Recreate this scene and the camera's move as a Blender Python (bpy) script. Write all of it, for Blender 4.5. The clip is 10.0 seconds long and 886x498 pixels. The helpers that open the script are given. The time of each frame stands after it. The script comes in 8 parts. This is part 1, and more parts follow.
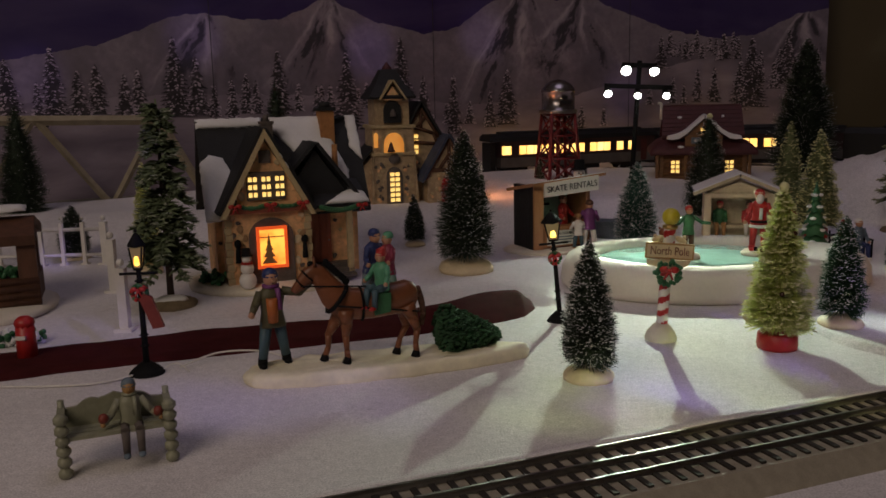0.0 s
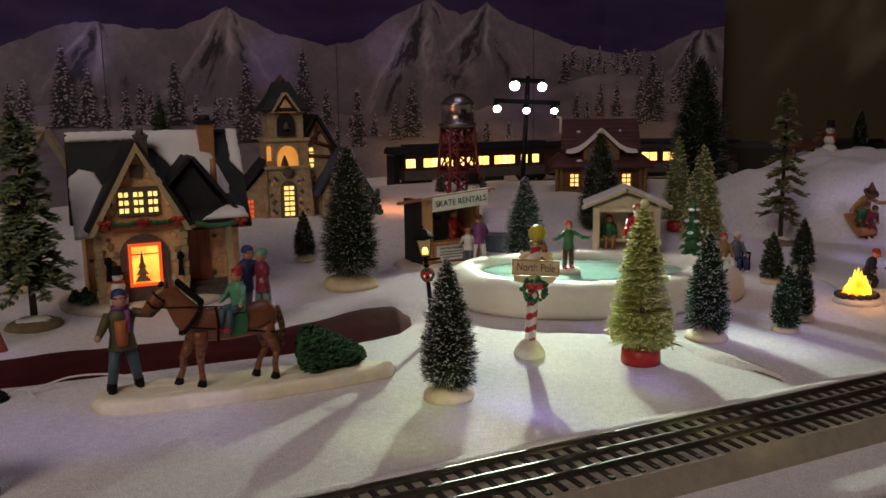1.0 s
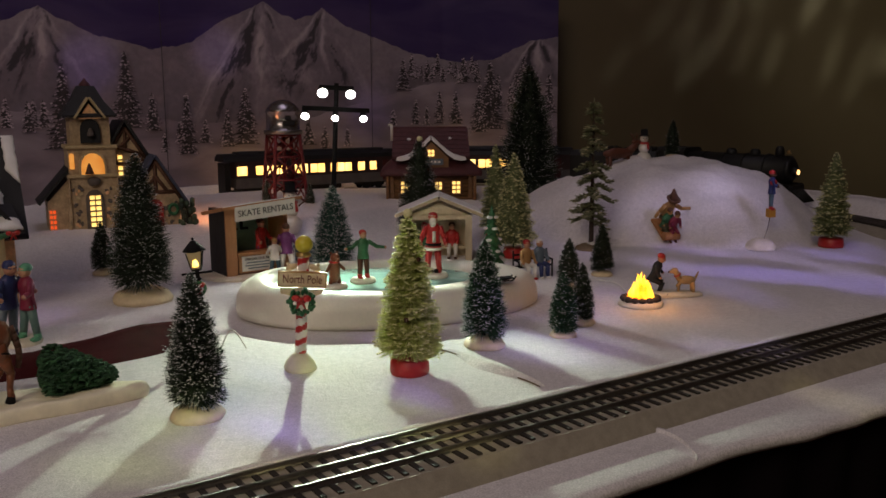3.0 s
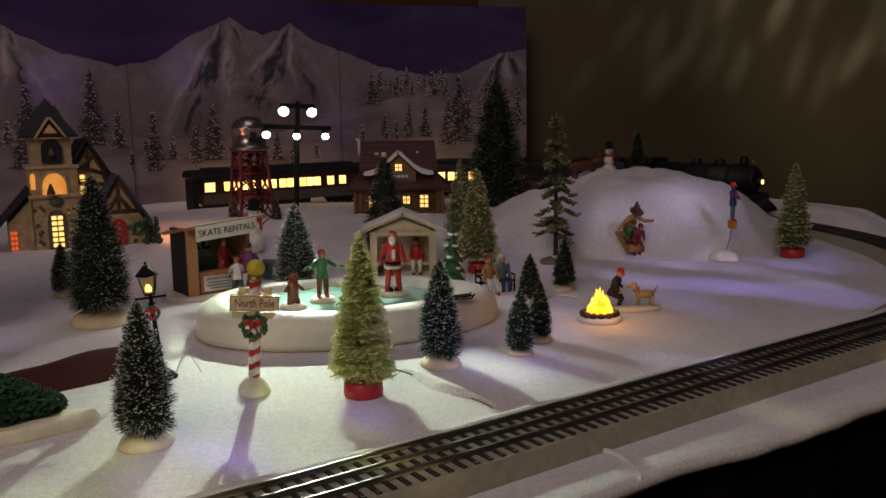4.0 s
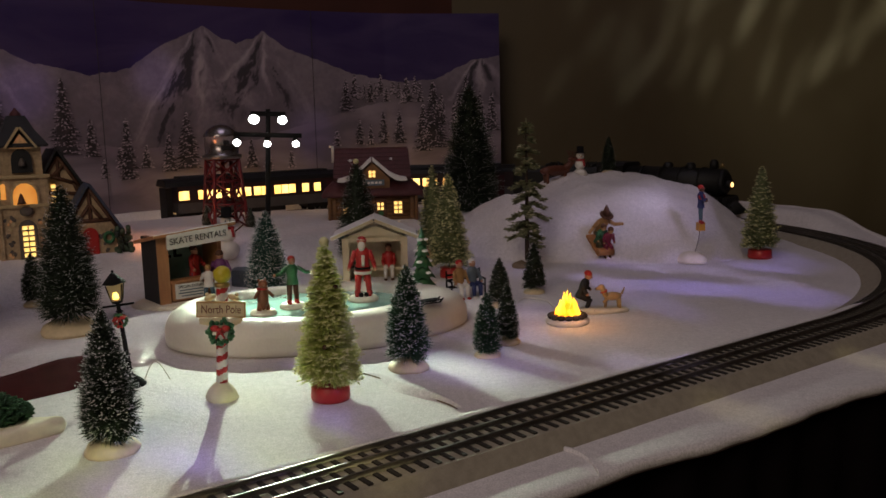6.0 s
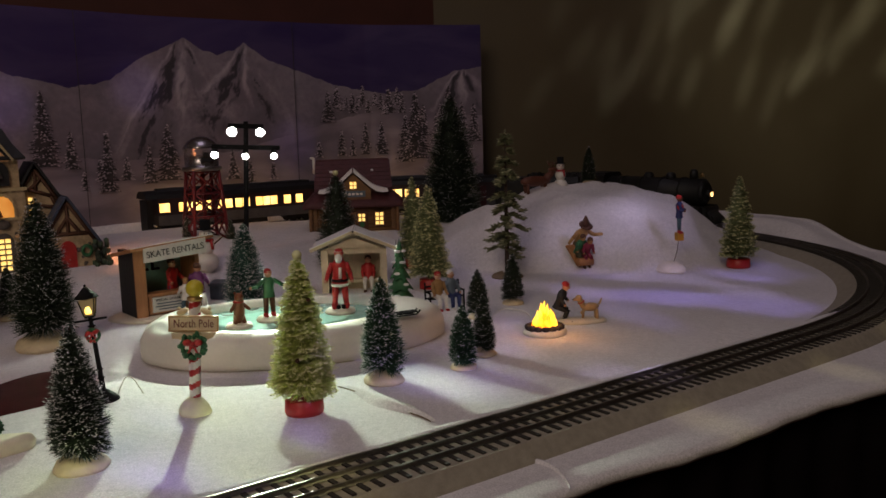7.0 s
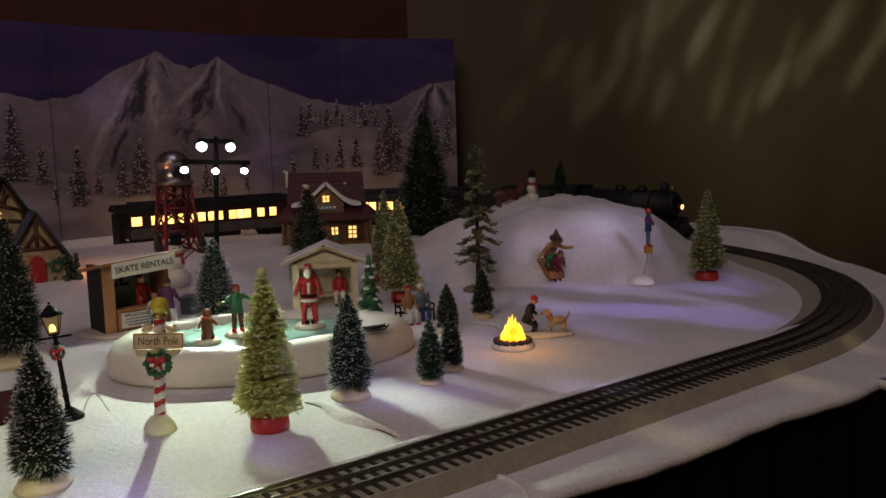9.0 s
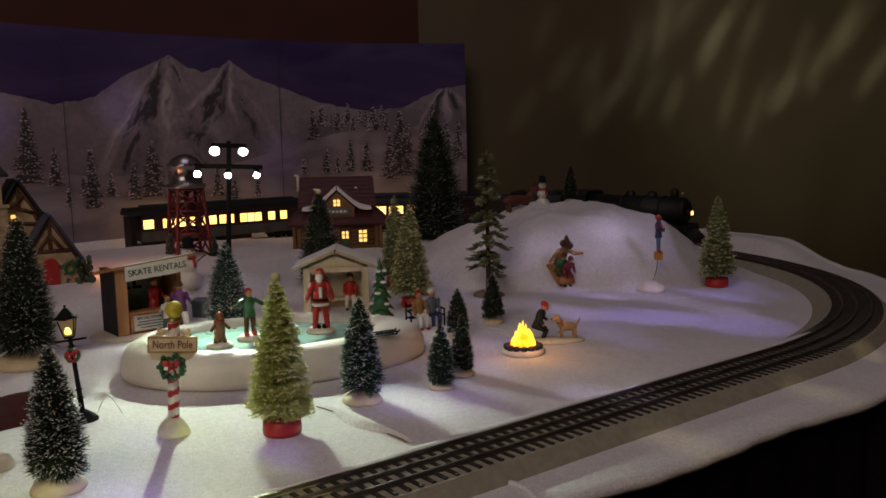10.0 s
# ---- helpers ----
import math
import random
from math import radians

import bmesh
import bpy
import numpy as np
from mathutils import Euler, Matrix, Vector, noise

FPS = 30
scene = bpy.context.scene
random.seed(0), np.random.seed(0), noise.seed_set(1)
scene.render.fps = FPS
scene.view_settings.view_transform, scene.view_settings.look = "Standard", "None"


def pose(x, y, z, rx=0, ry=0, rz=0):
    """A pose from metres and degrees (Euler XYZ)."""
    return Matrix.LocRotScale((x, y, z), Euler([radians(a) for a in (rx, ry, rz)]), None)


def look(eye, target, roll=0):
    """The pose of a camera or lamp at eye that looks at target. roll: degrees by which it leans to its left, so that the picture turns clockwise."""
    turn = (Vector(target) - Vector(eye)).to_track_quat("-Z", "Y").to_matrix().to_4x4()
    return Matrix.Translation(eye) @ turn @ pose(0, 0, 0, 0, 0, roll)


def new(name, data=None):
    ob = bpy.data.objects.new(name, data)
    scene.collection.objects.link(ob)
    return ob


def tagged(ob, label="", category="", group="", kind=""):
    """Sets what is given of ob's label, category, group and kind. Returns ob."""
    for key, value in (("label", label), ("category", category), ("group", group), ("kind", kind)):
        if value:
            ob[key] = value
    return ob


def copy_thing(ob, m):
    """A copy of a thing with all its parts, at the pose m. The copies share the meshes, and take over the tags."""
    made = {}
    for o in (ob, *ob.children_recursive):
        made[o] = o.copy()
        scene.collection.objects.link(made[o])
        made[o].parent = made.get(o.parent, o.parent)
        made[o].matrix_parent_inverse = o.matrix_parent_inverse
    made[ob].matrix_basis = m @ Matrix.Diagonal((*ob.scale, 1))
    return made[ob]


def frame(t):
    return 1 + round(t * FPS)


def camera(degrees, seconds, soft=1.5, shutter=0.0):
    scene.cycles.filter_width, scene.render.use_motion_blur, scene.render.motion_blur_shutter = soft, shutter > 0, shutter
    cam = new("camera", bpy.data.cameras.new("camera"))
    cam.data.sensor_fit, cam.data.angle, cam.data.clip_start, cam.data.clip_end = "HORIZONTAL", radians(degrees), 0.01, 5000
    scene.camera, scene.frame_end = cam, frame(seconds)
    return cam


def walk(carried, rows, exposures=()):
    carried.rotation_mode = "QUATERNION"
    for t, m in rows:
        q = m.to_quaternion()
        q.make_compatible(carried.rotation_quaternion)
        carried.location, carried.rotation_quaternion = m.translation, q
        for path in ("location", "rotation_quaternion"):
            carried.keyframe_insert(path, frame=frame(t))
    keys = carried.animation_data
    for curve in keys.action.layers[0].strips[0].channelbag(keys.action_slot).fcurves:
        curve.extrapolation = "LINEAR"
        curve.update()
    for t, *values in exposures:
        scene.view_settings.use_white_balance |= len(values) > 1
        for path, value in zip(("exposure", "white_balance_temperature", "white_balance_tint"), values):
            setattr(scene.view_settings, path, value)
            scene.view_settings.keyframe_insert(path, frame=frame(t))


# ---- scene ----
cam = camera(54.3, 10.0, 1.6)
PATH = [
    (0, (0.105, -0.049, 0.205), (0.007, 1.916, -0.155), -1.3),
    (0.5, (0.129, -0.041, 0.202), (0.112, 1.926, -0.16), -0.9),
    (1, (0.155, -0.039, 0.208), (0.221, 1.931, -0.131), -0.8),
    (1.5, (0.182, -0.038, 0.209), (0.329, 1.927, -0.134), -0.4),
    (2, (0.201, -0.041, 0.208), (0.418, 1.917, -0.134), -0.8),
    (2.5, (0.226, -0.041, 0.206), (0.509, 1.909, -0.134), -0.6),
    (3, (0.245, -0.036, 0.209), (0.586, 1.907, -0.119), -0.3),
    (3.2, (0.258, -0.035, 0.213), (0.618, 1.905, -0.112), -0.3),
    (4.5, (0.27, -0.046, 0.22), (0.666, 1.891, -0.082), -1.1),
    (5, (0.276, -0.048, 0.219), (0.693, 1.885, -0.08), -1.1),
    (6.5, (0.282, -0.055, 0.219), (0.715, 1.876, -0.07), -1.6),
    (7, (0.29, -0.056, 0.221), (0.746, 1.872, -0.054), -1.6),
    (7.5, (0.293, -0.059, 0.222), (0.759, 1.866, -0.053), -1.9),
    (8, (0.293, -0.06, 0.226), (0.767, 1.864, -0.042), -2.2),
    (8.5, (0.298, -0.063, 0.228), (0.789, 1.859, -0.029), -2.0),
    (9, (0.3, -0.064, 0.226), (0.804, 1.855, -0.026), -1.6),
    (9.5, (0.299, -0.064, 0.227), (0.8, 1.856, -0.02), -1.3),
    (10, (0.296, -0.067, 0.229), (0.782, 1.858, -0.015), -1.3),
]
walk(cam, [(t, look(eye, target, roll)) for t, eye, target, roll in PATH], [(0, -0.30), (0.5, 0.03), (1.5, 0.05), (3, 0.05), (4.5, 0.0), (10, -0.04)])

# ---- light ----
world = bpy.data.worlds.new("room_dark")
scene.world = world
world.use_nodes = True
world.node_tree.nodes["Background"].inputs[0].default_value = (0.40, 0.34, 0.42, 1)
world.node_tree.nodes["Background"].inputs[1].default_value = 0.02


def smooth(a, b, x):
    """A soft step from a to b, either way round."""
    t = min(1, max(0, (x - a) / (b - a)))
    return t * t * (3 - 2 * t)


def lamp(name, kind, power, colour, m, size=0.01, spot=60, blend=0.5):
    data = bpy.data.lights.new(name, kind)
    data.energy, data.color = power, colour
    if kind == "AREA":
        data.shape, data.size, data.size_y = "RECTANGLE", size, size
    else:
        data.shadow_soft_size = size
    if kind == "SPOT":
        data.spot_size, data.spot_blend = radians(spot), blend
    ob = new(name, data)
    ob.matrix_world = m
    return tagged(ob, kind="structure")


VIOLET = 70.0

# two unseen area lamps added for dim room light, then the mast's white flood lamps
lamp("room_fill", "AREA", 17.0, (1.0, 0.81, 0.65), look((-0.8, -1.2, 1.5), (-0.4, 0.1, 0.0)), 1.2)
lamp("display_fill", "AREA", 4.2, (0.90, 0.78, 1.0), pose(0.3, 0.9, 2.25), 1.0)
lamp("flood_light", "SPOT", 12.5, (0.82, 1.0, 0.75), look((0.286, 1.078, 0.219), (0.284, 0.63, 0.0)), 0.003, 57, 1.0)
lamp("flood_light", "SPOT", 0.9, (0.90, 1.0, 0.90), look((0.323, 1.078, 0.219), (0.46, 0.63, 0.0)), 0.004, 60, 0.8)
lamp("flood_light", "SPOT", 1.3, (0.95, 1.0, 0.90), look((0.300, 1.07, 0.188), (0.32, 0.90, 0.02)), 0.004, 120, 0.6)
# a slowly turning effect lamp throws soft violet and pale patches over snow and curtain
PATCHES = [(0.84, 1.02, 2.2), (0.98, 0.975, 1.5), (0.82, 0.885, 2.0), (0.47, 0.625, 0.8), (0.56, 0.742, 0.7), (0.51, 0.665, 0.6), (0.74, 0.95, 1.4), (0.90, 0.80, 1.2), (1.06, 1.04, 0.8), (0.36, 0.57, 0.45), (0.25, 0.50, 0.8), (0.45, 0.64, 0.6), (0.56, 0.70, 0.8), (0.60, 0.79, 0.9), (0.74, 0.82, 0.6), (0.90, 1.00, 1.2), (0.80, 1.06, 0.8),
           (1.03, 0.98, 0.6), (0.93, 0.88, 0.9), (0.80, 1.22, 0.7), (0.95, 1.26, 0.7), (0.88, 1.33, 2.2), (0.84, 1.26, 1.6), (0.94, 1.30, 1.5), (0.78, 1.24, 1.0), (0.72, 1.28, 0.6), (-0.05, 0.46, 0.7), (0.05, 0.47, 0.6),
           (-0.40, 0.95, 1.2), (0.30, 1.22, 0.9), (0.62, 0.58, 0.7), (-0.20, 0.62, 0.6), (0.02, 0.83, 0.6), (0.66, 1.06, 0.9), (0.60, 1.20, 0.9)]
for k, (px, py, power) in enumerate(PATCHES):
    tint = (0.72, 0.62, 1.0) if py > 1.15 else (0.40, 0.32, 1.0) if k % 3 else (0.60, 0.50, 1.0)
    m = look((1.1, -0.9, 1.1), (px, py, 0.03), 37 * k) @ Matrix.Diagonal((1.0, 1.0 + 0.5 * (k % 3), 1.0, 1.0))
    lamp("violet_light", "SPOT", power * VIOLET * (0.26 if py > 1.15 else 0.85), tint, m, 0.012, 1.3 + 0.45 * (k % 4) + (1.0 if py > 1.15 else 0), 1.0)
for px, py, pz, power in ((-0.66, 1.41, 0.24, 0.5), (-0.42, 1.54, 0.31, 0.5), (-0.12, 1.70, 0.29, 0.6), (0.10, 1.83, 0.32, 0.4), (0.42, 1.93, 0.20, 0.3)):
    lamp("violet_light", "SPOT", power * VIOLET, (0.44, 0.30, 1.0), look((1.1, -0.9, 1.1), (px, py, pz), 20 * px), 0.012, 2.6, 1.0)
# wide unseen spot added to lift the curtain's brightness at the right
lamp("pale_light", "SPOT", 46.0, (0.92, 0.84, 0.62), look((1.1, -0.9, 1.1), (1.95, 2.12, 0.45)), 0.02, 24, 1.0)
rng = random.Random(31)
for k in range(26):
    px, pz = 1.08 + 1.22 * (k + rng.random()) / 26, rng.uniform(0.28, 0.60)
    power, cone, roll = (18 + 80 * smooth(1.1, 1.9, px)) * rng.uniform(0.5, 1.2), rng.uniform(0.7, 1.5), rng.uniform(-40, -14)
    m = look((1.1, -0.9, 1.1), (px, 2.12, pz), roll) @ Matrix.Diagonal((1.0, rng.uniform(3.0, 5.0), 1.0, 1.0))
    lamp("pale_light", "SPOT", power * 1.15, (0.84, 0.88, 0.80), m, 0.02, cone * 0.8, 1.0)
for k in range(12):
    px, py = 0.14 + 0.32 * rng.random(), 0.47 + 0.24 * rng.random()
    tint = (0.80, 1.0, 0.36) if k % 2 else (0.42, 0.32, 1.0)
    m = look((1.1, -0.9, 1.1), (px, py, 0.0), rng.uniform(0, 180)) @ Matrix.Diagonal((1.0, rng.uniform(1.2, 2.2), 1.0, 1.0))
    lamp("pale_light" if k % 2 else "violet_light", "SPOT", 62 * rng.uniform(0.6, 1.3), tint, m, 0.012, rng.uniform(0.7, 1.3), 1.0)
for px, py, power in ((0.20, 0.47, 0.9), (0.62, 0.50, 0.4), (0.80, 0.58, 0.4), (0.93, 0.68, 0.4), (0.33, 0.46, 0.7)):
    lamp("pale_light", "SPOT", power * 50, (1.0, 0.86, 0.40), look((1.1, -0.9, 1.1), (px, py, 0.0), 30), 0.012, 1.7, 1.0)

# ---- materials ----


def node_mat(name):
    m = bpy.data.materials.new(name)
    m.use_nodes = True
    return m, m.node_tree.nodes, m.node_tree.links, m.node_tree.nodes["Principled BSDF"]


def mat(name, col, rough=0.7, var=0.25, scale=60.0, bump=0.3, bscale=350.0, metal=0.0, island=0.0, stretch=(1, 1, 1), dist=0.0006):
    """Colour varied by a coarse and a fine noise, with a fine relief."""
    m, nodes, links, p = node_mat(name)
    tc = nodes.new("ShaderNodeTexCoord")
    mp = nodes.new("ShaderNodeMapping")
    mp.inputs["Scale"].default_value = stretch
    links.new(tc.outputs["Object"], mp.inputs["Vector"])
    n1 = nodes.new("ShaderNodeTexNoise")
    n1.inputs["Scale"].default_value, n1.inputs["Detail"].default_value = scale, 6
    n2 = nodes.new("ShaderNodeTexNoise")
    n2.inputs["Scale"].default_value, n2.inputs["Detail"].default_value = bscale, 4
    links.new(mp.outputs[0], n1.inputs["Vector"])
    links.new(mp.outputs[0], n2.inputs["Vector"])
    add = nodes.new("ShaderNodeMath")
    add.operation = "MULTIPLY_ADD"
    links.new(n2.outputs["Fac"], add.inputs[0])
    add.inputs[1].default_value = 0.5
    links.new(n1.outputs["Fac"], add.inputs[2])
    rng = nodes.new("ShaderNodeMapRange")
    rng.inputs[1].default_value, rng.inputs[2].default_value = 0.45, 1.05
    rng.inputs[3].default_value, rng.inputs[4].default_value = 1 - var, 1 + var
    links.new(add.outputs[0], rng.inputs[0])
    hs = nodes.new("ShaderNodeHueSaturation")
    hs.inputs["Color"].default_value = (*col, 1)
    value = rng.outputs[0]
    if island:
        geo = nodes.new("ShaderNodeNewGeometry")
        r2 = nodes.new("ShaderNodeMapRange")
        r2.inputs[3].default_value, r2.inputs[4].default_value = 1 - island, 1 + island
        links.new(geo.outputs["Random Per Island"], r2.inputs[0])
        mul = nodes.new("ShaderNodeMath")
        mul.operation = "MULTIPLY"
        links.new(value, mul.inputs[0])
        links.new(r2.outputs[0], mul.inputs[1])
        value = mul.outputs[0]
    links.new(value, hs.inputs["Value"])
    links.new(hs.outputs[0], p.inputs["Base Color"])
    p.inputs["Roughness"].default_value, p.inputs["Metallic"].default_value = rough, metal
    if bump:
        b = nodes.new("ShaderNodeBump")
        b.inputs["Strength"].default_value, b.inputs["Distance"].default_value = bump, dist
        links.new(n2.outputs["Fac"], b.inputs["Height"])
        links.new(b.outputs[0], p.inputs["Normal"])
    return m


def glow(name, col, strength, edge=None, scale=60.0):
    """A thing that gives off light, a little uneven."""
    m, nodes, links, p = node_mat(name)
    p.inputs["Base Color"].default_value = (*[c * 0.5 for c in col], 1)
    tc = nodes.new("ShaderNodeTexCoord")
    n1 = nodes.new("ShaderNodeTexNoise")
    n1.inputs["Scale"].default_value = scale
    links.new(tc.outputs["Object"], n1.inputs["Vector"])
    ramp = nodes.new("ShaderNodeValToRGB")
    ramp.color_ramp.elements[0].position, ramp.color_ramp.elements[1].position = 0.35, 0.6
    ramp.color_ramp.elements[0].color = (*(edge or col), 1)
    ramp.color_ramp.elements[1].color = (*col, 1)
    links.new(n1.outputs["Fac"], ramp.inputs[0])
    links.new(ramp.outputs[0], p.inputs["Emission Color"])
    p.inputs["Emission Strength"].default_value = strength
    return m


def felt(name, col):
    """White flocked felt: soft stains, a fine fleck painting sparkle into the colour, a fibrous relief."""
    m, nodes, links, p = node_mat(name)
    tc = nodes.new("ShaderNodeTexCoord")
    outs = []
    for scale, detail, lo, hi, a, b in ((9.0, 5, 0.35, 0.68, 0.93, 1.04), (190.0, 5, 0.32, 0.68, 0.93, 1.06), (850.0, 2, 0.32, 0.68, 0.82, 1.15)):
        n = nodes.new("ShaderNodeTexNoise")
        n.inputs["Scale"].default_value, n.inputs["Detail"].default_value = scale, detail
        links.new(tc.outputs["Object"], n.inputs["Vector"])
        r = nodes.new("ShaderNodeMapRange")
        for k, v in zip((1, 2, 3, 4), (lo, hi, a, b)):
            r.inputs[k].default_value = v
        links.new(n.outputs["Fac"], r.inputs[0])
        outs.append((n, r))
    value = outs[0][1].outputs[0]
    for n, r in outs[1:]:
        mul = nodes.new("ShaderNodeMath")
        mul.operation = "MULTIPLY"
        links.new(value, mul.inputs[0])
        links.new(r.outputs[0], mul.inputs[1])
        value = mul.outputs[0]
    hs = nodes.new("ShaderNodeHueSaturation")
    hs.inputs["Color"].default_value = (*col, 1)
    links.new(value, hs.inputs["Value"])
    links.new(hs.outputs[0], p.inputs["Base Color"])
    p.inputs["Roughness"].default_value = 0.85
    last = None
    for (n, r), strength, dist in ((outs[1], 0.22, 0.0030), (outs[2], 0.45, 0.0010)):
        b = nodes.new("ShaderNodeBump")
        b.inputs["Strength"].default_value, b.inputs["Distance"].default_value = strength, dist
        links.new(n.outputs["Fac"], b.inputs["Height"])
        if last:
            links.new(last.outputs[0], b.inputs["Normal"])
        last = b
    links.new(last.outputs[0], p.inputs["Normal"])
    return m


SNOW = felt("snow_cloth", (0.75, 0.715, 0.72))
PLASTER = mat("snow_plaster", (0.74, 0.68, 0.56), 0.55, 0.12, 40, 0.4, 240)
RINK_SNOW = mat("rink_plaster", (0.74, 0.70, 0.62), 0.5, 0.08, 30, 0.3, 300)
WHITE_SNOW = mat("snow_paint", (0.80, 0.79, 0.80), 0.6, 0.06, 60, 0.4, 300)
BRIDGE_WOOD = mat("dim_cream_wood", (0.34, 0.29, 0.20), 0.6, 0.2, 60, 0.3, 300)
BASE_CREAM = mat("cream_base", (0.88, 0.82, 0.62), 0.5, 0.14, 50, 0.4, 240)
CREAM = mat("cream_plaster", (0.70, 0.58, 0.38), 0.55, 0.16, 50, 0.4, 240)
CHURCH_STONE = mat("brown_stone", (0.45, 0.33, 0.20), 0.7, 0.4, 90, 0.6, 300)
LOCO = mat("loco_black", (0.004, 0.004, 0.004), 0.6, 0.3, 80, 0.1, 400)
ROADBED = mat("grey_roadbed", (0.32, 0.285, 0.220), 0.8, 0.18, 150, 0.6, 1200)
TIE = mat("dark_tie", (0.024, 0.020, 0.015), 0.85, 0.35, 300, 0.4, 900)
RAIL = mat("steel_rail", (0.27, 0.25, 0.23), 0.46, 0.3, 40, 0.05, 300, metal=1.0)
BLACK_CLOTH = mat("black_skirt", (0.006, 0.004, 0.005), 0.95, 0.3, 30, 0.3, 500)
FLOOR_MAT = mat("brown_carpet", (0.06, 0.035, 0.022), 0.95, 0.3, 30, 0.6, 400)
WALL_MAT = mat("red_brown_wall", (0.072, 0.019, 0.010), 0.8, 0.2, 8, 0.3, 300)
CEILING_MAT = mat("ceiling_paint", (0.3, 0.28, 0.26), 0.9, 0.08, 8, 0.1, 200)
NEEDLE = mat("dark_needles", (0.036, 0.056, 0.034), 0.7, 0.3, 90, 0, 300, island=0.8)
NEEDLE_PALE = mat("pale_green_needles", (0.54, 0.60, 0.21), 0.7, 0.25, 90, 0, 300, island=0.4)
NEEDLE_SAGE = mat("sage_needles", (0.22, 0.26, 0.12), 0.7, 0.25, 90, 0, 300, island=0.4)
NEEDLE_GREEN = mat("green_needles", (0.030, 0.078, 0.038), 0.7, 0.3, 90, 0, 300, island=0.5)
NEEDLE_TEAL = mat("blue_green_needles", (0.030, 0.085, 0.066), 0.7, 0.3, 90, 0, 300, island=0.5)


def leafy(m, colour, share=0.4):
    """Lets part of the light through thin needles."""
    nodes, links = m.node_tree.nodes, m.node_tree.links
    tr, mix = nodes.new("ShaderNodeBsdfTranslucent"), nodes.new("ShaderNodeMixShader")
    tr.inputs["Color"].default_value = (*colour, 1)
    mix.inputs[0].default_value = share
    links.new(nodes["Principled BSDF"].outputs[0], mix.inputs[1])
    links.new(tr.outputs[0], mix.inputs[2])
    links.new(mix.outputs[0], nodes["Material Output"].inputs[0])


leafy(NEEDLE_PALE, (0.62, 0.66, 0.22), 0.5)
leafy(NEEDLE_TEAL, (0.06, 0.17, 0.13), 0.25)
leafy(NEEDLE_GREEN, (0.05, 0.13, 0.06), 0.2)
PINE = mat("pine_green", (0.125, 0.160, 0.085), 0.65, 0.35, 120, 0.3, 500, island=0.4)
BARK = mat("bark", (0.06, 0.04, 0.03), 0.85, 0.3, 150, 0.6, 600)
RED = mat("red_paint", (0.42, 0.022, 0.02), 0.4, 0.15, 80, 0.15, 400)
DEEP_RED = mat("maroon_cloth", (0.060, 0.010, 0.011), 0.9, 0.25, 60, 0.5, 900)
WHITE = mat("white_paint", (0.76, 0.73, 0.68), 0.45, 0.08, 80, 0.15, 400)
BLACK = mat("black_paint", (0.010, 0.010, 0.011), 0.75, 0.3, 80, 0.15, 400)
GREEN = mat("green_paint", (0.03, 0.13, 0.05), 0.45, 0.25, 100, 0.3, 500)
YELLOW = mat("yellow_globe", (0.55, 0.46, 0.03), 0.4, 0.12, 80, 0.15, 400)
SLATE = mat("dark_slate", (0.011, 0.011, 0.013), 0.7, 0.3, 90, 0.5, 500)
SLATE_BLUE = mat("blue_slate", (0.05, 0.06, 0.10), 0.7, 0.3, 90, 0.5, 500)
STONE = mat("tan_stone", (0.78, 0.46, 0.23), 0.7, 0.35, 90, 0.6, 300)
STONE_GREY = mat("grey_stone", (0.11, 0.09, 0.08), 0.75, 0.35, 90, 0.6, 300)
TRIM = mat("tan_trim", (0.50, 0.39, 0.22), 0.55, 0.2, 120, 0.3, 400)
TIMBER = mat("brown_timber", (0.10, 0.042, 0.022), 0.7, 0.3, 120, 0.4, 400, stretch=(1, 1, 0.2))
PLANK = mat("orange_plank", (0.42, 0.20, 0.085), 0.6, 0.3, 60, 0.4, 400, stretch=(1, 1, 0.15))
PALE_WOOD = mat("pale_wood", (0.56, 0.47, 0.31), 0.6, 0.2, 60, 0.4, 400, stretch=(1, 1, 0.2))
BRICK = mat("orange_brick", (0.42, 0.19, 0.07), 0.7, 0.25, 150, 0.5, 500)
MAROON_ROOF = mat("maroon_roof", (0.080, 0.021, 0.025), 0.65, 0.25, 120, 0.4, 500)
LOG = mat("log_brown", (0.20, 0.105, 0.045), 0.6, 0.35, 100, 0.5, 400, stretch=(0.2, 1, 1))
TOWER_RED = mat("tower_red", (0.15, 0.013, 0.018), 0.4, 0.2, 100, 0.15, 400)
STEEL = mat("galvanised_tank", (0.34, 0.31, 0.32), 0.26, 0.25, 60, 0.15, 300, metal=0.85)
ICE = mat("teal_ice", (0.31, 0.52, 0.46), 0.12, 0.14, 30, 0.06, 120)
HORSE_BROWN = mat("horse_brown", (0.20, 0.068, 0.028), 0.4, 0.25, 60, 0.1, 300)
SKIN = mat("painted_flesh", (0.50, 0.26, 0.16), 0.5, 0.08, 80, 0.1, 300)
NAVY = mat("navy_paint", (0.022, 0.035, 0.13), 0.5, 0.2, 80, 0.15, 400)
JEANS = mat("blue_trousers", (0.055, 0.105, 0.135), 0.55, 0.25, 80, 0.2, 400)
OLIVE = mat("olive_coat", (0.085, 0.075, 0.035), 0.55, 0.25, 80, 0.2, 400)
MINT = mat("mint_coat", (0.10, 0.32, 0.19), 0.5, 0.2, 80, 0.2, 400)
PURPLE = mat("purple_coat", (0.17, 0.045, 0.17), 0.5, 0.2, 80, 0.2, 400)
ORANGE = mat("orange_jumper", (0.45, 0.13, 0.03), 0.5, 0.2, 80, 0.2, 400)
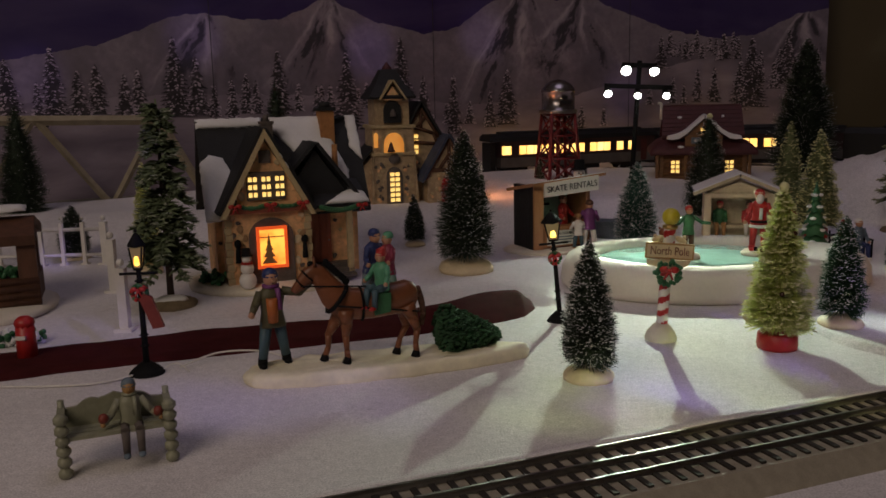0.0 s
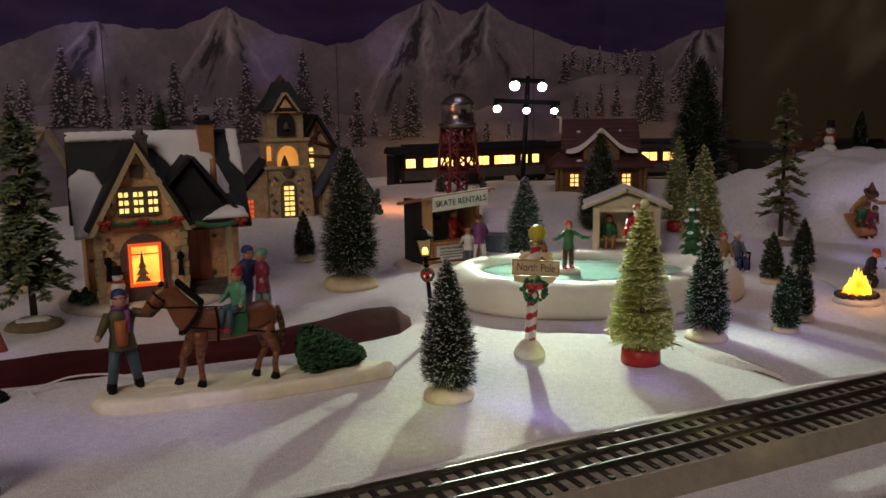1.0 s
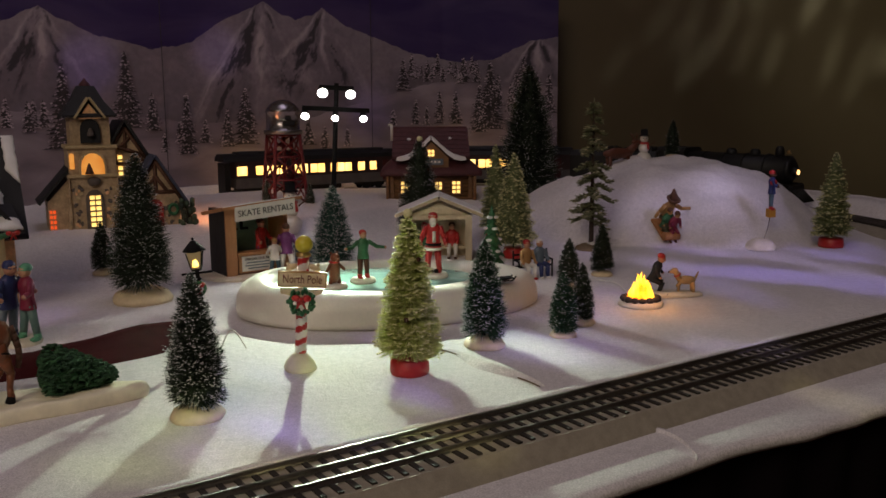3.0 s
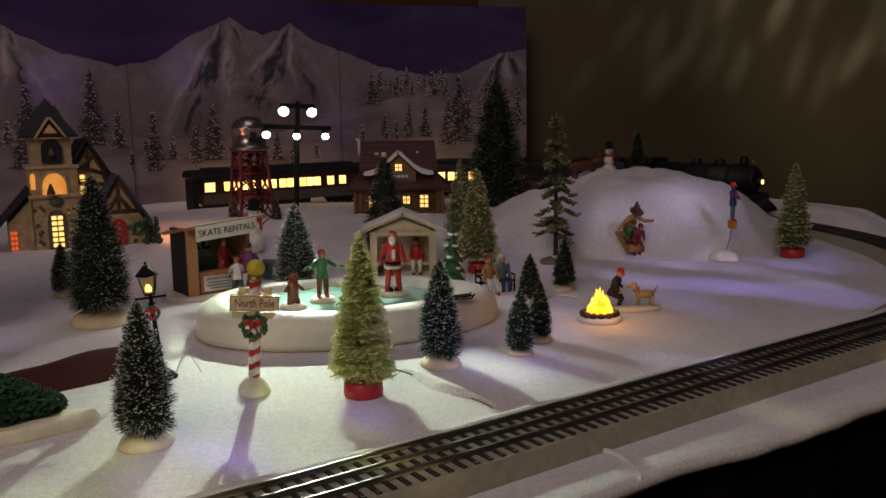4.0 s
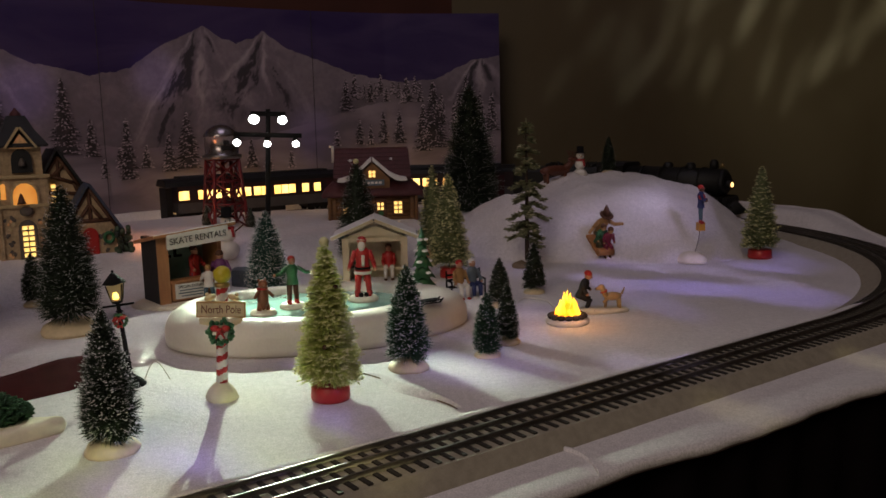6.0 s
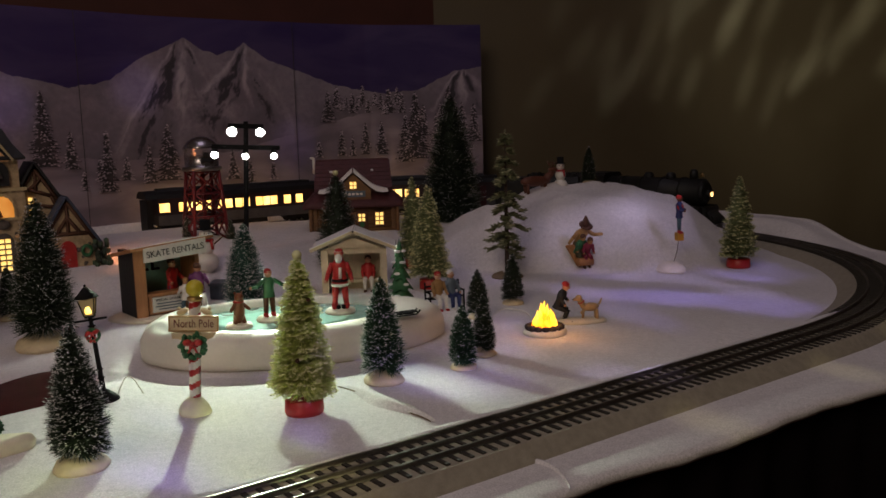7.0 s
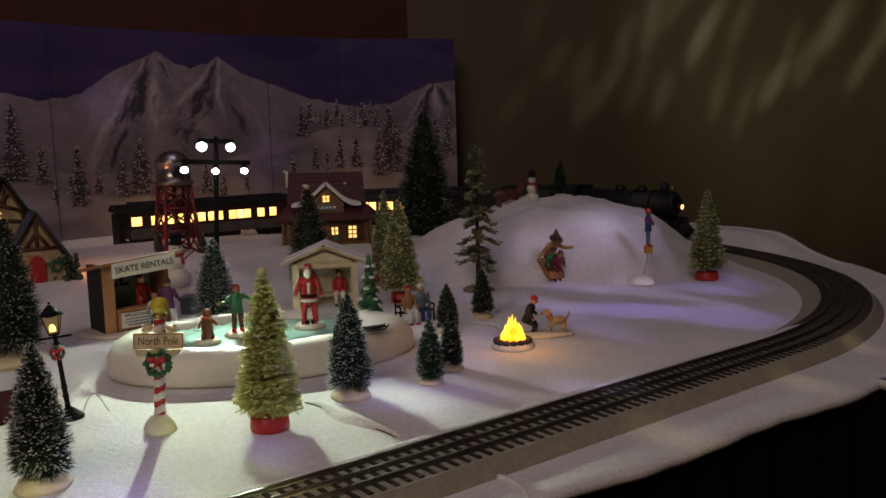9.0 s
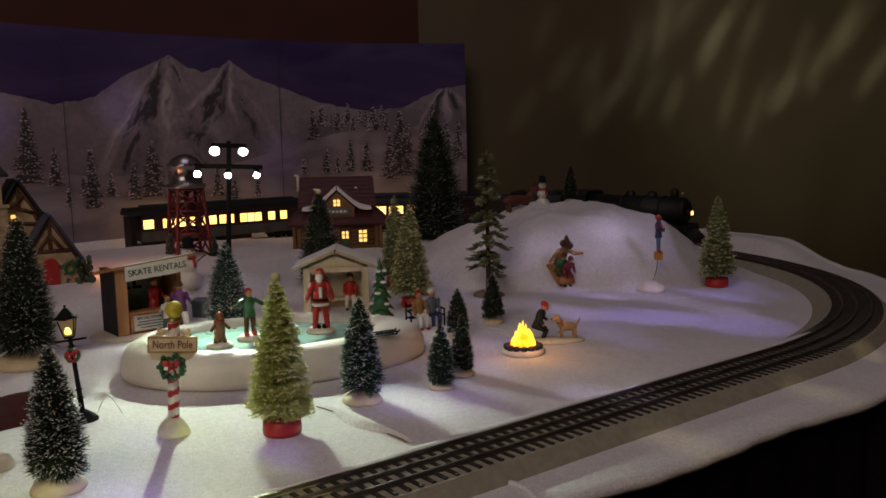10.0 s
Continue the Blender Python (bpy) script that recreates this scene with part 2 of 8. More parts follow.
MAGENTA = mat("crimson_coat", (0.22, 0.02, 0.05), 0.5, 0.2, 80, 0.2, 400)
GREYBLUE = mat("grey_blue_paint", (0.13, 0.17, 0.21), 0.5, 0.2, 80, 0.2, 400)
TAN = mat("tan_paint", (0.40, 0.22, 0.08), 0.5, 0.2, 80, 0.2, 400)
PEWTER = mat("pewter_green", (0.27, 0.27, 0.19), 0.45, 0.25, 90, 0.3, 400)
HUT_GREEN = mat("hut_inside_green", (0.20, 0.30, 0.26), 0.6, 0.2, 80, 0.2, 400)
LAMP_GLOW = glow("lamp_bulb", (1.0, 1.0, 0.92), 14)
WINDOW_GLOW = glow("window_yellow", (1.0, 0.70, 0.22), 1.45, (1.0, 0.52, 0.10), 120)
DOOR_GLOW = glow("window_amber", (1.0, 0.50, 0.07), 1.7, (0.95, 0.13, 0.01), 45)
RED_GLOW = glow("window_frame_red", (0.8, 0.09, 0.015), 1.0)
ARCH_GLOW = glow("arch_amber", (0.9, 0.36, 0.07), 0.75, (0.7, 0.22, 0.03), 40)
LANTERN_GLOW = glow("lantern_flame", (1.0, 0.72, 0.15), 3.2, (1.0, 0.45, 0.05), 150)
FIRE_GLOW = glow("fire_orange", (1.0, 0.60, 0.04), 2.6, (1.0, 0.20, 0.0), 70)
COACH_GLOW = glow("coach_window", (1.0, 0.66, 0.22), 2.4, (1.0, 0.5, 0.1), 30)
HEAD_GLOW = glow("headlamp", (1.0, 0.52, 0.18), 3)

for m in (DEEP_RED, BLACK_CLOTH, SNOW, FLOOR_MAT, BLACK):
    m.node_tree.nodes["Principled BSDF"].inputs["Specular IOR Level"].default_value = 0.12

# ---- mesh helpers ----


def box(bm, x0, x1, y0, y1, z0, z1, mi=0, m=None):
    vs = [bm.verts.new((x, y, z)) for x in (x0, x1) for y in (y0, y1) for z in (z0, z1)]
    if m is not None:
        for v in vs:
            v.co = m @ v.co
    for q in ((0, 1, 3, 2), (4, 6, 7, 5), (0, 4, 5, 1), (2, 3, 7, 6), (0, 2, 6, 4), (1, 5, 7, 3)):
        bm.faces.new([vs[i] for i in q]).material_index = mi


def prism(bm, pts, y0, y1, mi=0, m=None):
    """A polygon in x and z (counter-clockwise from the front), drawn out along y."""
    a = [bm.verts.new((x, y0, z)) for x, z in pts]
    b = [bm.verts.new((x, y1, z)) for x, z in pts]
    if m is not None:
        for v in a + b:
            v.co = m @ v.co
    n = len(pts)
    bm.faces.new(a).material_index = mi
    bm.faces.new(b[::-1]).material_index = mi
    for i in range(n):
        bm.faces.new((a[i], b[i], b[(i + 1) % n], a[(i + 1) % n])).material_index = mi


def tube(bm, p, q, r0, r1=None, seg=8, mi=0, caps=True, smooth=True):
    p, q = Vector(p), Vector(q)
    r1 = r0 if r1 is None else r1
    turn = (q - p).to_track_quat("Z", "Y").to_matrix()
    rings = []
    for c, r in ((p, r0), (q, r1)):
        rings.append([bm.verts.new(c + turn @ Vector((r * math.cos(a), r * math.sin(a), 0))) for a in (2 * math.pi * i / seg for i in range(seg))])
    for i in range(seg):
        f = bm.faces.new((rings[0][i], rings[0][(i + 1) % seg], rings[1][(i + 1) % seg], rings[1][i]))
        f.material_index, f.smooth = mi, smooth
    if caps:
        bm.faces.new(rings[0][::-1]).material_index = mi
        bm.faces.new(rings[1]).material_index = mi


def lathe(bm, profile, seg=16, at=(0, 0, 0), mi=0, wobble=0.0, seed=0, sx=1.0, sy=1.0):
    """A profile of (radius, height) turned round z, with an uneven rim where wobble is given."""
    rings = []
    for k, (r, z) in enumerate(profile):
        ring = []
        for i in range(seg):
            a = 2 * math.pi * i / seg
            w = 1 + wobble * noise.noise((math.cos(a) * 1.5 + seed, math.sin(a) * 1.5, k * 0.35 + seed))
            ring.append(bm.verts.new((at[0] + r * w * sx * math.cos(a), at[1] + r * w * sy * math.sin(a), at[2] + z)))
        rings.append(ring)
    for a, b in zip(rings, rings[1:]):
        for i in range(seg):
            f = bm.faces.new((a[i], a[(i + 1) % seg], b[(i + 1) % seg], b[i]))
            f.material_index, f.smooth = mi, True
    bm.faces.new(rings[0][::-1]).material_index = mi
    f = bm.faces.new(rings[-1])
    f.material_index, f.smooth = mi, True


def ball(bm, c, r, mi=0, seg=10, rings=6, m=None):
    """An ellipsoid of radii r at c, turned by m."""
    if not isinstance(r, (tuple, list)):
        r = (r, r, r)
    c = Vector(c)
    rows = []
    for j in range(1, rings):
        b = math.pi * j / rings
        row = []
        for i in range(seg):
            a = 2 * math.pi * i / seg
            v = Vector((r[0] * math.sin(b) * math.cos(a), r[1] * math.sin(b) * math.sin(a), r[2] * math.cos(b)))
            row.append(bm.verts.new(c + (m @ v if m is not None else v)))
        rows.append(row)
    ends = []
    for s in (1, -1):
        v = Vector((0, 0, s * r[2]))
        ends.append(bm.verts.new(c + (m @ v if m is not None else v)))
    made = []
    for i in range(seg):
        k = (i + 1) % seg
        made.append(bm.faces.new((ends[0], rows[0][i], rows[0][k])))
        made.append(bm.faces.new((ends[1], rows[-1][k], rows[-1][i])))
        for a, b in zip(rows, rows[1:]):
            made.append(bm.faces.new((a[i], b[i], b[k], a[k])))
    for f in made:
        f.material_index, f.smooth = mi, True


def mesh_of(name, bm, mats):
    me = bpy.data.meshes.new(name)
    bm.to_mesh(me)
    bm.free()
    for m in mats if isinstance(mats, (list, tuple)) else [mats]:
        me.materials.append(m)
    return me


def part(name, bm, mats, parent, label=""):
    ob = new(name, mesh_of(name, bm, mats))
    ob.parent = parent
    return tagged(ob, label)


def solid(name, bm, mats, label, category, m=None, group="", kind=""):
    """A thing that is one mesh."""
    ob = new(name, mesh_of(name, bm, mats))
    if m is not None:
        ob.matrix_basis = m
    return tagged(ob, label, category, group, kind)


def thing(name, m, label, category, group=""):
    ob = new(name)
    ob.empty_display_size = 0.01
    ob.matrix_basis = m
    return tagged(ob, label, category, group)


# ---- the plan: the track's oval gives the axes ----
AXIS = 23.7


D = Vector((math.cos(radians(AXIS)), math.sin(radians(AXIS))))
N = Vector((-D.y, D.x))
C = Vector((0.573, 1.240))
R_TRACK = 0.630


def plan(u, v):
    p = C + D * u + N * v
    return p.x, p.y


def off_track(x, y):
    """How far a place lies from the middle of the track."""
    r = Vector((x, y)) - C
    u, v = r.dot(D), r.dot(N)
    return abs(math.hypot(u, v) - R_TRACK) if u > 0 else abs(abs(v) - R_TRACK)


def rise(x, y):
    """The table climbs a little towards the back; the track climbs with it."""
    return 0.016 * smooth(-0.25, 0.40, (Vector((x, y)) - C).dot(N))


def ground(x, y):
    z = 0.036 * smooth(1.04 + 0.12 * smooth(0.1, 0.4, x), 1.22 + 0.14 * smooth(0.1, 0.4, x), y)
    z += 0.010 * smooth(1.3, 1.5, y) * smooth(0.5, 0.2, x)
    dx, dy = x - 0.915, y - 1.36
    dx /= 0.345 if dx < 0 else 0.205
    dy /= 0.265 if dy < 0 else 0.24
    a = math.atan2(dy, dx)
    d = math.hypot(dx, dy) * (1 + 0.06 * math.sin(3 * a + 1) + 0.04 * math.sin(5 * a))
    if d < 1:
        z = max(z, 0.113 * (1 - d ** 2.3) ** 0.95 * (1 + 0.12 * noise.noise((x * 14, y * 14, 5)) + 0.06 * noise.noise((x * 34, y * 34, 2))) + z * 0.1 + 0.002 * noise.noise((x * 45, y * 45, 7)))
    z += 0.016 * max(0, noise.noise((x * 5 + 3, y * 7, 9))) * smooth(1.12, 1.25, y) * smooth(1.62, 1.45, y) * smooth(0.62, 0.5, x) * smooth(0.0, 0.15, x)
    z += 0.0022 * noise.noise((x * 9, y * 9, 0)) * smooth(0.5, 0.9, y) + 0.0012 * noise.noise((x * 22, y * 22, 3))
    r = Vector((x, y)) - C
    beyond = (math.hypot(r.dot(D), r.dot(N)) if r.dot(D) > 0 else abs(r.dot(N))) > R_TRACK
    near = smooth(0.036, 0.075, off_track(x, y))
    return max(rise(x, y), max(0, z) * near) if beyond else max(0, z) * near + rise(x, y) * (1 - near)

# ---- room ----


def plain_box(name, x0, x1, y0, y1, z0, z1, m, label, category):
    bm = bmesh.new()
    box(bm, x0, x1, y0, y1, z0, z1)
    return solid(name, bm, m, label, category, kind="structure")


plain_box("floor", -2.6, 2.8, -2.6, 2.5, -0.80, -0.75, FLOOR_MAT, "dark brown carpeted floor under the display table", "floor")
plain_box("wall_north", -2.6, 2.8, 2.30, 2.40, -0.75, 2.3, WALL_MAT, "dark red-brown wall behind the painted backdrop", "wall")
plain_box("wall_east", 2.7, 2.8, -2.5, 2.30, -0.75, 2.3, WALL_MAT, "dark red-brown side wall of the room", "wall")
plain_box("wall_west", -2.6, -2.5, -2.5, 2.30, -0.75, 2.3, WALL_MAT, "dark red-brown side wall of the room", "wall")
plain_box("wall_south", -2.6, 2.8, -2.6, -2.5, -0.75, 2.3, WALL_MAT, "dark red-brown wall at the room's far side", "wall")
plain_box("ceiling", -2.6, 2.8, -2.6, 2.4, 2.3, 2.4, CEILING_MAT, "plain dim ceiling of the room", "ceiling")

def print_mat(name, dark, light, scale, stretch, lo, hi, detail=8, seam=False):
    m, nodes, links, p = node_mat(name)
    tc, mp = nodes.new("ShaderNodeTexCoord"), nodes.new("ShaderNodeMapping")
    mp.inputs["Scale"].default_value = stretch
    mp.inputs["Rotation"].default_value = (0, radians(18), 0)
    links.new(tc.outputs["Object"], mp.inputs["Vector"])
    n1 = nodes.new("ShaderNodeTexNoise")
    n1.inputs["Scale"].default_value, n1.inputs["Detail"].default_value = scale, detail
    n1.inputs["Distortion"].default_value = 0.6
    links.new(mp.outputs[0], n1.inputs["Vector"])
    ramp = nodes.new("ShaderNodeValToRGB")
    ramp.color_ramp.elements[0].position, ramp.color_ramp.elements[1].position = lo, hi
    ramp.color_ramp.elements[0].color, ramp.color_ramp.elements[1].color = (*dark, 1), (*light, 1)
    links.new(n1.outputs["Fac"], ramp.inputs[0])
    links.new(ramp.outputs[0], p.inputs["Base Color"])
    p.inputs["Roughness"].default_value = 0.6
    return m


bm = bmesh.new()
cols = []
for i in range(181):
    x = 0.80 + 1.88 * i / 180
    y = 2.13 + 0.005 * math.sin(x * 4.1) + 0.002 * math.sin(x * 11 + 1)
    cols.append([(bm.verts.new((x, y, z)), bm.verts.new((x, y + 0.004, z))) for z in (-0.74, 0.1, 0.8, 2.28)])
for a, b in zip(cols, cols[1:]):
    for j in range(3):
        for k in (0, 1):
            f = bm.faces.new((a[j][k], b[j][k], b[j + 1][k], a[j + 1][k]))
            f.smooth = True
CURTAIN = print_mat("olive_curtain", (0.102, 0.077, 0.038), (0.155, 0.124, 0.070), 2.2, (1.0, 1.0, 0.8), 0.35, 0.75, 3)
solid("curtain", bm, CURTAIN, "dark olive-brown satin curtain with faint pale sheen", "curtain", kind="structure")

# ---- printed backdrop: a bent sheet with night sky, mountains and snowy firs ----
BENDS = [(-0.90, 1.27), (-0.18, 1.672), (0.115, 1.835), (0.33, 1.91), (0.60, 1.985), (0.84, 1.99), (1.0, 1.985)]
RUN = [0.0]
for a, b in zip(BENDS, BENDS[1:]):
    RUN.append(RUN[-1] + math.dist(a, b))


def sheet_point(s, z, off=0.0):
    """A place on the backdrop, s metres along it."""
    px = py = qx = qy = 0
    for k, w in ((-0.05, 0.25), (0, 0.5), (0.05, 0.25)):
        t = s + k
        i = max(0, min(len(RUN) - 2, int(np.searchsorted(RUN, t) - 1)))
        g = (t - RUN[i]) / (RUN[i + 1] - RUN[i])
        dx, dy = BENDS[i + 1][0] - BENDS[i][0], BENDS[i + 1][1] - BENDS[i][1]
        px, py = px + w * (BENDS[i][0] + g * dx), py + w * (BENDS[i][1] + g * dy)
        qx, qy = qx + w * dx, qy + w * dy
    q = math.hypot(qx, qy)
    return px + off * qy / q, py - off * qx / q, z


SKY_PRINT = print_mat("printed_sky", (0.030, 0.015, 0.098), (0.070, 0.045, 0.136), 5, (1, 1, 3), 0.35, 0.7, 4)
FIELD_PRINT = print_mat("printed_snowfield", (0.190, 0.153, 0.193), (0.345, 0.285, 0.340), 6, (1, 1, 3), 0.35, 0.65, 5)
FIR_PRINT = print_mat("printed_fir", (0.030, 0.025, 0.030), (0.070, 0.057, 0.066), 60, (1, 1, 1), 0.4, 0.65)
FIR_SNOW_PRINT = print_mat("printed_fir_snow", (0.32, 0.265, 0.32), (0.58, 0.48, 0.56), 70, (1, 1, 1), 0.35, 0.6)

RIDGE = [(0.0, 0.22), (0.234, 0.27), (0.40, 0.30), (0.51, 0.345), (0.576, 0.354), (0.632, 0.344), (0.713, 0.344), (0.755, 0.363), (0.811, 0.389),
         (0.843, 0.371), (0.898, 0.346), (1.016, 0.32), (1.093, 0.335), (1.16, 0.382), (1.228, 0.412), (1.248, 0.426), (1.268, 0.412), (1.288, 0.403), (1.32, 0.390), (1.360, 0.404), (1.381, 0.417),
         (1.434, 0.382), (1.516, 0.355), (1.586, 0.328), (1.698, 0.309), (1.791, 0.314), (1.882, 0.358), (1.96, 0.369)]
FIELD = [(0.0, 0.19), (0.5, 0.21), (0.9, 0.20), (1.1, 0.175), (1.35, 0.185), (1.5, 0.225), (1.65, 0.262), (1.8, 0.265), (1.96, 0.25)]


def along(table, s, rough=0.0):
    for (a, za), (b, zb) in zip(table, table[1:]):
        if s <= b:
            g = max(0, (s - a) / (b - a))
            return za + (zb - za) * g + rough * noise.fractal((s * 40, 0, 0), 1.0, 2.0, 4)
    return table[-1][1]


def printed_columns(top, off, steps=390):
    bm = bmesh.new()
    last = None
    for i in range(steps + 1):
        s = 1.95 * i / steps
        col = [bm.verts.new(sheet_point(s, z, off)) for z in (-0.02, 0.1, top(s))]
        if last:
            for j in (0, 1):
                bm.faces.new((last[j], col[j], col[j + 1], last[j + 1])).smooth = True
        last = col
    return bm


backdrop = solid("backdrop", printed_columns(lambda s: 0.468 + 0.003 * math.sin(s * 3), 0.0), SKY_PRINT, "printed winter backdrop sheet with purple night sky and snowy mountains", "backdrop", kind="structure")
bm = printed_columns(lambda s: 0.466 + 0.003 * math.sin(s * 3), -0.003)
part("backing", bm, BLACK, backdrop)


def tone(s, z):
    """The print's light and dark: rock ribs run down to the left of each summit, pale snow to the right."""
    d = along(RIDGE, s, 0.004) - z
    t = 0.56 + 0.16 * noise.fractal((s * 9, z * 9, 1), 1.0, 2.0, 4) - 0.10 * smooth(0.02, 0.16, d)
    for s0, z0, reach in TOPS:
        if abs(s - s0) > 1.6 * reach or d > 1.5 * reach:
            continue
        warp = 0.010 * noise.fractal((s * 26, z * 26, 3 + s0), 1.0, 2.0, 4)
        fade = smooth(0.0, 0.05 * reach, d) * smooth(1.45 * reach, 0.6 * reach, d)
        for slope, start, wide, depth in ((0.58, -0.002, 0.17, -1.5), (0.24, -0.008, 0.06, -1.0), (-0.30, 0.010, 0.05, -0.9), (0.02, 0.002, 0.09, 0.42), (0.90, -0.012, 0.10, 0.30), (-0.66, 0.012, 0.16, 0.14)):
            off = (s + warp - (s0 + start - slope * d)) / (0.0035 + wide * d)
            if abs(off) < 2.2:
                streak = noise.fractal(((s + warp + slope * d) * 62, d * 22, s0 * 9 + slope), 0.7, 2.1, 5)
                t += depth * fade * math.exp(-off * off) * (smooth(-0.10, 0.45, streak) if depth < 0 else 0.7 + streak)
    return min(1.0, max(0.0, t))


def tone_mat(name, dark, mid, light):
    """A printed picture: the painted tone as colour, with paper grain."""
    m, nodes, links, p = node_mat(name)
    at = nodes.new("ShaderNodeAttribute")
    at.attribute_name = "tone"
    tc, n1 = nodes.new("ShaderNodeTexCoord"), nodes.new("ShaderNodeTexNoise")
    n1.inputs["Scale"].default_value, n1.inputs["Detail"].default_value = 90, 4
    links.new(tc.outputs["Object"], n1.inputs["Vector"])
    mix = nodes.new("ShaderNodeMath")
    mix.operation = "MULTIPLY_ADD"
    links.new(n1.outputs["Fac"], mix.inputs[0])
    mix.inputs[1].default_value = 0.24
    links.new(at.outputs["Fac"], mix.inputs[2])
    ramp = nodes.new("ShaderNodeValToRGB")
    ramp.color_ramp.elements[0].position, ramp.color_ramp.elements[1].position = 0.14, 1.02
    ramp.color_ramp.elements[0].color, ramp.color_ramp.elements[1].color = (*dark, 1), (*light, 1)
    ramp.color_ramp.elements.new(0.62).color = (*mid, 1)
    links.new(mix.outputs[0], ramp.inputs[0])
    links.new(ramp.outputs[0], p.inputs["Base Color"])
    p.inputs["Roughness"].default_value = 0.6
    return m


TOPS = [(1.243, 0.416, 0.17), (1.381, 0.411, 0.13), (0.811, 0.389, 0.11), (0.576, 0.354, 0.09), (1.90, 0.36, 0.08)]
MOUNTAIN_PRINT = tone_mat("printed_mountain", (0.045, 0.038, 0.050), (0.200, 0.164, 0.205), (0.45, 0.38, 0.43))
ACROSS, UP = 640, 84
verts, faces, tones = [], [], []
for i in range(ACROSS + 1):
    s = 1.95 * i / ACROSS
    top = along(RIDGE, s, 0.004)
    for j in range(UP + 1):
        z = 0.08 + (top - 0.08) * j / UP
        verts.append(sheet_point(s, z, 0.0012))
        tones.append(tone(s, z))
for i in range(ACROSS):
    for j in range(UP):
        a = i * (UP + 1) + j
        faces.append((a, a + UP + 1, a + UP + 2, a + 1))
me = bpy.data.meshes.new("mountains")
me.from_pydata(verts, [], faces)
me.attributes.new("tone", "FLOAT", "POINT").data.foreach_set("value", tones)
me.materials.append(MOUNTAIN_PRINT)
ob = new("mountains", me)
ob.parent = backdrop
tagged(ob, "grey snow-streaked mountains in print")
part("snowfield", printed_columns(lambda s: along(FIELD, s, 0.003), 0.0024), FIELD_PRINT, backdrop, "pale lilac snowfield in print")


def printed_fir(bm, s, z, h, rng, off):
    """A flat fir: a dark ragged outline with many snow-laden tiers on it."""
    w = max(0.010, h * rng.uniform(0.22, 0.29))
    tiers = max(6, int(h / 0.0068))
    for k in range(tiers):
        g = k / tiers
        z0, z1 = z + h * g, z + h * min(1.0, (k + 1.7) / tiers)
        r = w * (1 - g) ** 0.85 * rng.uniform(0.72, 1.15) + 0.0012
        for side in (-1, 1):
            f = bm.faces.new([bm.verts.new(sheet_point(*p, off)) for p in ((s - side * r * 0.05, z0), (s + side * r, z0 - h * 0.012), (s, z1))])
            f.material_index = 0
        for c in range(3 + int(8 * (1 - g))):
            q = rng.uniform(-0.85, 0.85)
            x, y, d = s + r * q, z0 + (z1 - z0) * (1 - abs(q)) * rng.uniform(0.2, 0.8), rng.uniform(0.0011, 0.0030)
            tip = d * (0.9 if q > 0 else -0.9)
            f = bm.faces.new([bm.verts.new(sheet_point(*p, off + 0.0008)) for p in ((x - d, y - d * 0.2), (x + tip, y - d * 0.9), (x + d, y - d * 0.1), (x, y + d * 0.5))])
            f.material_index = 1


FIRS = [(0.512, 0.171, 0.141), (0.550, 0.171, 0.105), (0.703, 0.169, 0.120), (0.778, 0.165, 0.056), (0.840, 0.134, 0.150), (0.957, 0.170, 0.145), (1.006, 0.163, 0.074),
        (1.075, 0.115, 0.122), (1.162, 0.127, 0.080), (1.202, 0.131, 0.118), (1.378, 0.085, 0.082), (1.340, 0.126, 0.064), (1.432, 0.121, 0.041), (1.568, 0.244, 0.071),
        (1.598, 0.167, 0.059), (1.626, 0.165, 0.047), (1.658, 0.168, 0.073), (1.698, 0.167, 0.078), (1.757, 0.147, 0.113), (1.782, 0.154, 0.157), (1.864, 0.213, 0.114), (1.541, 0.165, 0.038)]
GROVES = [(0.00, 0.48, 0.17, 0.07, 0.13, 13), (0.58, 0.68, 0.17, 0.06, 0.10, 4), (0.73, 0.95, 0.175, 0.03, 0.06, 6), (1.02, 1.18, 0.13, 0.04, 0.06, 4), (1.58, 1.76, 0.272, 0.03, 0.06, 13), (1.80, 1.94, 0.20, 0.06, 0.10, 6)]
bm = bmesh.new()
rng = random.Random(5)
for s0, s1, z0, h0, h1, count in GROVES:
    for k in range(count):
        printed_fir(bm, s0 + (s1 - s0) * (k + rng.random() * 0.8) / count, z0 + rng.uniform(-0.015, 0.010), rng.uniform(h0, h1), rng, 0.0032 + 0.0002 * k)
for k, (s, z, h) in enumerate(FIRS):
    printed_fir(bm, s, z, h, rng, 0.0060 + 0.0001 * k)
for s0 in (0.58, 1.03, 1.49):
    seam = bmesh.new()
    seam.faces.new([seam.verts.new(sheet_point(s0 + o, z, 0.0092)) for o, z in ((-0.0008, 0.0), (0.0008, 0.0), (0.0008, 0.466), (-0.0008, 0.466))])
    part("seam", seam, FIR_PRINT, backdrop)
tagged(part("firs", bm, [FIR_PRINT, FIR_SNOW_PRINT], backdrop, "dark snow-tipped fir trees in print"), kind="stuff")

# ---- table and snow sheet ----


EDGE = 0.726


def rim(theta):
    """The sheet's reach from the turn's middle, by the angle from the front."""
    return EDGE + 0.008 + 0.015 * smooth(10, 40, theta) + 0.03 * smooth(60, 110, theta) + 0.05 * smooth(110, 180, theta)


def front_edge(u):
    return -EDGE + 0.016 * smooth(-0.15, -0.50, u) - 0.008 * smooth(-0.2, 0.0, u) + 0.006 * noise.noise((u * 9, 0, 0)) + 0.005 * noise.noise((u * 23, 4, 0))


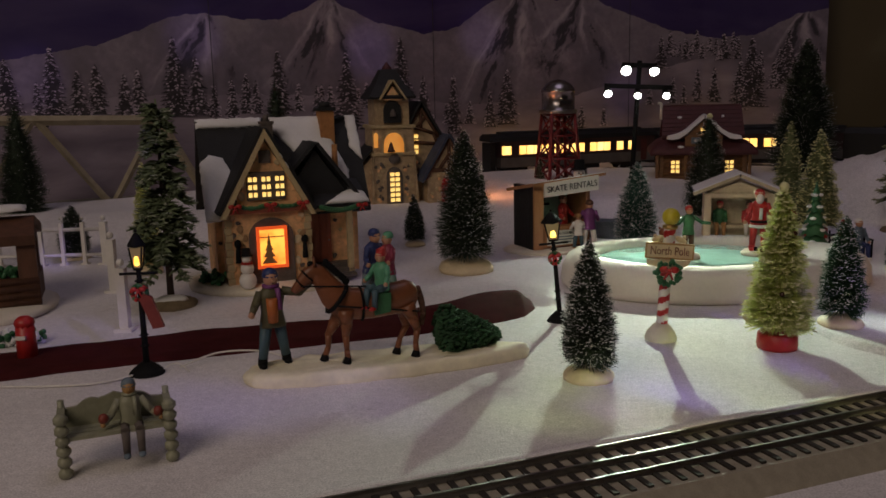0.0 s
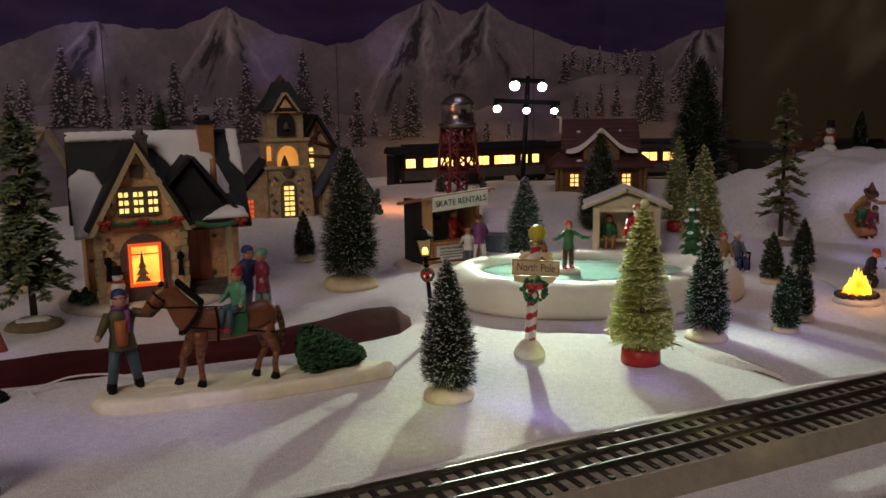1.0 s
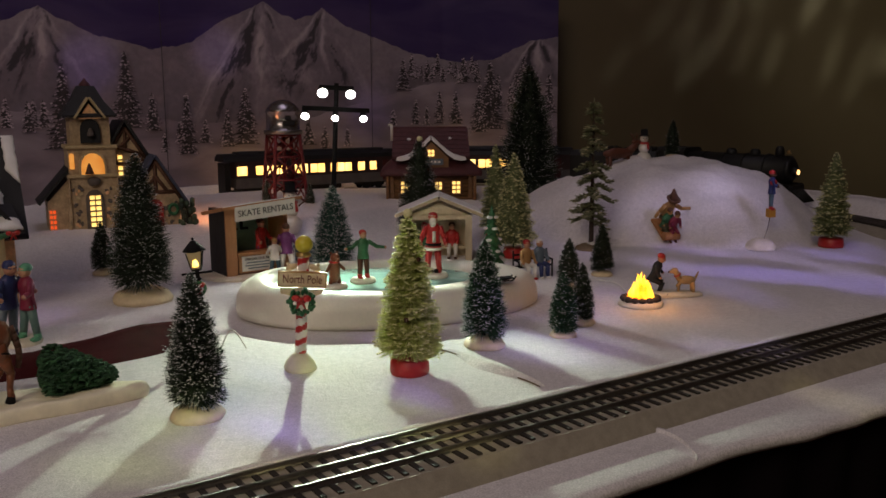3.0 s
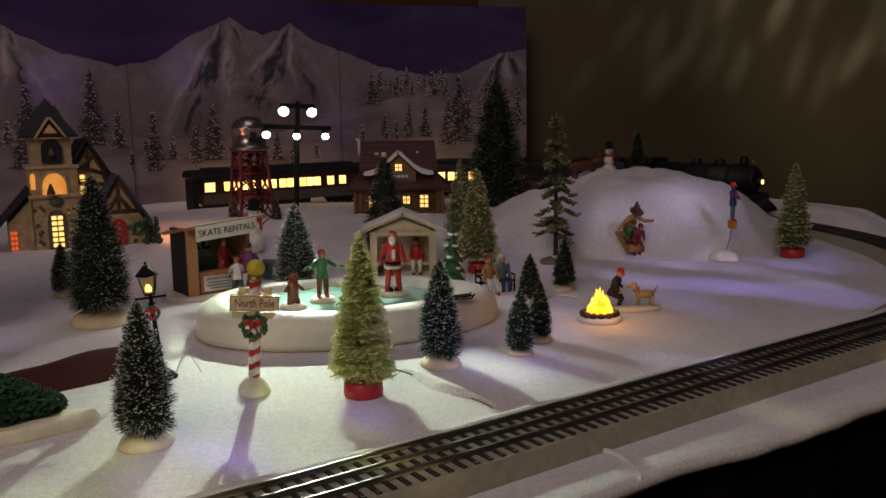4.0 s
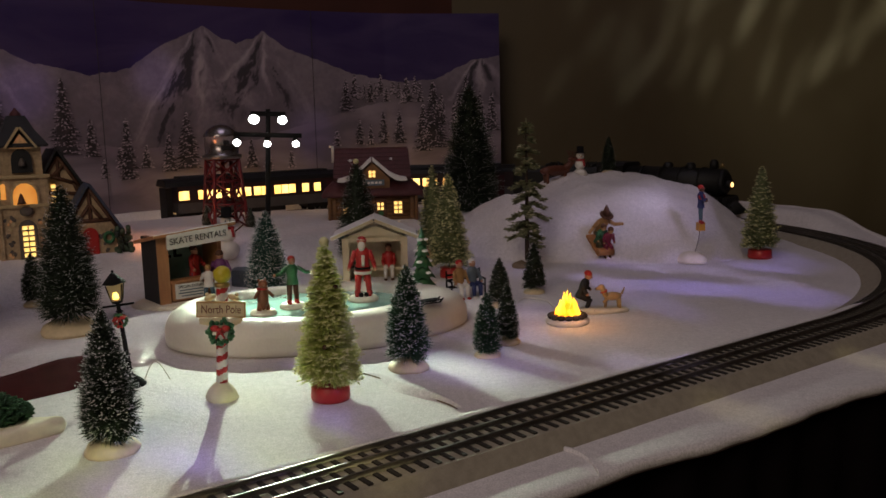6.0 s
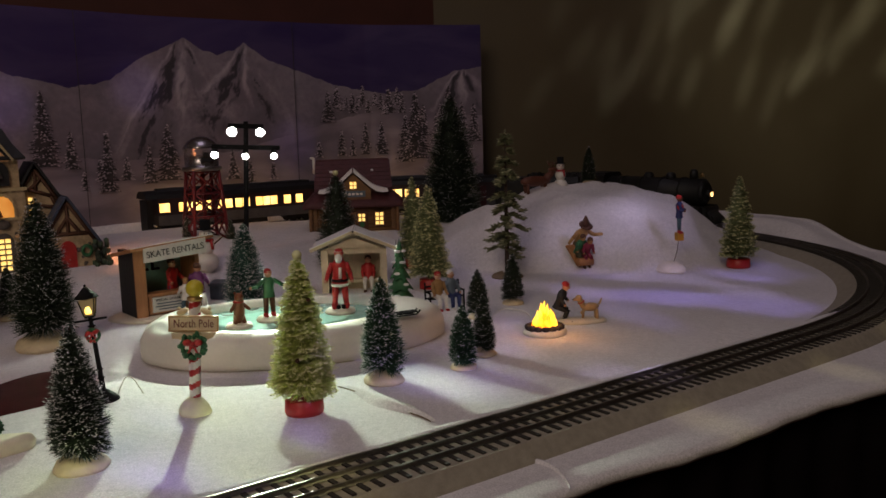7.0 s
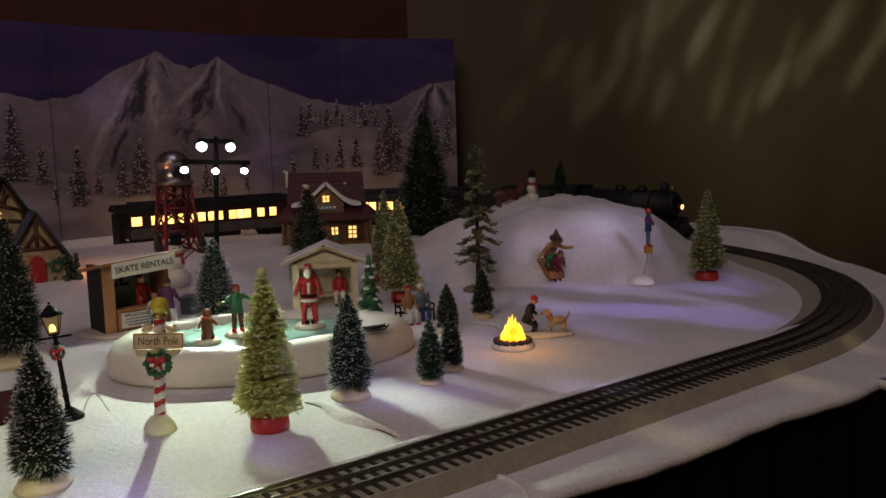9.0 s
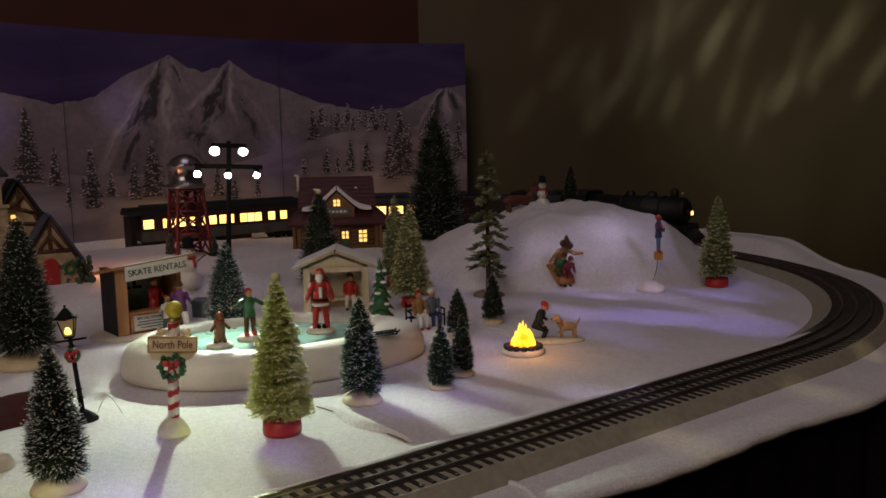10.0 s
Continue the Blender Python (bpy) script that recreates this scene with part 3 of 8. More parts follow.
def tucked(u, v):
    """The cloth pulled up to the inner rail along the front."""
    d = R_TRACK - math.hypot(max(u, 0), v)
    if v > 0 or d < 0.0188:
        return 0
    return 0.0146 * (1 - smooth(0.022, 0.055, d)) * (1 - smooth(0.06, 0.26, u))


def sheet_z(u, v):
    x, y = plan(u, v)
    return max(ground(x, y), tucked(u, v)) + 0.001


bm = bmesh.new()
V_LINES = sorted([-R_TRACK + k for k in (0.0165, 0.0195, 0.024, 0.029, 0.035)] + [-EDGE + 0.105 * k / 9 for k in range(10)] + [-R_TRACK + 0.042 + 1.36 * k / 156 for k in range(157)])
U_LINES = [-1.45 + 1.45 * k / 170 for k in range(171)]
grid = [[None] * len(V_LINES) for _ in U_LINES]
for i, u in enumerate(U_LINES):
    for j, v in enumerate(V_LINES):
        vv = v if v > -0.637 else v + (front_edge(u) + EDGE) * (-0.637 - v) / (EDGE - 0.637)
        grid[i][j] = bm.verts.new((*plan(u, vv), sheet_z(u, vv)))
for i in range(len(U_LINES) - 1):
    for j in range(len(V_LINES) - 1):
        bm.faces.new((grid[i][j], grid[i + 1][j], grid[i + 1][j + 1], grid[i][j + 1])).smooth = True
fan, RADII = [], sorted([0.01 + 0.55 * k / 54 for k in range(55)] + [R_TRACK - k for k in (0.0165, 0.0195, 0.024, 0.029, 0.035, 0.042, 0.052)] + [R_TRACK + 0.01 + k * 0.01 for k in range(10)] + [1.0])
for i in range(121):
    th = 180 * i / 120
    a = radians(th)
    ring = []
    for r in RADII:
        edge = rim(th) + 0.010 * noise.noise((th / 9, 1, 2)) * smooth(0, 12, th) + (front_edge(0) + EDGE) * -(1 - smooth(0, 12, th))
        rr = edge if r == 1.0 else min(r, edge - 0.001)
        u, v = rr * math.sin(a), -rr * math.cos(a)
        ring.append(bm.verts.new((*plan(u, v), sheet_z(u, v))))
    fan.append(ring)
for a, b in zip(fan, fan[1:]):
    for j in range(len(RADII) - 1):
        bm.faces.new((a[j], b[j], b[j + 1], a[j + 1])).smooth = True
# the sheet's rolled edge: a lip outwards and down
lip = [grid[i][0] for i in range(len(U_LINES))] + [ring[-1] for ring in fan]
outline = [Vector(v.co) for v in lip]
prev = None
for k, v in enumerate(lip):
    t = (outline[min(k + 1, len(lip) - 1)] - outline[max(k - 1, 0)]).normalized()
    out = Vector((t.y, -t.x, 0))
    row = [v] + [bm.verts.new(v.co + out * o + Vector((0, 0, -d))) for o, d in ((0.004, 0.0015), (0.0055, 0.005), (0.003, 0.009), (-0.01, 0.011))]
    if prev:
        for j in range(4):
            bm.faces.new((prev[j + 1], row[j + 1], row[j], prev[j])).smooth = True
    prev = row
solid("ground", bm, SNOW, "white felt snow blanket with gentle drifts over the table", "snow", kind="structure")

bm = bmesh.new()
prev = None
for k, p in enumerate(outline):
    q = p + (Vector((*C, 0)) - p).normalized() * (0.012 + 0.004 * math.sin(k * 0.9))
    row = [bm.verts.new((q.x, q.y, z)) for z in (-0.011, -0.35, -0.74)]
    if prev:
        for j in (0, 1):
            bm.faces.new((prev[j], prev[j + 1], row[j + 1], row[j])).smooth = True
    prev = row
solid("table_skirt", bm, BLACK_CLOTH, "black cloth skirt hanging round the display table", "table skirt", kind="structure")

# ---- track ----
FRONT, TURN_LENGTH = 1.45, math.pi * R_TRACK


def rail_pose(s, side=0.0):
    """Place and heading s metres from the front's start; side: outwards from the middle line."""
    r = R_TRACK + side
    if s < FRONT:
        return plan(s - FRONT, -r), radians(AXIS)
    a = (s - FRONT) / R_TRACK
    if a < math.pi:
        return plan(r * math.sin(a), -r * math.cos(a)), radians(AXIS) + a
    return plan(-(s - FRONT - TURN_LENGTH), r), radians(AXIS) + math.pi


LENGTH = FRONT + TURN_LENGTH + 1.4
track = thing("railway_track", pose(0, 0, 0), "three-rail toy train track on grey plastic roadbed", "railway track")


def sweep(bm, section, steps=360):
    prev = None
    for i in range(steps + 1):
        row = []
        for side, z in section:
            (x, y), _ = rail_pose(LENGTH * i / steps, side)
            row.append(bm.verts.new((x, y, z + rise(x, y))))
        if prev:
            for j in range(len(row) - 1):
                bm.faces.new((prev[j], prev[j + 1], row[j + 1], row[j])).smooth = False
        prev = row


bm = bmesh.new()
sweep(bm, [(-0.053, 0.0), (-0.051, 0.002), (-0.033, 0.012), (0.032, 0.012), (0.041, 0.003), (0.043, 0.0)])
part("roadbed", bm, ROADBED, track, "grey ballast-textured plastic roadbed")
for side in (-0.0167, 0.0, 0.0167):
    bm = bmesh.new()
    sweep(bm, [(side - 0.0014, 0.0128), (side - 0.0005, 0.0140), (side - 0.0005, 0.0150), (side - 0.0010, 0.0154), (side - 0.0008, 0.0162), (side + 0.0008, 0.0162), (side + 0.0010, 0.0154), (side + 0.0005, 0.0150), (side + 0.0005, 0.0140), (side + 0.0014, 0.0128)])
    part("rail", bm, RAIL, track)
bm = bmesh.new()
box(bm, -0.0016, 0.0016, -0.0295, 0.0295, 0.0095, 0.0132)
tie_mesh = mesh_of("tie", bm, TIE)
TIE_STEP = 0.0098
for i in range(int(2.75 / TIE_STEP)):
    (x, y), a = rail_pose(0.55 + i * TIE_STEP)
    ob = new("tie", tie_mesh)
    ob.matrix_basis = Matrix.Translation((x, y, rise(x, y))) @ Matrix.Rotation(a, 4, "Z")
    ob.parent = track
bm = bmesh.new()
for s0, s1 in ((0.0, 0.55), (0.55 + int(2.75 / TIE_STEP) * TIE_STEP, LENGTH)):
    for i in range(int((s1 - s0) / TIE_STEP)):
        (x, y), a = rail_pose(s0 + i * TIE_STEP)
        box(bm, -0.0016, 0.0016, -0.0295, 0.0295, 0.0095, 0.0132, m=Matrix.Translation((x, y, rise(x, y))) @ Matrix.Rotation(a, 4, "Z"))
tagged(part("far_ties", bm, TIE, track), kind="stuff")

# ---- trees ----


def mound(bm, r, h, seed, mi=0):
    lathe(bm, [(r, 0), (r * 1.03, h * 0.25), (r * 0.9, h * 0.6), (r * 0.6, h * 0.9), (r * 0.2, h)], 18, mi=mi, wobble=0.12, seed=seed)


def brush_tree(x, y, h, r, needles, label, base="mound", seed=0, snow=0.25, z=None, lean=0, base_r=None, stiff=0.25, count=2600, group="bottle-brush trees", star=False, curve=1.55):
    """A bottle-brush fir: a wire stem set with thousands of bristles, some tipped white."""
    rng = random.Random(seed)
    t = thing("fir_tree", pose(x, y, ground(x, y) + 0.001 if z is None else z, lean, 0, rng.uniform(0, 360)), label, "tree", group)
    base_r = base_r or r * 0.85
    pale = needles in (NEEDLE_PALE, NEEDLE_SAGE)
    bud = 0.95 + r * 12 if pale else 0.42 + r * 6
    z0 = {"mound": h * 0.09, "pot": h * 0.11, "none": 0.0}[base]
    if base == "mound":
        bm = bmesh.new()
        mound(bm, base_r, h * 0.10, seed)
        part("snow_base", bm, CREAM if snow < 0.6 else PLASTER, t, "cream plaster snow mound")
    elif base == "pot":
        bm = bmesh.new()
        lathe(bm, [(base_r, 0), (base_r * 1.04, h * 0.02), (base_r, h * 0.09), (base_r * 0.9, h * 0.1), (base_r * 0.2, h * 0.1)], 24)
        part("pot", bm, RED, t, "round red wooden base")
    bm = bmesh.new()
    tube(bm, (0, 0, 0), (0, 0, h * 0.97), h * 0.016, h * 0.006, 6)
    part("trunk", bm, BARK, t)
    bm = bmesh.new()
    # dark heart of the brush
    low = z0 + h * (0.05 if base == "mound" else 0.035 if base == "pot" else 0.0)
    lathe(bm, [(r * 0.25, low), (r * 0.60, low + h * 0.06), (r * (0.38 if pale else 0.42), low + (h - low) * 0.55), (r * 0.06, h * 0.95)], 9, wobble=0.2, seed=seed, mi=0)
    rows = max(8, int(h / 0.0068))
    for i in range(int(count * 2.6)):
        g = 1 - math.sqrt(rng.random()) if rng.random() < 0.75 else rng.random()
        a = rng.uniform(0, 2 * math.pi)
        if rng.random() < 0.7:
            g = min(0.995, max(0.0, (math.floor(g * rows) + (a / (2 * math.pi) + seed * 0.37) % 1.0 + rng.gauss(0, 0.16)) / rows))
        zz = low + (h - low) * g
        bulge = 1 + 0.09 * math.sin(g * 46 + 1.0 + a) + 0.05 * math.sin(g * 90)
        body = (1 - g) ** 0.68 * 1.05 + 0.03 if pale else (1 - g ** curve) ** 0.72 * 0.99 + 0.03
        reach = r * (0.94 + g * 0.4 if g < 0.08 else body) * bulge * rng.uniform(0.84, 1.06)
        up = stiff * reach * rng.uniform(-0.3, 1.4) - (0.12 if base == "pot" else 0.25) * reach * smooth(0.16, 0.0, g)
        dx, dy = math.cos(a), math.sin(a)
        w = rng.uniform(0.00018, 0.00034) * (0.6 + r * 14)
        p0 = Vector((dx * reach * 0.30, dy * reach * 0.30, zz))
        p1 = Vector((dx * reach, dy * reach, zz + up))
        side = Vector((-dy, dx, 0)) * w + Vector((0, 0, w * rng.uniform(-0.8, 0.8)))
        white = rng.random() < snow * (1.3 if pale else 0.9)
        mid = p0.lerp(p1, rng.uniform(0.55, 0.8))
        a0, a1, b0, b1 = (bm.verts.new(v) for v in (p0 - side, p0 + side, mid - side, mid + side))
        bm.faces.new((a0, a1, b1, b0)).material_index = 0
        bm.faces.new((b0, b1, bm.verts.new(p1))).material_index = 1 if white and rng.random() < (0.6 if pale else 0.5) else 0
        if white and rng.random() < (0.30 if pale else 0.62):
            # a short fleck of flock across the tip
            q = rng.uniform(0.00060, 0.00135) * bud
            tilt = rng.uniform(-0.5, 0.5)
            flat = (Vector((-dy, dx, 0)) * math.cos(tilt) + Vector((0, 0, math.sin(tilt)))) * q * rng.uniform(1.0, 1.9)
            thick = Vector((0, 0, 0.55 * q))
            c = p0.lerp(p1, rng.uniform(0.82, 1.0))
            six = [bm.verts.new(c + o) for o in (flat, Vector((dx, dy, 0)) * q, -flat, Vector((-dx, -dy, 0)) * q, thick, -thick)]
            for e in range(4):
                bm.faces.new((six[e], six[(e + 1) % 4], six[4])).material_index = 1
                bm.faces.new((six[(e + 1) % 4], six[e], six[5])).material_index = 1
    part("crown", bm, [needles, TIP_PALE if pale else WHITE_SNOW], t)
    if star:
        for k in range(6):
            bm = bmesh.new()
            g, a = 0.16 + 0.13 * k, 2.4 * k + 0.6
            rr = r * (1 - g) ** 0.82
            ball(bm, (rr * math.cos(a), rr * math.sin(a), z0 + (h - z0) * g), h * 0.016, 0, 8, 6)
            part("bauble", bm, BAUBLE, t, "small dark glossy bauble")
        bm = bmesh.new()
        ball(bm, (0, 0, h * 0.985), h * 0.03, seg=8)
        part("tuft", bm, TIP_PALE, t, "pale frosted tip")
    return t


BAUBLE = mat("dark_bauble", (0.05, 0.02, 0.012), 0.25, 0.2, 60, 0, 300)
TIP_PALE = mat("pale_frosting", (0.70, 0.68, 0.36), 0.6, 0.15, 90, 0.2, 400)


def pine_tree(x, y, h, r, label, seed, z=None, colour=None, tips=None, tiers=11, boughs=7, low=0.16, droop=0.42, full=1.0):
    """A plastic pine: a bare tapered trunk and separate whorls of drooping, upturned boughs with pale tips."""
    rng = random.Random(seed)
    t = thing("pine_tree", pose(x, y, ground(x, y) if z is None else z, 0, 0, rng.uniform(0, 90)), label, "tree")
    bm = bmesh.new()
    mound(bm, r * 0.62, 0.010, seed)
    part("base", bm, BASE_BROWN, t, "brown earth base with a little snow")
    bm = bmesh.new()
    ball(bm, (0, -r * 0.1, 0.008), (r * 0.42, r * 0.3, 0.005), seg=10)
    part("snow_patch", bm, WHITE_SNOW, t)
    bm = bmesh.new()
    tube(bm, (0, 0, 0.002), (0, 0, h * 0.98), h * 0.018, h * 0.006, 8)
    part("trunk", bm, BARK, t)
    bm = bmesh.new()
    for k in range(tiers):
        g = k / (tiers - 1)
        zc = h * (low + (0.95 - low) * g + rng.uniform(-0.006, 0.006))
        reach = r * (0.16 + 0.90 * (1 - g) ** 0.74) * (0.86 if k == 0 else 1.0)
        n = max(4, round(boughs * (0.55 + 0.45 * (1 - g))))
        for i in range(n):
            a = 2 * math.pi * (i + 0.5 * (k % 2)) / n + rng.uniform(-0.25, 0.25)
            rise_by = h * (0.95 - low) / tiers * rng.uniform(-0.55, 0.55)
            d = Vector((math.cos(a), math.sin(a), 0))
            side = Vector((-d.y, d.x, 0))
            L = reach * rng.uniform(0.86, 1.10)
            drop = L * droop * rng.uniform(0.8, 1.15)
            steps, last = 9, None
            for q in range(steps):
                f = q / (steps - 1)
                c = d * (L * f) + Vector((0, 0, zc + rise_by + L * 0.10 * math.sin(f * 3) - drop * f ** 1.2 + 0.34 * L * smooth(0.66, 1.0, f)))
                if last is not None:
                    tube(bm, last, c, L * 0.05 * (1 - 0.6 * f) + 0.0003, None, 4, 0, caps=False)
                last = c
                size = r * 0.30 * full * math.sin(math.pi * (0.22 + 0.70 * f))
                for w in (-1.0, -0.5, 0.0, 0.5, 1.0):
                    for layer in (0, 1):
                        tip = c + (side * w * rng.uniform(0.6, 0.95) + d * rng.uniform(0.3, 0.8)) * size + Vector((0, 0, size * (rng.uniform(-0.45, 0.0) if layer else rng.uniform(0.0, 0.35))))
                        wide = Vector((0, 0, 1)).cross(tip - c)
                        wide = wide.normalized() * size * 0.20 if wide.length > 1e-6 else side * size * 0.2
                        a0, b0, b1, e = (bm.verts.new(v) for v in (c, c.lerp(tip, 0.5) - wide, c.lerp(tip, 0.5) + wide, tip))
                        m0 = bm.verts.new(c.lerp(tip, 0.5) + Vector((0, 0, size * 0.14)))
                        pale = 1 if layer == 0 and rng.random() < 0.10 + 0.75 * smooth(0.45, 1.0, f) else 0
                        for tri in ((a0, b0, m0), (b0, e, m0), (e, b1, m0), (b1, a0, m0)):
                            bm.faces.new(tri).material_index = pale
    tube(bm, (0, 0, h * 0.92), (0, 0, h * 1.02), r * 0.07, 0.0005, 6)
    part("foliage", bm, [colour or PINE, tips or FROSTED], t, "drooping green boughs dusted with snow")
    return t


BASE_BROWN = mat("earth_base", (0.20, 0.15, 0.09), 0.8, 0.25, 80, 0.4, 300)
PINE_OLIVE = mat("olive_pine", (0.175, 0.185, 0.095), 0.65, 0.35, 120, 0.3, 500, island=0.4)
FROSTED = mat("frosted_green", (0.32, 0.34, 0.26), 0.65, 0.2, 120, 0.3, 400)
TAN_TIPS = mat("tan_frosted_tips", (0.52, 0.48, 0.30), 0.65, 0.25, 120, 0.3, 400)

DARK = "dark green bottle-brush fir with white-tipped bristles on a plaster mound"
brush_tree(0.177, 0.545, 0.100, 0.021, NEEDLE, DARK, seed=1, snow=0.27, base_r=0.018, count=4200)
brush_tree(0.082, 0.925, 0.160, 0.035, NEEDLE, "tall dark green bottle-brush fir with a few white tips", seed=2, snow=0.20, base_r=0.031, count=4200)
brush_tree(0.012, 1.075, 0.066, 0.0155, NEEDLE, "small dark bottle-brush fir near the church", seed=3, snow=0.08)
brush_tree(0.332, 0.614, 0.128, 0.0265, NEEDLE_PALE, "pale yellow-green bottle-brush fir frosted white on a red base", "pot", 4, 0.24, base_r=0.0150, stiff=-0.08, count=5200, star=True)
brush_tree(0.407, 0.680, 0.094, 0.0205, NEEDLE_GREEN, DARK, seed=5, snow=0.20, base_r=0.018, count=4200)
brush_tree(0.485, 0.699, 0.060, 0.0145, NEEDLE_GREEN, "slim green bottle-brush fir on a small plaster mound", seed=6, snow=0.10, base_r=0.0125)
brush_tree(0.515, 0.735, 0.060, 0.0130, NEEDLE, "slim dark bottle-brush fir on a small plaster mound", seed=7, snow=0.10, base_r=0.0125)
brush_tree(0.556, 0.900, 0.058, 0.0145, NEEDLE, "small dark bottle-brush fir beside the bench", seed=8, snow=0.06)
brush_tree(0.619, 0.962, 0.064, 0.015, NEEDLE, "small dark bottle-brush fir at the foot of the snow hill", seed=9, snow=0.05)
brush_tree(0.545, 1.108, 0.144, 0.031, NEEDLE_SAGE, "frosted pale green bottle-brush fir on a red base", "pot", 10, 0.34, base_r=0.014, stiff=-0.1, count=3200)
brush_tree(0.548, 1.230, 0.140, 0.026, NEEDLE_SAGE, "frosted pale green bottle-brush fir behind its twin", "pot", 11, 0.22, base_r=0.014, stiff=-0.1)
brush_tree(1.023, 1.100, 0.138, 0.029, NEEDLE_SAGE, "frosted green bottle-brush fir on a red base beside the track", "pot", 12, 0.22, base_r=0.017, stiff=-0.05, count=3200)
brush_tree(0.435, 1.243, 0.146, 0.037, NEEDLE, "dark bottle-brush fir with a white tip behind the shelter", base="none", seed=13, snow=0.16, count=3200, star=True)
brush_tree(0.714, 1.640, 0.250, 0.062, NEEDLE, "very tall dark bottle-brush fir by the backdrop's end", base="none", seed=14, snow=0.15, count=5600, curve=1.6)
# many white flecks paint in the rim that the mast lamps light
brush_tree(0.294, 1.030, 0.112, 0.0285, NEEDLE_TEAL, "blue-green bottle-brush fir with extra white tips for its lamplit rim", seed=15, snow=0.50, base_r=0.02)
brush_tree(0.908, 1.400, 0.066, 0.0140, NEEDLE, "tiny dark bottle-brush fir on the snow hill", seed=16, snow=0.03)
brush_tree(-0.175, 1.120, 0.205, 0.031, NEEDLE, "tall dark bottle-brush fir behind the stone house", seed=17, snow=0.04)
brush_tree(-0.600, 1.235, 0.160, 0.038, NEEDLE, "dark bottle-brush fir near the truss bridge", base="none", seed=18, snow=0.06)
brush_tree(-0.427, 1.030, 0.070, 0.0215, NEEDLE, "small dark bottle-brush fir inside the white fence", seed=19, snow=0.08)
brush_tree(-0.29, 0.93, 0.130, 0.018, NEEDLE_PALE, "slender frosted fir behind the pine", seed=20, snow=0.3)
brush_tree(0.203, 1.476, 0.036, 0.0105, NEEDLE, "tiny dark fir at the water tower's foot", base="none", seed=23, snow=0.25, count=700)
brush_tree(0.276, 1.458, 0.034, 0.0105, NEEDLE, "tiny dark fir at the water tower's foot", base="none", seed=24, snow=0.12, count=700)
pine_tree(-0.207, 0.772, 0.200, 0.041, "green plastic pine with drooping snow-dusted boughs", 21, tiers=10, boughs=6, low=0.27, droop=0.85, full=1.2)
pine_tree(0.672, 1.150, 0.214, 0.0365, "tall olive-green pine with drooping boughs", 22, colour=PINE_OLIVE, tips=TAN_TIPS, tiers=9, boughs=5, low=0.24, droop=0.62, full=1.12)

# ---- buildings ----


def slab(bm, quad, th, mi=0):
    """A flat board on four corners (counter-clockwise from outside), th thick inwards."""
    q = [Vector(p) for p in quad]
    n = (q[1] - q[0]).cross(q[-1] - q[0]).normalized() * th
    a, b = [bm.verts.new(p) for p in q], [bm.verts.new(p - n) for p in q]
    k = len(q)
    bm.faces.new(a).material_index = mi
    bm.faces.new(b[::-1]).material_index = mi
    for i in range(k):
        bm.faces.new((a[i], b[i], b[(i + 1) % k], a[(i + 1) % k])).material_index = mi


def patch(origin, ex, ez, pts, lift=0.0018, puff=0.0022):
    """An uneven pad of snow on a roof: pts in metres along ex and ez from origin."""
    origin, ex, ez = Vector(origin), Vector(ex).normalized(), Vector(ez).normalized()
    n = ex.cross(ez).normalized()
    bm = bmesh.new()
    fine = []
    for (a, b), (c, d) in zip(pts, pts[1:] + pts[:1]):
        steps = max(2, int(math.hypot(c - a, d - b) / 0.004))
        for k in range(steps):
            x, z = a + (c - a) * k / steps, b + (d - b) * k / steps
            fine.append((x + 0.0016 * noise.noise((x * 170, z * 170, 1)), z + 0.0016 * noise.noise((x * 170, z * 170, 7))))
    cx, cz = sum(p[0] for p in fine) / len(fine), sum(p[1] for p in fine) / len(fine)
    rings = []
    for grow, up in ((1.0, 0.0), (1.0, lift * 0.7), (0.9, lift + puff * 0.6), (0.6, lift + puff)):
        rings.append([bm.verts.new(origin + ex * (cx + (x - cx) * grow) + ez * (cz + (z - cz) * grow) + n * up) for x, z in fine])
    for a, b in zip(rings, rings[1:]):
        for i in range(len(fine)):
            bm.faces.new((a[i], a[(i + 1) % len(fine)], b[(i + 1) % len(fine)], b[i])).smooth = True
    bm.faces.new(rings[-1]).smooth = True
    bm.faces.new(rings[0][::-1])
    return bm


def blob(seed, r=0.004):
    """A flat rounded wall stone."""
    bm = bmesh.new()
    rng = random.Random(seed)
    n = 7
    ring = [(r * rng.uniform(0.75, 1.1) * math.cos(2 * math.pi * i / n), r * rng.uniform(0.6, 0.95) * math.sin(2 * math.pi * i / n)) for i in range(n)]
    a = [bm.verts.new((x, 0.0006, z)) for x, z in ring]
    b = [bm.verts.new((x * 0.82, -0.0010, z * 0.82)) for x, z in ring]
    for i in range(n):
        bm.faces.new((a[i], a[(i + 1) % n], b[(i + 1) % n], b[i]))
    bm.faces.new(b)
    return bm


STONE_MESHES = [mesh_of("stone", blob(k), m) for k, m in enumerate((STONE_GREY, STONE, STONE_GREY, TRIM))]


def stones(parent, places, y, scale=1.0, turn=0.0):
    for k, (x, z) in enumerate(places):
        ob = new("stone", STONE_MESHES[k % 4])
        ob.parent = parent
        s = scale * (0.75 + 0.5 * ((k * 37) % 10) / 10)
        ob.matrix_basis = pose(x, y, z, 0, (k * 53) % 360, turn) @ Matrix.Diagonal((s, s, s, 1))


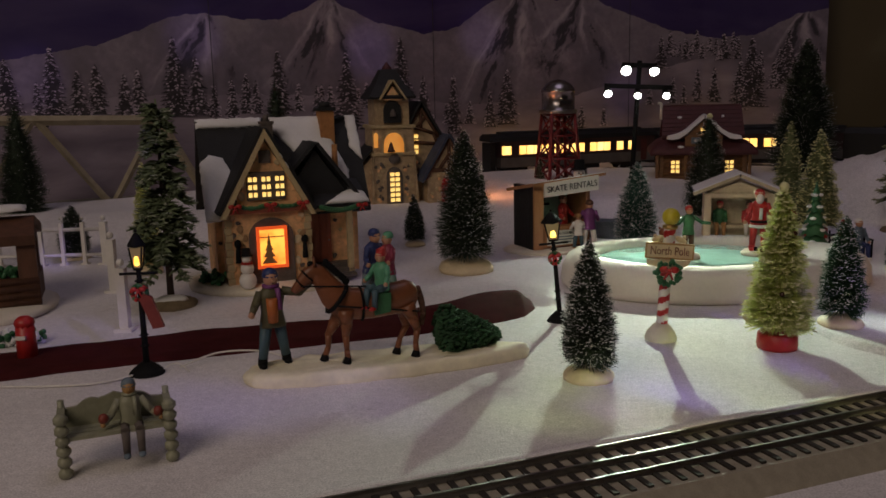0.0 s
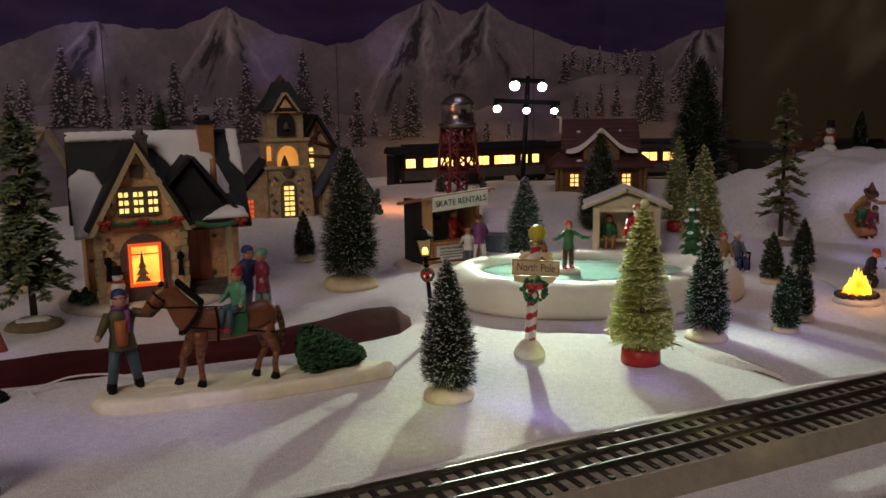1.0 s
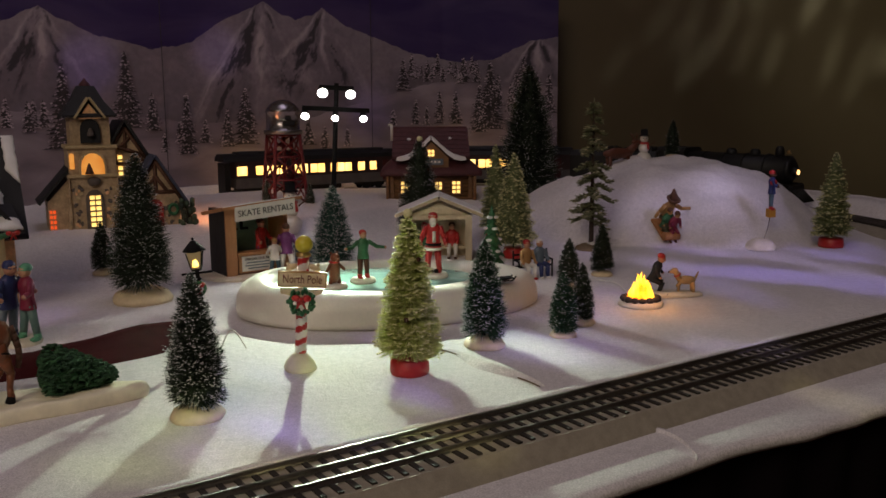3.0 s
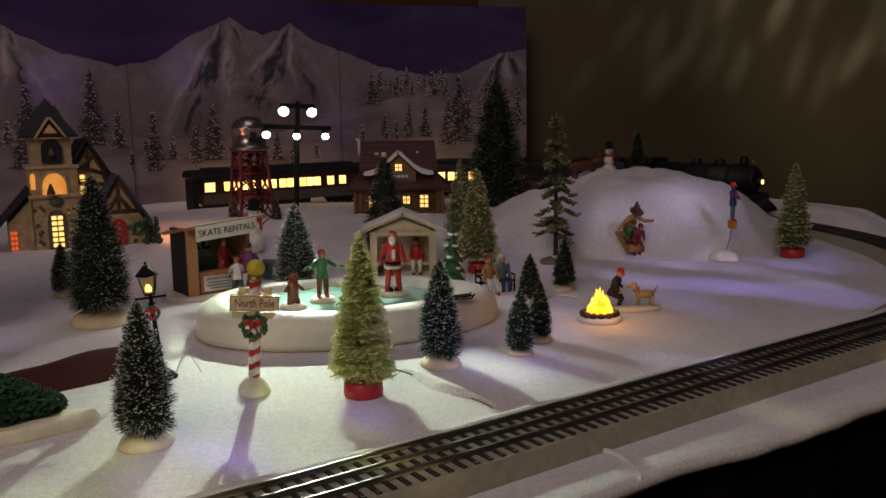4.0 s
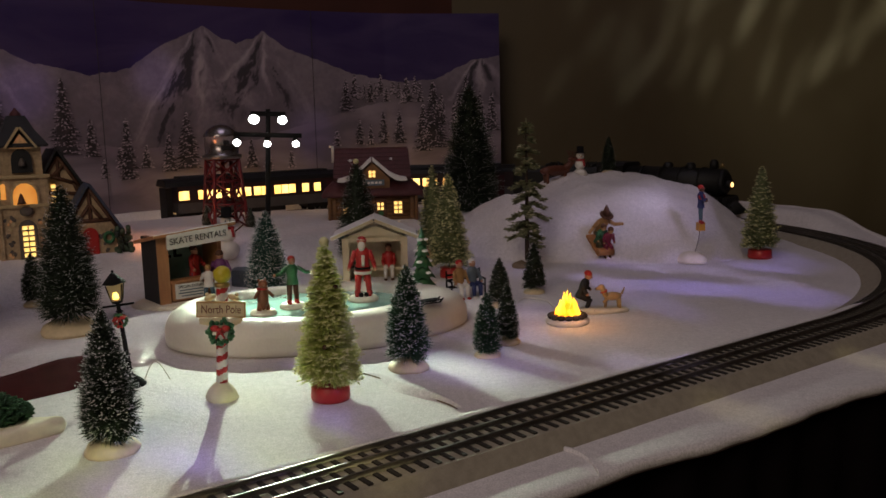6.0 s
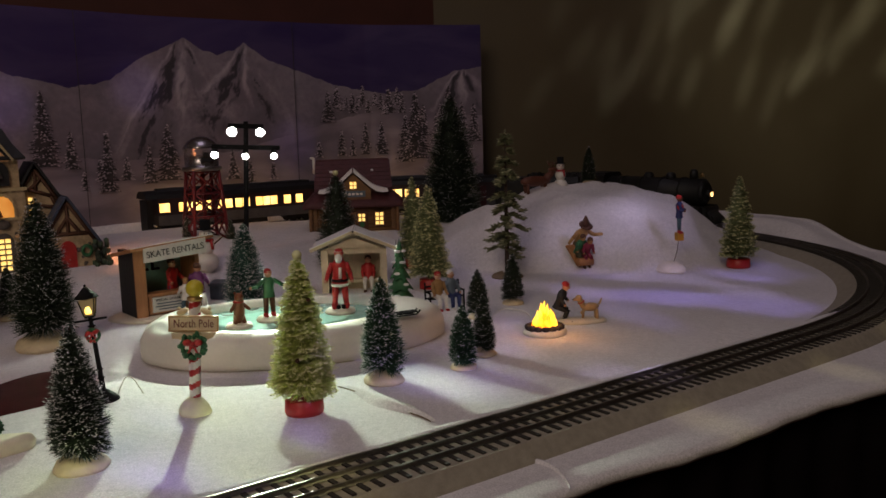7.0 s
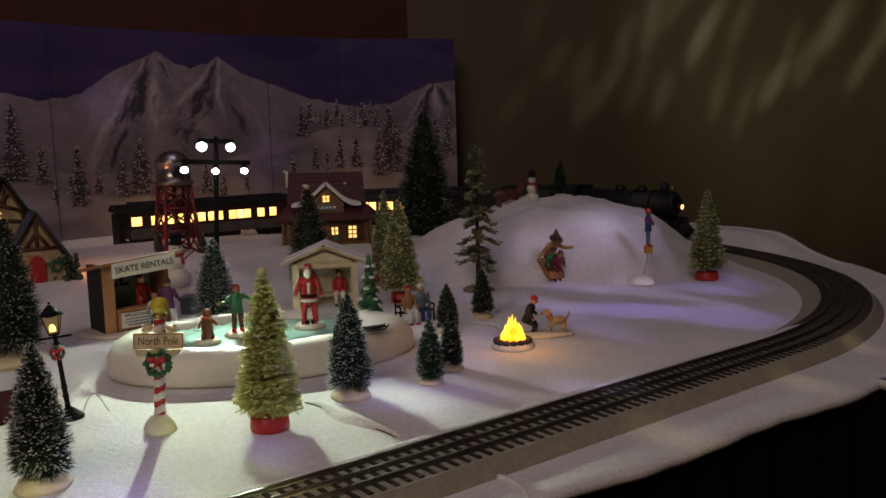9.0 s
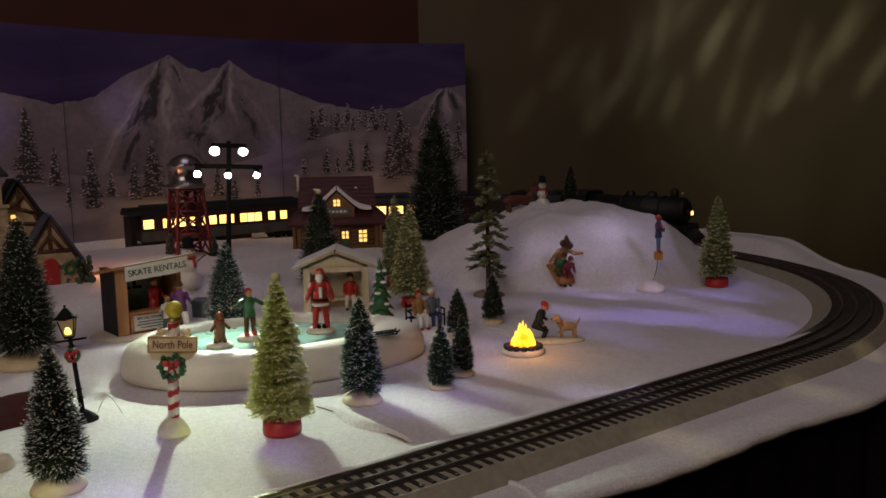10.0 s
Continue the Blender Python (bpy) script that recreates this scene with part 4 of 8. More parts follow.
def pane_grid(parent, x0, z0, cols, rows, w, h, gx, gz, y, m=None, turn=None):
    """Small glowing panes, each a part."""
    bm = bmesh.new()
    box(bm, -w / 2, w / 2, -0.0006, 0.0006, -h / 2, h / 2)
    me = mesh_of("pane", bm, m or WINDOW_GLOW)
    for i in range(cols):
        for j in range(rows):
            ob = new("pane", me)
            ob.parent = parent
            ob.matrix_basis = pose(x0 + i * gx, y, z0 + j * gz) if turn is None else turn @ pose(x0 + i * gx, y, z0 + j * gz)


def bow(bm, x, y, z, s, mi=0):
    for side in (-1, 1):
        ball(bm, (x + side * s * 0.6, y, z + s * 0.2), (s * 0.55, s * 0.3, s * 0.42), mi, 6, 4)
        tube(bm, (x, y, z), (x + side * s * 0.5, y, z - s), s * 0.18, s * 0.12, 5, mi)
    ball(bm, (x, y - s * 0.15, z + s * 0.1), s * 0.28, mi, 6, 4)


DOOR_RED = mat("red_brown_door", (0.30, 0.085, 0.045), 0.55, 0.25, 100, 0.4, 400, stretch=(1, 1, 0.2))


def facing(seed, m):
    """A flat, rounded wall stone."""
    rng = random.Random(seed)
    bm = bmesh.new()
    n, r = 9, rng.uniform(0.0030, 0.0044)
    out = [(r * rng.uniform(0.75, 1.1) * math.cos(2 * math.pi * k / n) * 1.25, r * rng.uniform(0.75, 1.1) * math.sin(2 * math.pi * k / n)) for k in range(n)]
    low, high = ([bm.verts.new((x * f, y, z * f)) for x, z in out] for f, y in ((1.0, 0.0), (0.8, -0.0010)))
    for k in range(n):
        bm.faces.new((low[k], low[(k + 1) % n], high[(k + 1) % n], high[k])).smooth = True
    bm.faces.new(high)
    return mesh_of("facing_stone", bm, m)


FACING = [[facing(10 * k + q, m) for q in range(4)] for k, m in enumerate((mat("stone_tan", (0.62, 0.42, 0.22), 0.7, 0.3, 120, 0.5, 400), mat("stone_brown", (0.34, 0.20, 0.10), 0.7, 0.3, 120, 0.5, 400), mat("stone_pale", (0.70, 0.55, 0.36), 0.7, 0.3, 120, 0.5, 400)))]


def stone_house():
    t = thing("stone_house", pose(-0.122, 0.836, 0.0, 0, 0, AXIS), "tan stone cottage with dark snow-patched roof and glowing amber window", "house")
    bm = bmesh.new()
    lathe(bm, [(0.088, 0), (0.090, 0.004), (0.086, 0.008), (0.078, 0.0105), (0.02, 0.011)], 40, at=(0.008, 0.050, 0), wobble=0.08, seed=3, sy=0.86)
    part("snow_base", bm, PLASTER, t, "cream snow-covered base")
    bm = bmesh.new()
    prism(bm, [(-0.043, 0.008), (0.043, 0.008), (0.043, 0.090), (0, 0.160), (-0.043, 0.090)], 0.0, 0.062)
    part("gable_wall", bm, STONE, t)
    bm = bmesh.new()
    box(bm, -0.050, 0.106, 0.034, 0.118, 0.008, 0.090)
    m = Matrix.Rotation(radians(90), 4, "Z")
    for x in (-0.050, 0.102):
        prism(bm, [(0.034, 0.090), (0.118, 0.090), (0.076, 0.168)], -x - 0.004, -x, m=m)
    part("wall", bm, STONE, t)
    # roofs
    bm = bmesh.new()
    slab(bm, [(-0.060, 0.018, 0.078), (0.118, 0.018, 0.078), (0.118, 0.076, 0.180), (-0.060, 0.076, 0.180)], 0.005)
    slab(bm, [(0.118, 0.134, 0.078), (-0.060, 0.134, 0.078), (-0.060, 0.076, 0.180), (0.118, 0.076, 0.180)], 0.005)
    part("main_roof", bm, SLATE, t, "dark slate roof")
    bm = bmesh.new()
    slab(bm, [(-0.0485, -0.008, 0.084), (0.0, -0.008, 0.170), (0.0, 0.072, 0.170), (-0.0485, 0.072, 0.084)][::-1], 0.004)
    slab(bm, [(0.0485, -0.008, 0.084), (0.0, -0.008, 0.170), (0.0, 0.072, 0.170), (0.0485, 0.072, 0.084)], 0.004)
    part("gable_roof", bm, SLATE, t, "steep dark slate gable roof")
    for s in (-1, 1):
        bm = bmesh.new()
        pts = [(s * 0.0495, 0.081), (s * 0.0, 0.171), (s * 0.0, 0.162), (s * 0.0440, 0.081)]
        prism(bm, pts if s > 0 else pts[::-1], -0.012, -0.004)
        part("bargeboard", bm, TRIM, t, "pale tan gable trim")
    bm = bmesh.new()
    slab(bm, [(0.012, 0.006, 0.104), (0.056, 0.006, 0.152), (0.056, 0.060, 0.152), (0.012, 0.060, 0.104)][::-1], 0.004)
    slab(bm, [(0.103, 0.006, 0.090), (0.056, 0.006, 0.152), (0.056, 0.060, 0.152), (0.103, 0.060, 0.090)], 0.004)
    prism(bm, [(0.020, 0.095), (0.096, 0.090), (0.056, 0.146)], 0.014, 0.022)
    part("dormer_roof", bm, SLATE, t, "dark slate dormer roof over the porch")
    bm = bmesh.new()
    slab(bm, [(0.050, -0.002, 0.088), (0.112, -0.002, 0.088), (0.106, 0.034, 0.112), (0.056, 0.034, 0.112)], 0.004)
    part("porch_roof", bm, SLATE, t, "small dark lean-to porch roof")
    part("roof_snow", patch((0.050, -0.002, 0.088), (1, 0, 0), (0, 0.036, 0.024), [(0.012, 0.001), (0.061, 0.001), (0.058, 0.018), (0.040, 0.022), (0.026, 0.012)]), WHITE_SNOW, t)
    bm = bmesh.new()
    box(bm, 0.044, 0.096, 0.010, 0.034, 0.080, 0.090)
    box(bm, 0.088, 0.094, 0.010, 0.016, 0.010, 0.080)
    part("porch_beam", bm, TRIM, t)
    ex, ez = (1, 0, 0), (0, 0.058, 0.102)
    part("roof_snow", patch((-0.060, 0.018, 0.078), ex, ez, [(-0.001, -0.003), (0.040, -0.003), (0.046, 0.030), (0.040, 0.050), (0.030, 0.056), (0.024, 0.070), (0.010, 0.074), (-0.001, 0.064)]), WHITE_SNOW, t)
    part("roof_snow", patch((-0.060, 0.018, 0.078), ex, ez, [(0.000, 0.106), (0.072, 0.106), (0.071, 0.117), (0.000, 0.117)]), WHITE_SNOW, t)
    part("roof_snow", patch((-0.060, 0.018, 0.078), ex, ez, [(0.080, 0.100), (0.096, 0.082), (0.112, 0.060), (0.124, 0.052), (0.134, 0.058), (0.148, 0.040), (0.158, 0.030), (0.160, 0.048), (0.152, 0.070), (0.146, 0.090), (0.148, 0.117), (0.078, 0.117)]), WHITE_SNOW, t)
    part("roof_snow", patch((-0.060, 0.018, 0.078), ex, ez, [(0.166, 0.076), (0.178, 0.060), (0.178, 0.117), (0.166, 0.117)]), WHITE_SNOW, t)
    part("roof_snow", patch((0.103, 0.006, 0.090), (0, 1, 0), (-0.047, 0, 0.062), [(0.0, 0.0), (0.05, 0.0), (0.045, 0.026), (0.02, 0.022), (0.0, 0.012)]), WHITE_SNOW, t)
    part("roof_snow", patch((0.0485, -0.008, 0.084), (0, 1, 0), (-0.0485, 0, 0.086), [(0.0, 0.050), (0.020, 0.040), (0.035, 0.060), (0.02, 0.085), (0.0, 0.07)]), WHITE_SNOW, t)
    bm = bmesh.new()
    box(bm, 0.074, 0.090, 0.058, 0.076, 0.148, 0.188)
    box(bm, 0.072, 0.092, 0.056, 0.078, 0.186, 0.190, 1)
    tube(bm, (0.082, 0.067, 0.189), (0.082, 0.067, 0.196), 0.007, 0.006, 8, 1)
    part("chimney", bm, [BRICK, SLATE], t, "orange brick chimney")
    bm = bmesh.new()
    box(bm, 0.006, 0.018, 0.042, 0.054, 0.150, 0.176)
    box(bm, 0.0048, 0.0192, 0.0408, 0.0552, 0.174, 0.177)
    tube(bm, (0.012, 0.048, 0.176), (0.012, 0.048, 0.184), 0.0034, 0.0028, 8)
    part("chimney", bm, STONE_GREY, t, "small stone chimney stack")
    bm = bmesh.new()
    tube(bm, (0.082, 0.030, 0.125), (0.082, 0.030, 0.150), 0.0035, 0.003, 8)
    part("stovepipe", bm, BRICK, t)
    # big arched window
    bm = bmesh.new()
    arch = [(-0.021, 0.010), (0.026, 0.010), (0.026, 0.058)] + [(0.0025 + 0.0235 * math.cos(a), 0.058 + 0.021 * math.sin(a)) for a in (radians(k) for k in range(15, 180, 15))] + [(-0.021, 0.058)]
    prism(bm, arch, -0.0035, 0.002)
    surround = part("window_surround", bm, STONE_GREY, t, "arched grey stone surround")
    bm = bmesh.new()
    for x0, x1, z0, z1 in ((-0.0135, -0.0105, 0.026, 0.070), (0.0155, 0.0185, 0.026, 0.070), (-0.0105, 0.0155, 0.067, 0.070), (-0.0105, 0.0155, 0.026, 0.029)):
        box(bm, x0, x1, -0.0065, -0.0036, z0, z1)
    part("window_frame", bm, RED_GLOW, surround, "red window frame lit from within")
    bm = bmesh.new()
    box(bm, -0.0105, 0.0155, -0.0046, -0.0037, 0.029, 0.067)
    part("pane", bm, DOOR_GLOW, surround, "glowing amber window glass")
    bm = bmesh.new()
    for k, w in enumerate((0.008, 0.0062, 0.0042, 0.002)):
        prism(bm, [(-0.001 - w, 0.031 + k * 0.007), (-0.001 + w, 0.031 + k * 0.007), (-0.001, 0.042 + k * 0.007)], -0.0058, -0.0050)
    box(bm, -0.0106, 0.0156, -0.0058, -0.0047, 0.0585, 0.0595)
    part("silhouette", bm, TAN, surround, "small tree silhouette behind the glass")
    # upper panes, vent
    bm = bmesh.new()
    box(bm, -0.020, 0.020, -0.003, 0.001, 0.098, 0.127)
    frame_up = part("upper_window", bm, STONE_GREY, t)
    for gx in (-0.0165, -0.0025, 0.0115):
        pane_grid(frame_up, gx, 0.1035, 2, 3, 0.0036, 0.0046, 0.0052, 0.0080, -0.0034)
    bm = bmesh.new()
    box(bm, -0.006, 0.006, -0.003, 0.001, 0.136, 0.149)
    for k in range(4):
        box(bm, -0.005, 0.005, -0.0042, -0.003, 0.138 + k * 0.0027, 0.1392 + k * 0.0027)
    part("vent", bm, STONE_GREY, t, "grey louvred attic vent")
    # garland and bows
    bm = bmesh.new()
    box(bm, -0.046, 0.046, -0.007, 0.0, 0.085, 0.0905)
    part("lintel", bm, DOOR_RED, t)
    bm = bmesh.new()
    rng = random.Random(3)
    for k in range(70):
        f = k / 69
        x = -0.034 + 0.072 * f
        sag = 0.004 * math.sin(math.pi * ((f * 2) % 1))
        ball(bm, (x, -0.008 + rng.uniform(-0.001, 0.001), 0.0945 - sag), rng.uniform(0.0016, 0.0028), 0, 5, 3)
    part("garland", bm, GREEN, t, "green fir garland")
    for x in (-0.034, 0.002, 0.036):
        bm = bmesh.new()
        bow(bm, x, -0.012, 0.0925, 0.0062)
        part("bow", bm, RED, t, "red ribbon bow")
    bm = bmesh.new()
    for k in range(16):
        x = 0.056 + 0.042 * k / 15
        ball(bm, (x, -0.0075, 0.0865 - 0.004 * math.sin(math.pi * k / 15)), 0.0032, 0, 5, 3)
    part("garland", bm, GREEN, t, "green fir garland")
    bm = bmesh.new()
    bow(bm, 0.100, -0.010, 0.086, 0.006)
    part("bow", bm, RED, t, "red ribbon bow")
    # door on the porch, steps, corner posts
    bm = bmesh.new()
    box(bm, 0.050, 0.074, 0.030, 0.036, 0.018, 0.076)
    for x in (0.053, 0.0615, 0.070):
        box(bm, x, x + 0.0012, 0.029, 0.030, 0.020, 0.074)
    door = part("door", bm, DOOR_RED, t, "red-brown plank door")
    bm = bmesh.new()
    ball(bm, (0.071, 0.0285, 0.045), 0.0012, 0, 6, 4)
    part("knob", bm, RAIL, door)
    for k in range(3):
        bm = bmesh.new()
        box(bm, 0.046, 0.094, 0.020 - k * 0.010, 0.034, 0.008, 0.020 - k * 0.0045)
        part("step", bm, STONE_GREY, t)
    for x in (-0.044, 0.039):
        for k in range(10):
            bm = bmesh.new()
            box(bm, x - 0.001 * (k % 2), x + 0.006 + 0.001 * ((k + 1) % 2), -0.0016, 0.004, 0.010 + k * 0.0077, 0.0170 + k * 0.0077)
            part("corner_stone", bm, TRIM, t)
    for x in (-0.033, 0.037):
        bm = bmesh.new()
        tube(bm, (x, -0.004, 0.034), (x, -0.004, 0.052), 0.003, 0.0018, 6)
        ball(bm, (x, -0.005, 0.054), (0.004, 0.003, 0.005), 0, 6, 4)
        part("lantern", bm, BLACK, t, "dark iron wall lantern")
    stones(t, [(-0.031, 0.075), (0.033, 0.076), (-0.036, 0.062), (0.033, 0.062), (-0.028, 0.020), (-0.037, 0.031), (0.034, 0.025), (0.036, 0.014), (-0.027, 0.112), (0.029, 0.108), (-0.012, 0.138), (0.013, 0.136), (-0.033, 0.098), (0.035, 0.097), (-0.030, 0.045)], -0.0006, 0.95)
    rng = random.Random(17)
    spots = []
    while len(spots) < 46:
        x, z = rng.uniform(-0.039, 0.039), rng.uniform(0.012, 0.140)
        if abs(x) > 0.040 - 0.6 * max(0, z - 0.092) or (-0.024 < x < 0.029 and z < 0.083) or (abs(x) < 0.023 and 0.094 < z < 0.131) or (abs(x) < 0.009 and z > 0.13) or 0.083 < z < 0.098:
            continue
        if all((x - a) ** 2 + (z - b) ** 2 > 0.0062 ** 2 for a, b in spots):
            spots.append((x, z))
        elif rng.random() < 0.02:
            break
    for k, (x, z) in enumerate(spots):
        ob = new("facing_stone", FACING[k % 3][k % 4])
        ob.matrix_basis = Matrix.Translation((x, -0.0004, z)) @ Matrix.Rotation(k * 0.7, 4, "Y")
        ob.parent = t
    stones(t, [(0.080, 0.066), (0.083, 0.040), (0.078, 0.026), (0.086, 0.055)], 0.0335, 0.9)
    stones(t, [(-0.046, 0.050)], 0.0335, 0.9)
    for x, y in ((-0.052, 0.012), (-0.062, 0.026)):
        bm = bmesh.new()
        rng = random.Random(int(x * -1000))
        for k in range(26):
            ball(bm, (x + rng.uniform(-0.008, 0.008), y + rng.uniform(-0.006, 0.006), 0.012 + rng.uniform(0, 0.010)), 0.0028, 0, 5, 3)
        part("shrub", bm, GREEN, t, "small green shrub by the wall")


stone_house()


def church():
    t = thing("stone_church", pose(-0.032, 1.262, 0.033, 0, 0, AXIS - 6) @ Matrix.Diagonal((0.88, 1, 1, 1)), "tan stone church with bell tower, half-timbered gables and yellow windows", "church")
    bm = bmesh.new()
    box(bm, -0.036, 0.036, 0.0, 0.065, 0.0, 0.120)
    box(bm, -0.030, 0.030, 0.004, 0.060, 0.120, 0.168)
    for s in (-1, 1):
        prism(bm, [(s * 0.036, 0.0), (s * 0.043, 0.0), (s * 0.036, 0.085)] if s > 0 else [(-0.043, 0.0), (-0.036, 0.0), (-0.036, 0.085)], -0.004, 0.004)
    part("tower", bm, CHURCH_STONE, t)
    for z in (0.080, 0.121, 0.165):
        bm = bmesh.new()
        box(bm, -0.039, 0.039, -0.004, 0.068, z - 0.0025, z + 0.002)
        part("ledge", bm, TRIM, t)
    bm = bmesh.new()
    rings = [[bm.verts.new((sx * x, 0.032 + sy * y, z)) for sx, sy in ((-1, -1), (1, -1), (1, 1), (-1, 1))] for x, y, z in ((0.040, 0.038, 0.162), (0.041, 0.039, 0.165), (0.025, 0.024, 0.184), (0.013, 0.011, 0.206))]
    for a, b in zip(rings, rings[1:]):
        for k in range(4):
            bm.faces.new((a[k], a[(k + 1) % 4], b[(k + 1) % 4], b[k]))
    bm.faces.new(rings[0][::-1])
    bm.faces.new(rings[-1])
    part("tower_roof", bm, SLATE, t, "flared dark slate tower cap")
    bm = bmesh.new()
    lathe(bm, [(0.009, 0.205), (0.008, 0.209), (0.004, 0.213), (0.001, 0.217)], 10, at=(0, 0.032, 0))
    part("finial", bm, MAROON_ROOF, t, "small red-brown roof finial")
    bm = bmesh.new()
    for s in (-1, 1):
        slab(bm, [(s * 0.022, -0.010, 0.160), (0, -0.010, 0.188), (0, 0.030, 0.188), (s * 0.022, 0.030, 0.160)][::s], 0.003)
    part("dormer_roof", bm, TRIM, t)
    bm = bmesh.new()
    prism(bm, [(-0.017, 0.160), (0.017, 0.160), (0, 0.181)], -0.005, 0.006)
    part("dormer_wall", bm, STONE, t)

    def arched(x0, x1, z0, z1, steps=7):
        c, r = (x0 + x1) / 2, (x1 - x0) / 2
        return [(x0, z0), (x1, z0)] + [(c + r * math.cos(math.pi * k / steps), z1 - r + r * math.sin(math.pi * k / steps)) for k in range(steps + 1)]

    bm = bmesh.new()
    prism(bm, arched(-0.015, 0.015, 0.126, 0.160), -0.001, 0.006)
    part("belfry_opening", bm, SLATE, t, "dark arched belfry opening")
    bm = bmesh.new()
    lathe(bm, [(0.006, 0), (0.005, 0.004), (0.003, 0.009), (0.001, 0.011)], 10, at=(0, -0.0035, 0.136))
    part("bell", bm, STONE_GREY, t, "small grey bell")
    bm = bmesh.new()
    prism(bm, arched(-0.021, 0.021, 0.079, 0.116), -0.0035, 0.001)
    niche = part("niche_surround", bm, TRIM, t)
    bm = bmesh.new()
    prism(bm, arched(-0.0175, 0.0175, 0.082, 0.112), -0.0042, -0.003)
    part("niche", bm, ARCH_GLOW, niche, "lit amber niche")
    bm = bmesh.new()
    lathe(bm, [(0.007, 0), (0.0055, 0.004), (0.003, 0.011), (0.001, 0.015)], 10, at=(-0.006, -0.008, 0.083))
    part("bell", bm, TIMBER, niche, "brown bell in the niche")
    bm = bmesh.new()
    prism(bm, arched(-0.014, 0.014, 0.004, 0.060), -0.0035, 0.001)
    win = part("tall_window", bm, STONE_GREY, t)
    pane_grid(win, -0.0046, 0.010, 2, 6, 0.0072, 0.0052, 0.0092, 0.0078, -0.0040)
    bm = bmesh.new()
    prism(bm, arched(-0.034, -0.027, 0.090, 0.112), -0.002, 0.001)
    part("slit_window", bm, ARCH_GLOW, t)
    bm = bmesh.new()
    ball(bm, (0, -0.004, 0.072), (0.011, 0.003, 0.007), 0, 9, 5)
    part("crest", bm, STONE_GREY, t)
    # nave with half-timbered front
    bm = bmesh.new()
    prism(bm, [(0.028, 0), (0.098, 0), (0.098, 0.085), (0.054, 0.148), (0.028, 0.112)], 0.018, 0.110)
    part("nave", bm, CHURCH_STONE, t)
    bm = bmesh.new()
    slab(bm, [(0.106, 0.008, 0.076), (0.054, 0.008, 0.155), (0.054, 0.118, 0.155), (0.106, 0.118, 0.076)], 0.004)
    slab(bm, [(0.020, 0.008, 0.104), (0.054, 0.008, 0.155), (0.054, 0.118, 0.155), (0.020, 0.118, 0.104)][::-1], 0.004)
    part("nave_roof", bm, SLATE, t, "dark slate nave roof")
    for a, b in (((0.026, 0.108), (0.054, 0.147)), ((0.098, 0.084), (0.054, 0.147)), ((0.038, 0.120), (0.082, 0.106)), ((0.054, 0.112), (0.054, 0.145)), ((0.042, 0.116), (0.064, 0.134)), ((0.076, 0.108), (0.084, 0.090)), ((0.032, 0.096), (0.096, 0.090))):
        bm = bmesh.new()
        tube(bm, (a[0], 0.0165, a[1]), (b[0], 0.0165, b[1]), 0.0028, None, 4)
        part("timber", bm, TIMBER, t)
    pane_grid(t, 0.045, 0.080, 1, 4, 0.0068, 0.0050, 0.01, 0.0080, 0.0172)
    # porch with red door
    bm = bmesh.new()
    prism(bm, [(0.054, 0), (0.130, 0), (0.130, 0.046), (0.092, 0.098), (0.054, 0.046)], -0.020, 0.070)
    part("porch", bm, CHURCH_STONE, t)
    bm = bmesh.new()
    slab(bm, [(0.140, -0.028, 0.036), (0.092, -0.028, 0.105), (0.092, 0.075, 0.105), (0.140, 0.075, 0.036)], 0.004)
    slab(bm, [(0.044, -0.028, 0.036), (0.092, -0.028, 0.105), (0.092, 0.075, 0.105), (0.044, 0.075, 0.036)][::-1], 0.004)
    part("porch_roof", bm, SLATE_BLUE, t, "blue-grey slate porch roof")
    for a, b in (((0.050, 0.040), (0.092, 0.100)), ((0.134, 0.040), (0.092, 0.100)), ((0.060, 0.054), (0.124, 0.054)), ((0.092, 0.054), (0.092, 0.096)), ((0.075, 0.056), (0.092, 0.077)), ((0.109, 0.056), (0.092, 0.077))):
        bm = bmesh.new()
        tube(bm, (a[0], -0.0215, a[1]), (b[0], -0.0215, b[1]), 0.003, None, 4)
        part("timber", bm, TIMBER, t)
    bm = bmesh.new()
    prism(bm, arched(0.078, 0.102, 0.0, 0.044), -0.0235, -0.018)
    part("door", bm, RED, t, "red arched door")
    bm = bmesh.new()
    for k in range(22):
        a = 2 * math.pi * k / 22
        ball(bm, (0.118 + 0.007 * math.cos(a), -0.023, 0.028 + 0.007 * math.sin(a)), 0.003, 0, 5, 3)
    part("wreath", bm, GREEN, t, "round green wreath")
    # low wing
    bm = bmesh.new()
    prism(bm, [(-0.070, 0), (-0.030, 0), (-0.030, 0.082), (-0.070, 0.044)], 0.010, 0.070)
    part("side_wing", bm, CHURCH_STONE, t)
    bm = bmesh.new()
    slab(bm, [(-0.082, 0.002, 0.040), (-0.028, 0.002, 0.094), (-0.028, 0.078, 0.094), (-0.082, 0.078, 0.040)][::-1], 0.004)
    part("wing_roof", bm, SLATE, t)
    pane_grid(t, -0.066, 0.008, 2, 4, 0.0034, 0.0046, 0.0052, 0.0072, 0.0092, RED_GLOW)
    rng = random.Random(8)
    stones(t, [(rng.choice((-1, 1)) * rng.uniform(0.017, 0.033), rng.uniform(0.006, 0.070)) for _ in range(34)], -0.0006, 0.95)
    stones(t, [(rng.uniform(0.058, 0.076) if k % 2 else rng.uniform(0.104, 0.128), rng.uniform(0.004, 0.046)) for k in range(14)], -0.0206, 0.95)
    stones(t, [(rng.uniform(0.038, 0.052), rng.uniform(0.010, 0.076)) for _ in range(8)], 0.0174, 0.95)
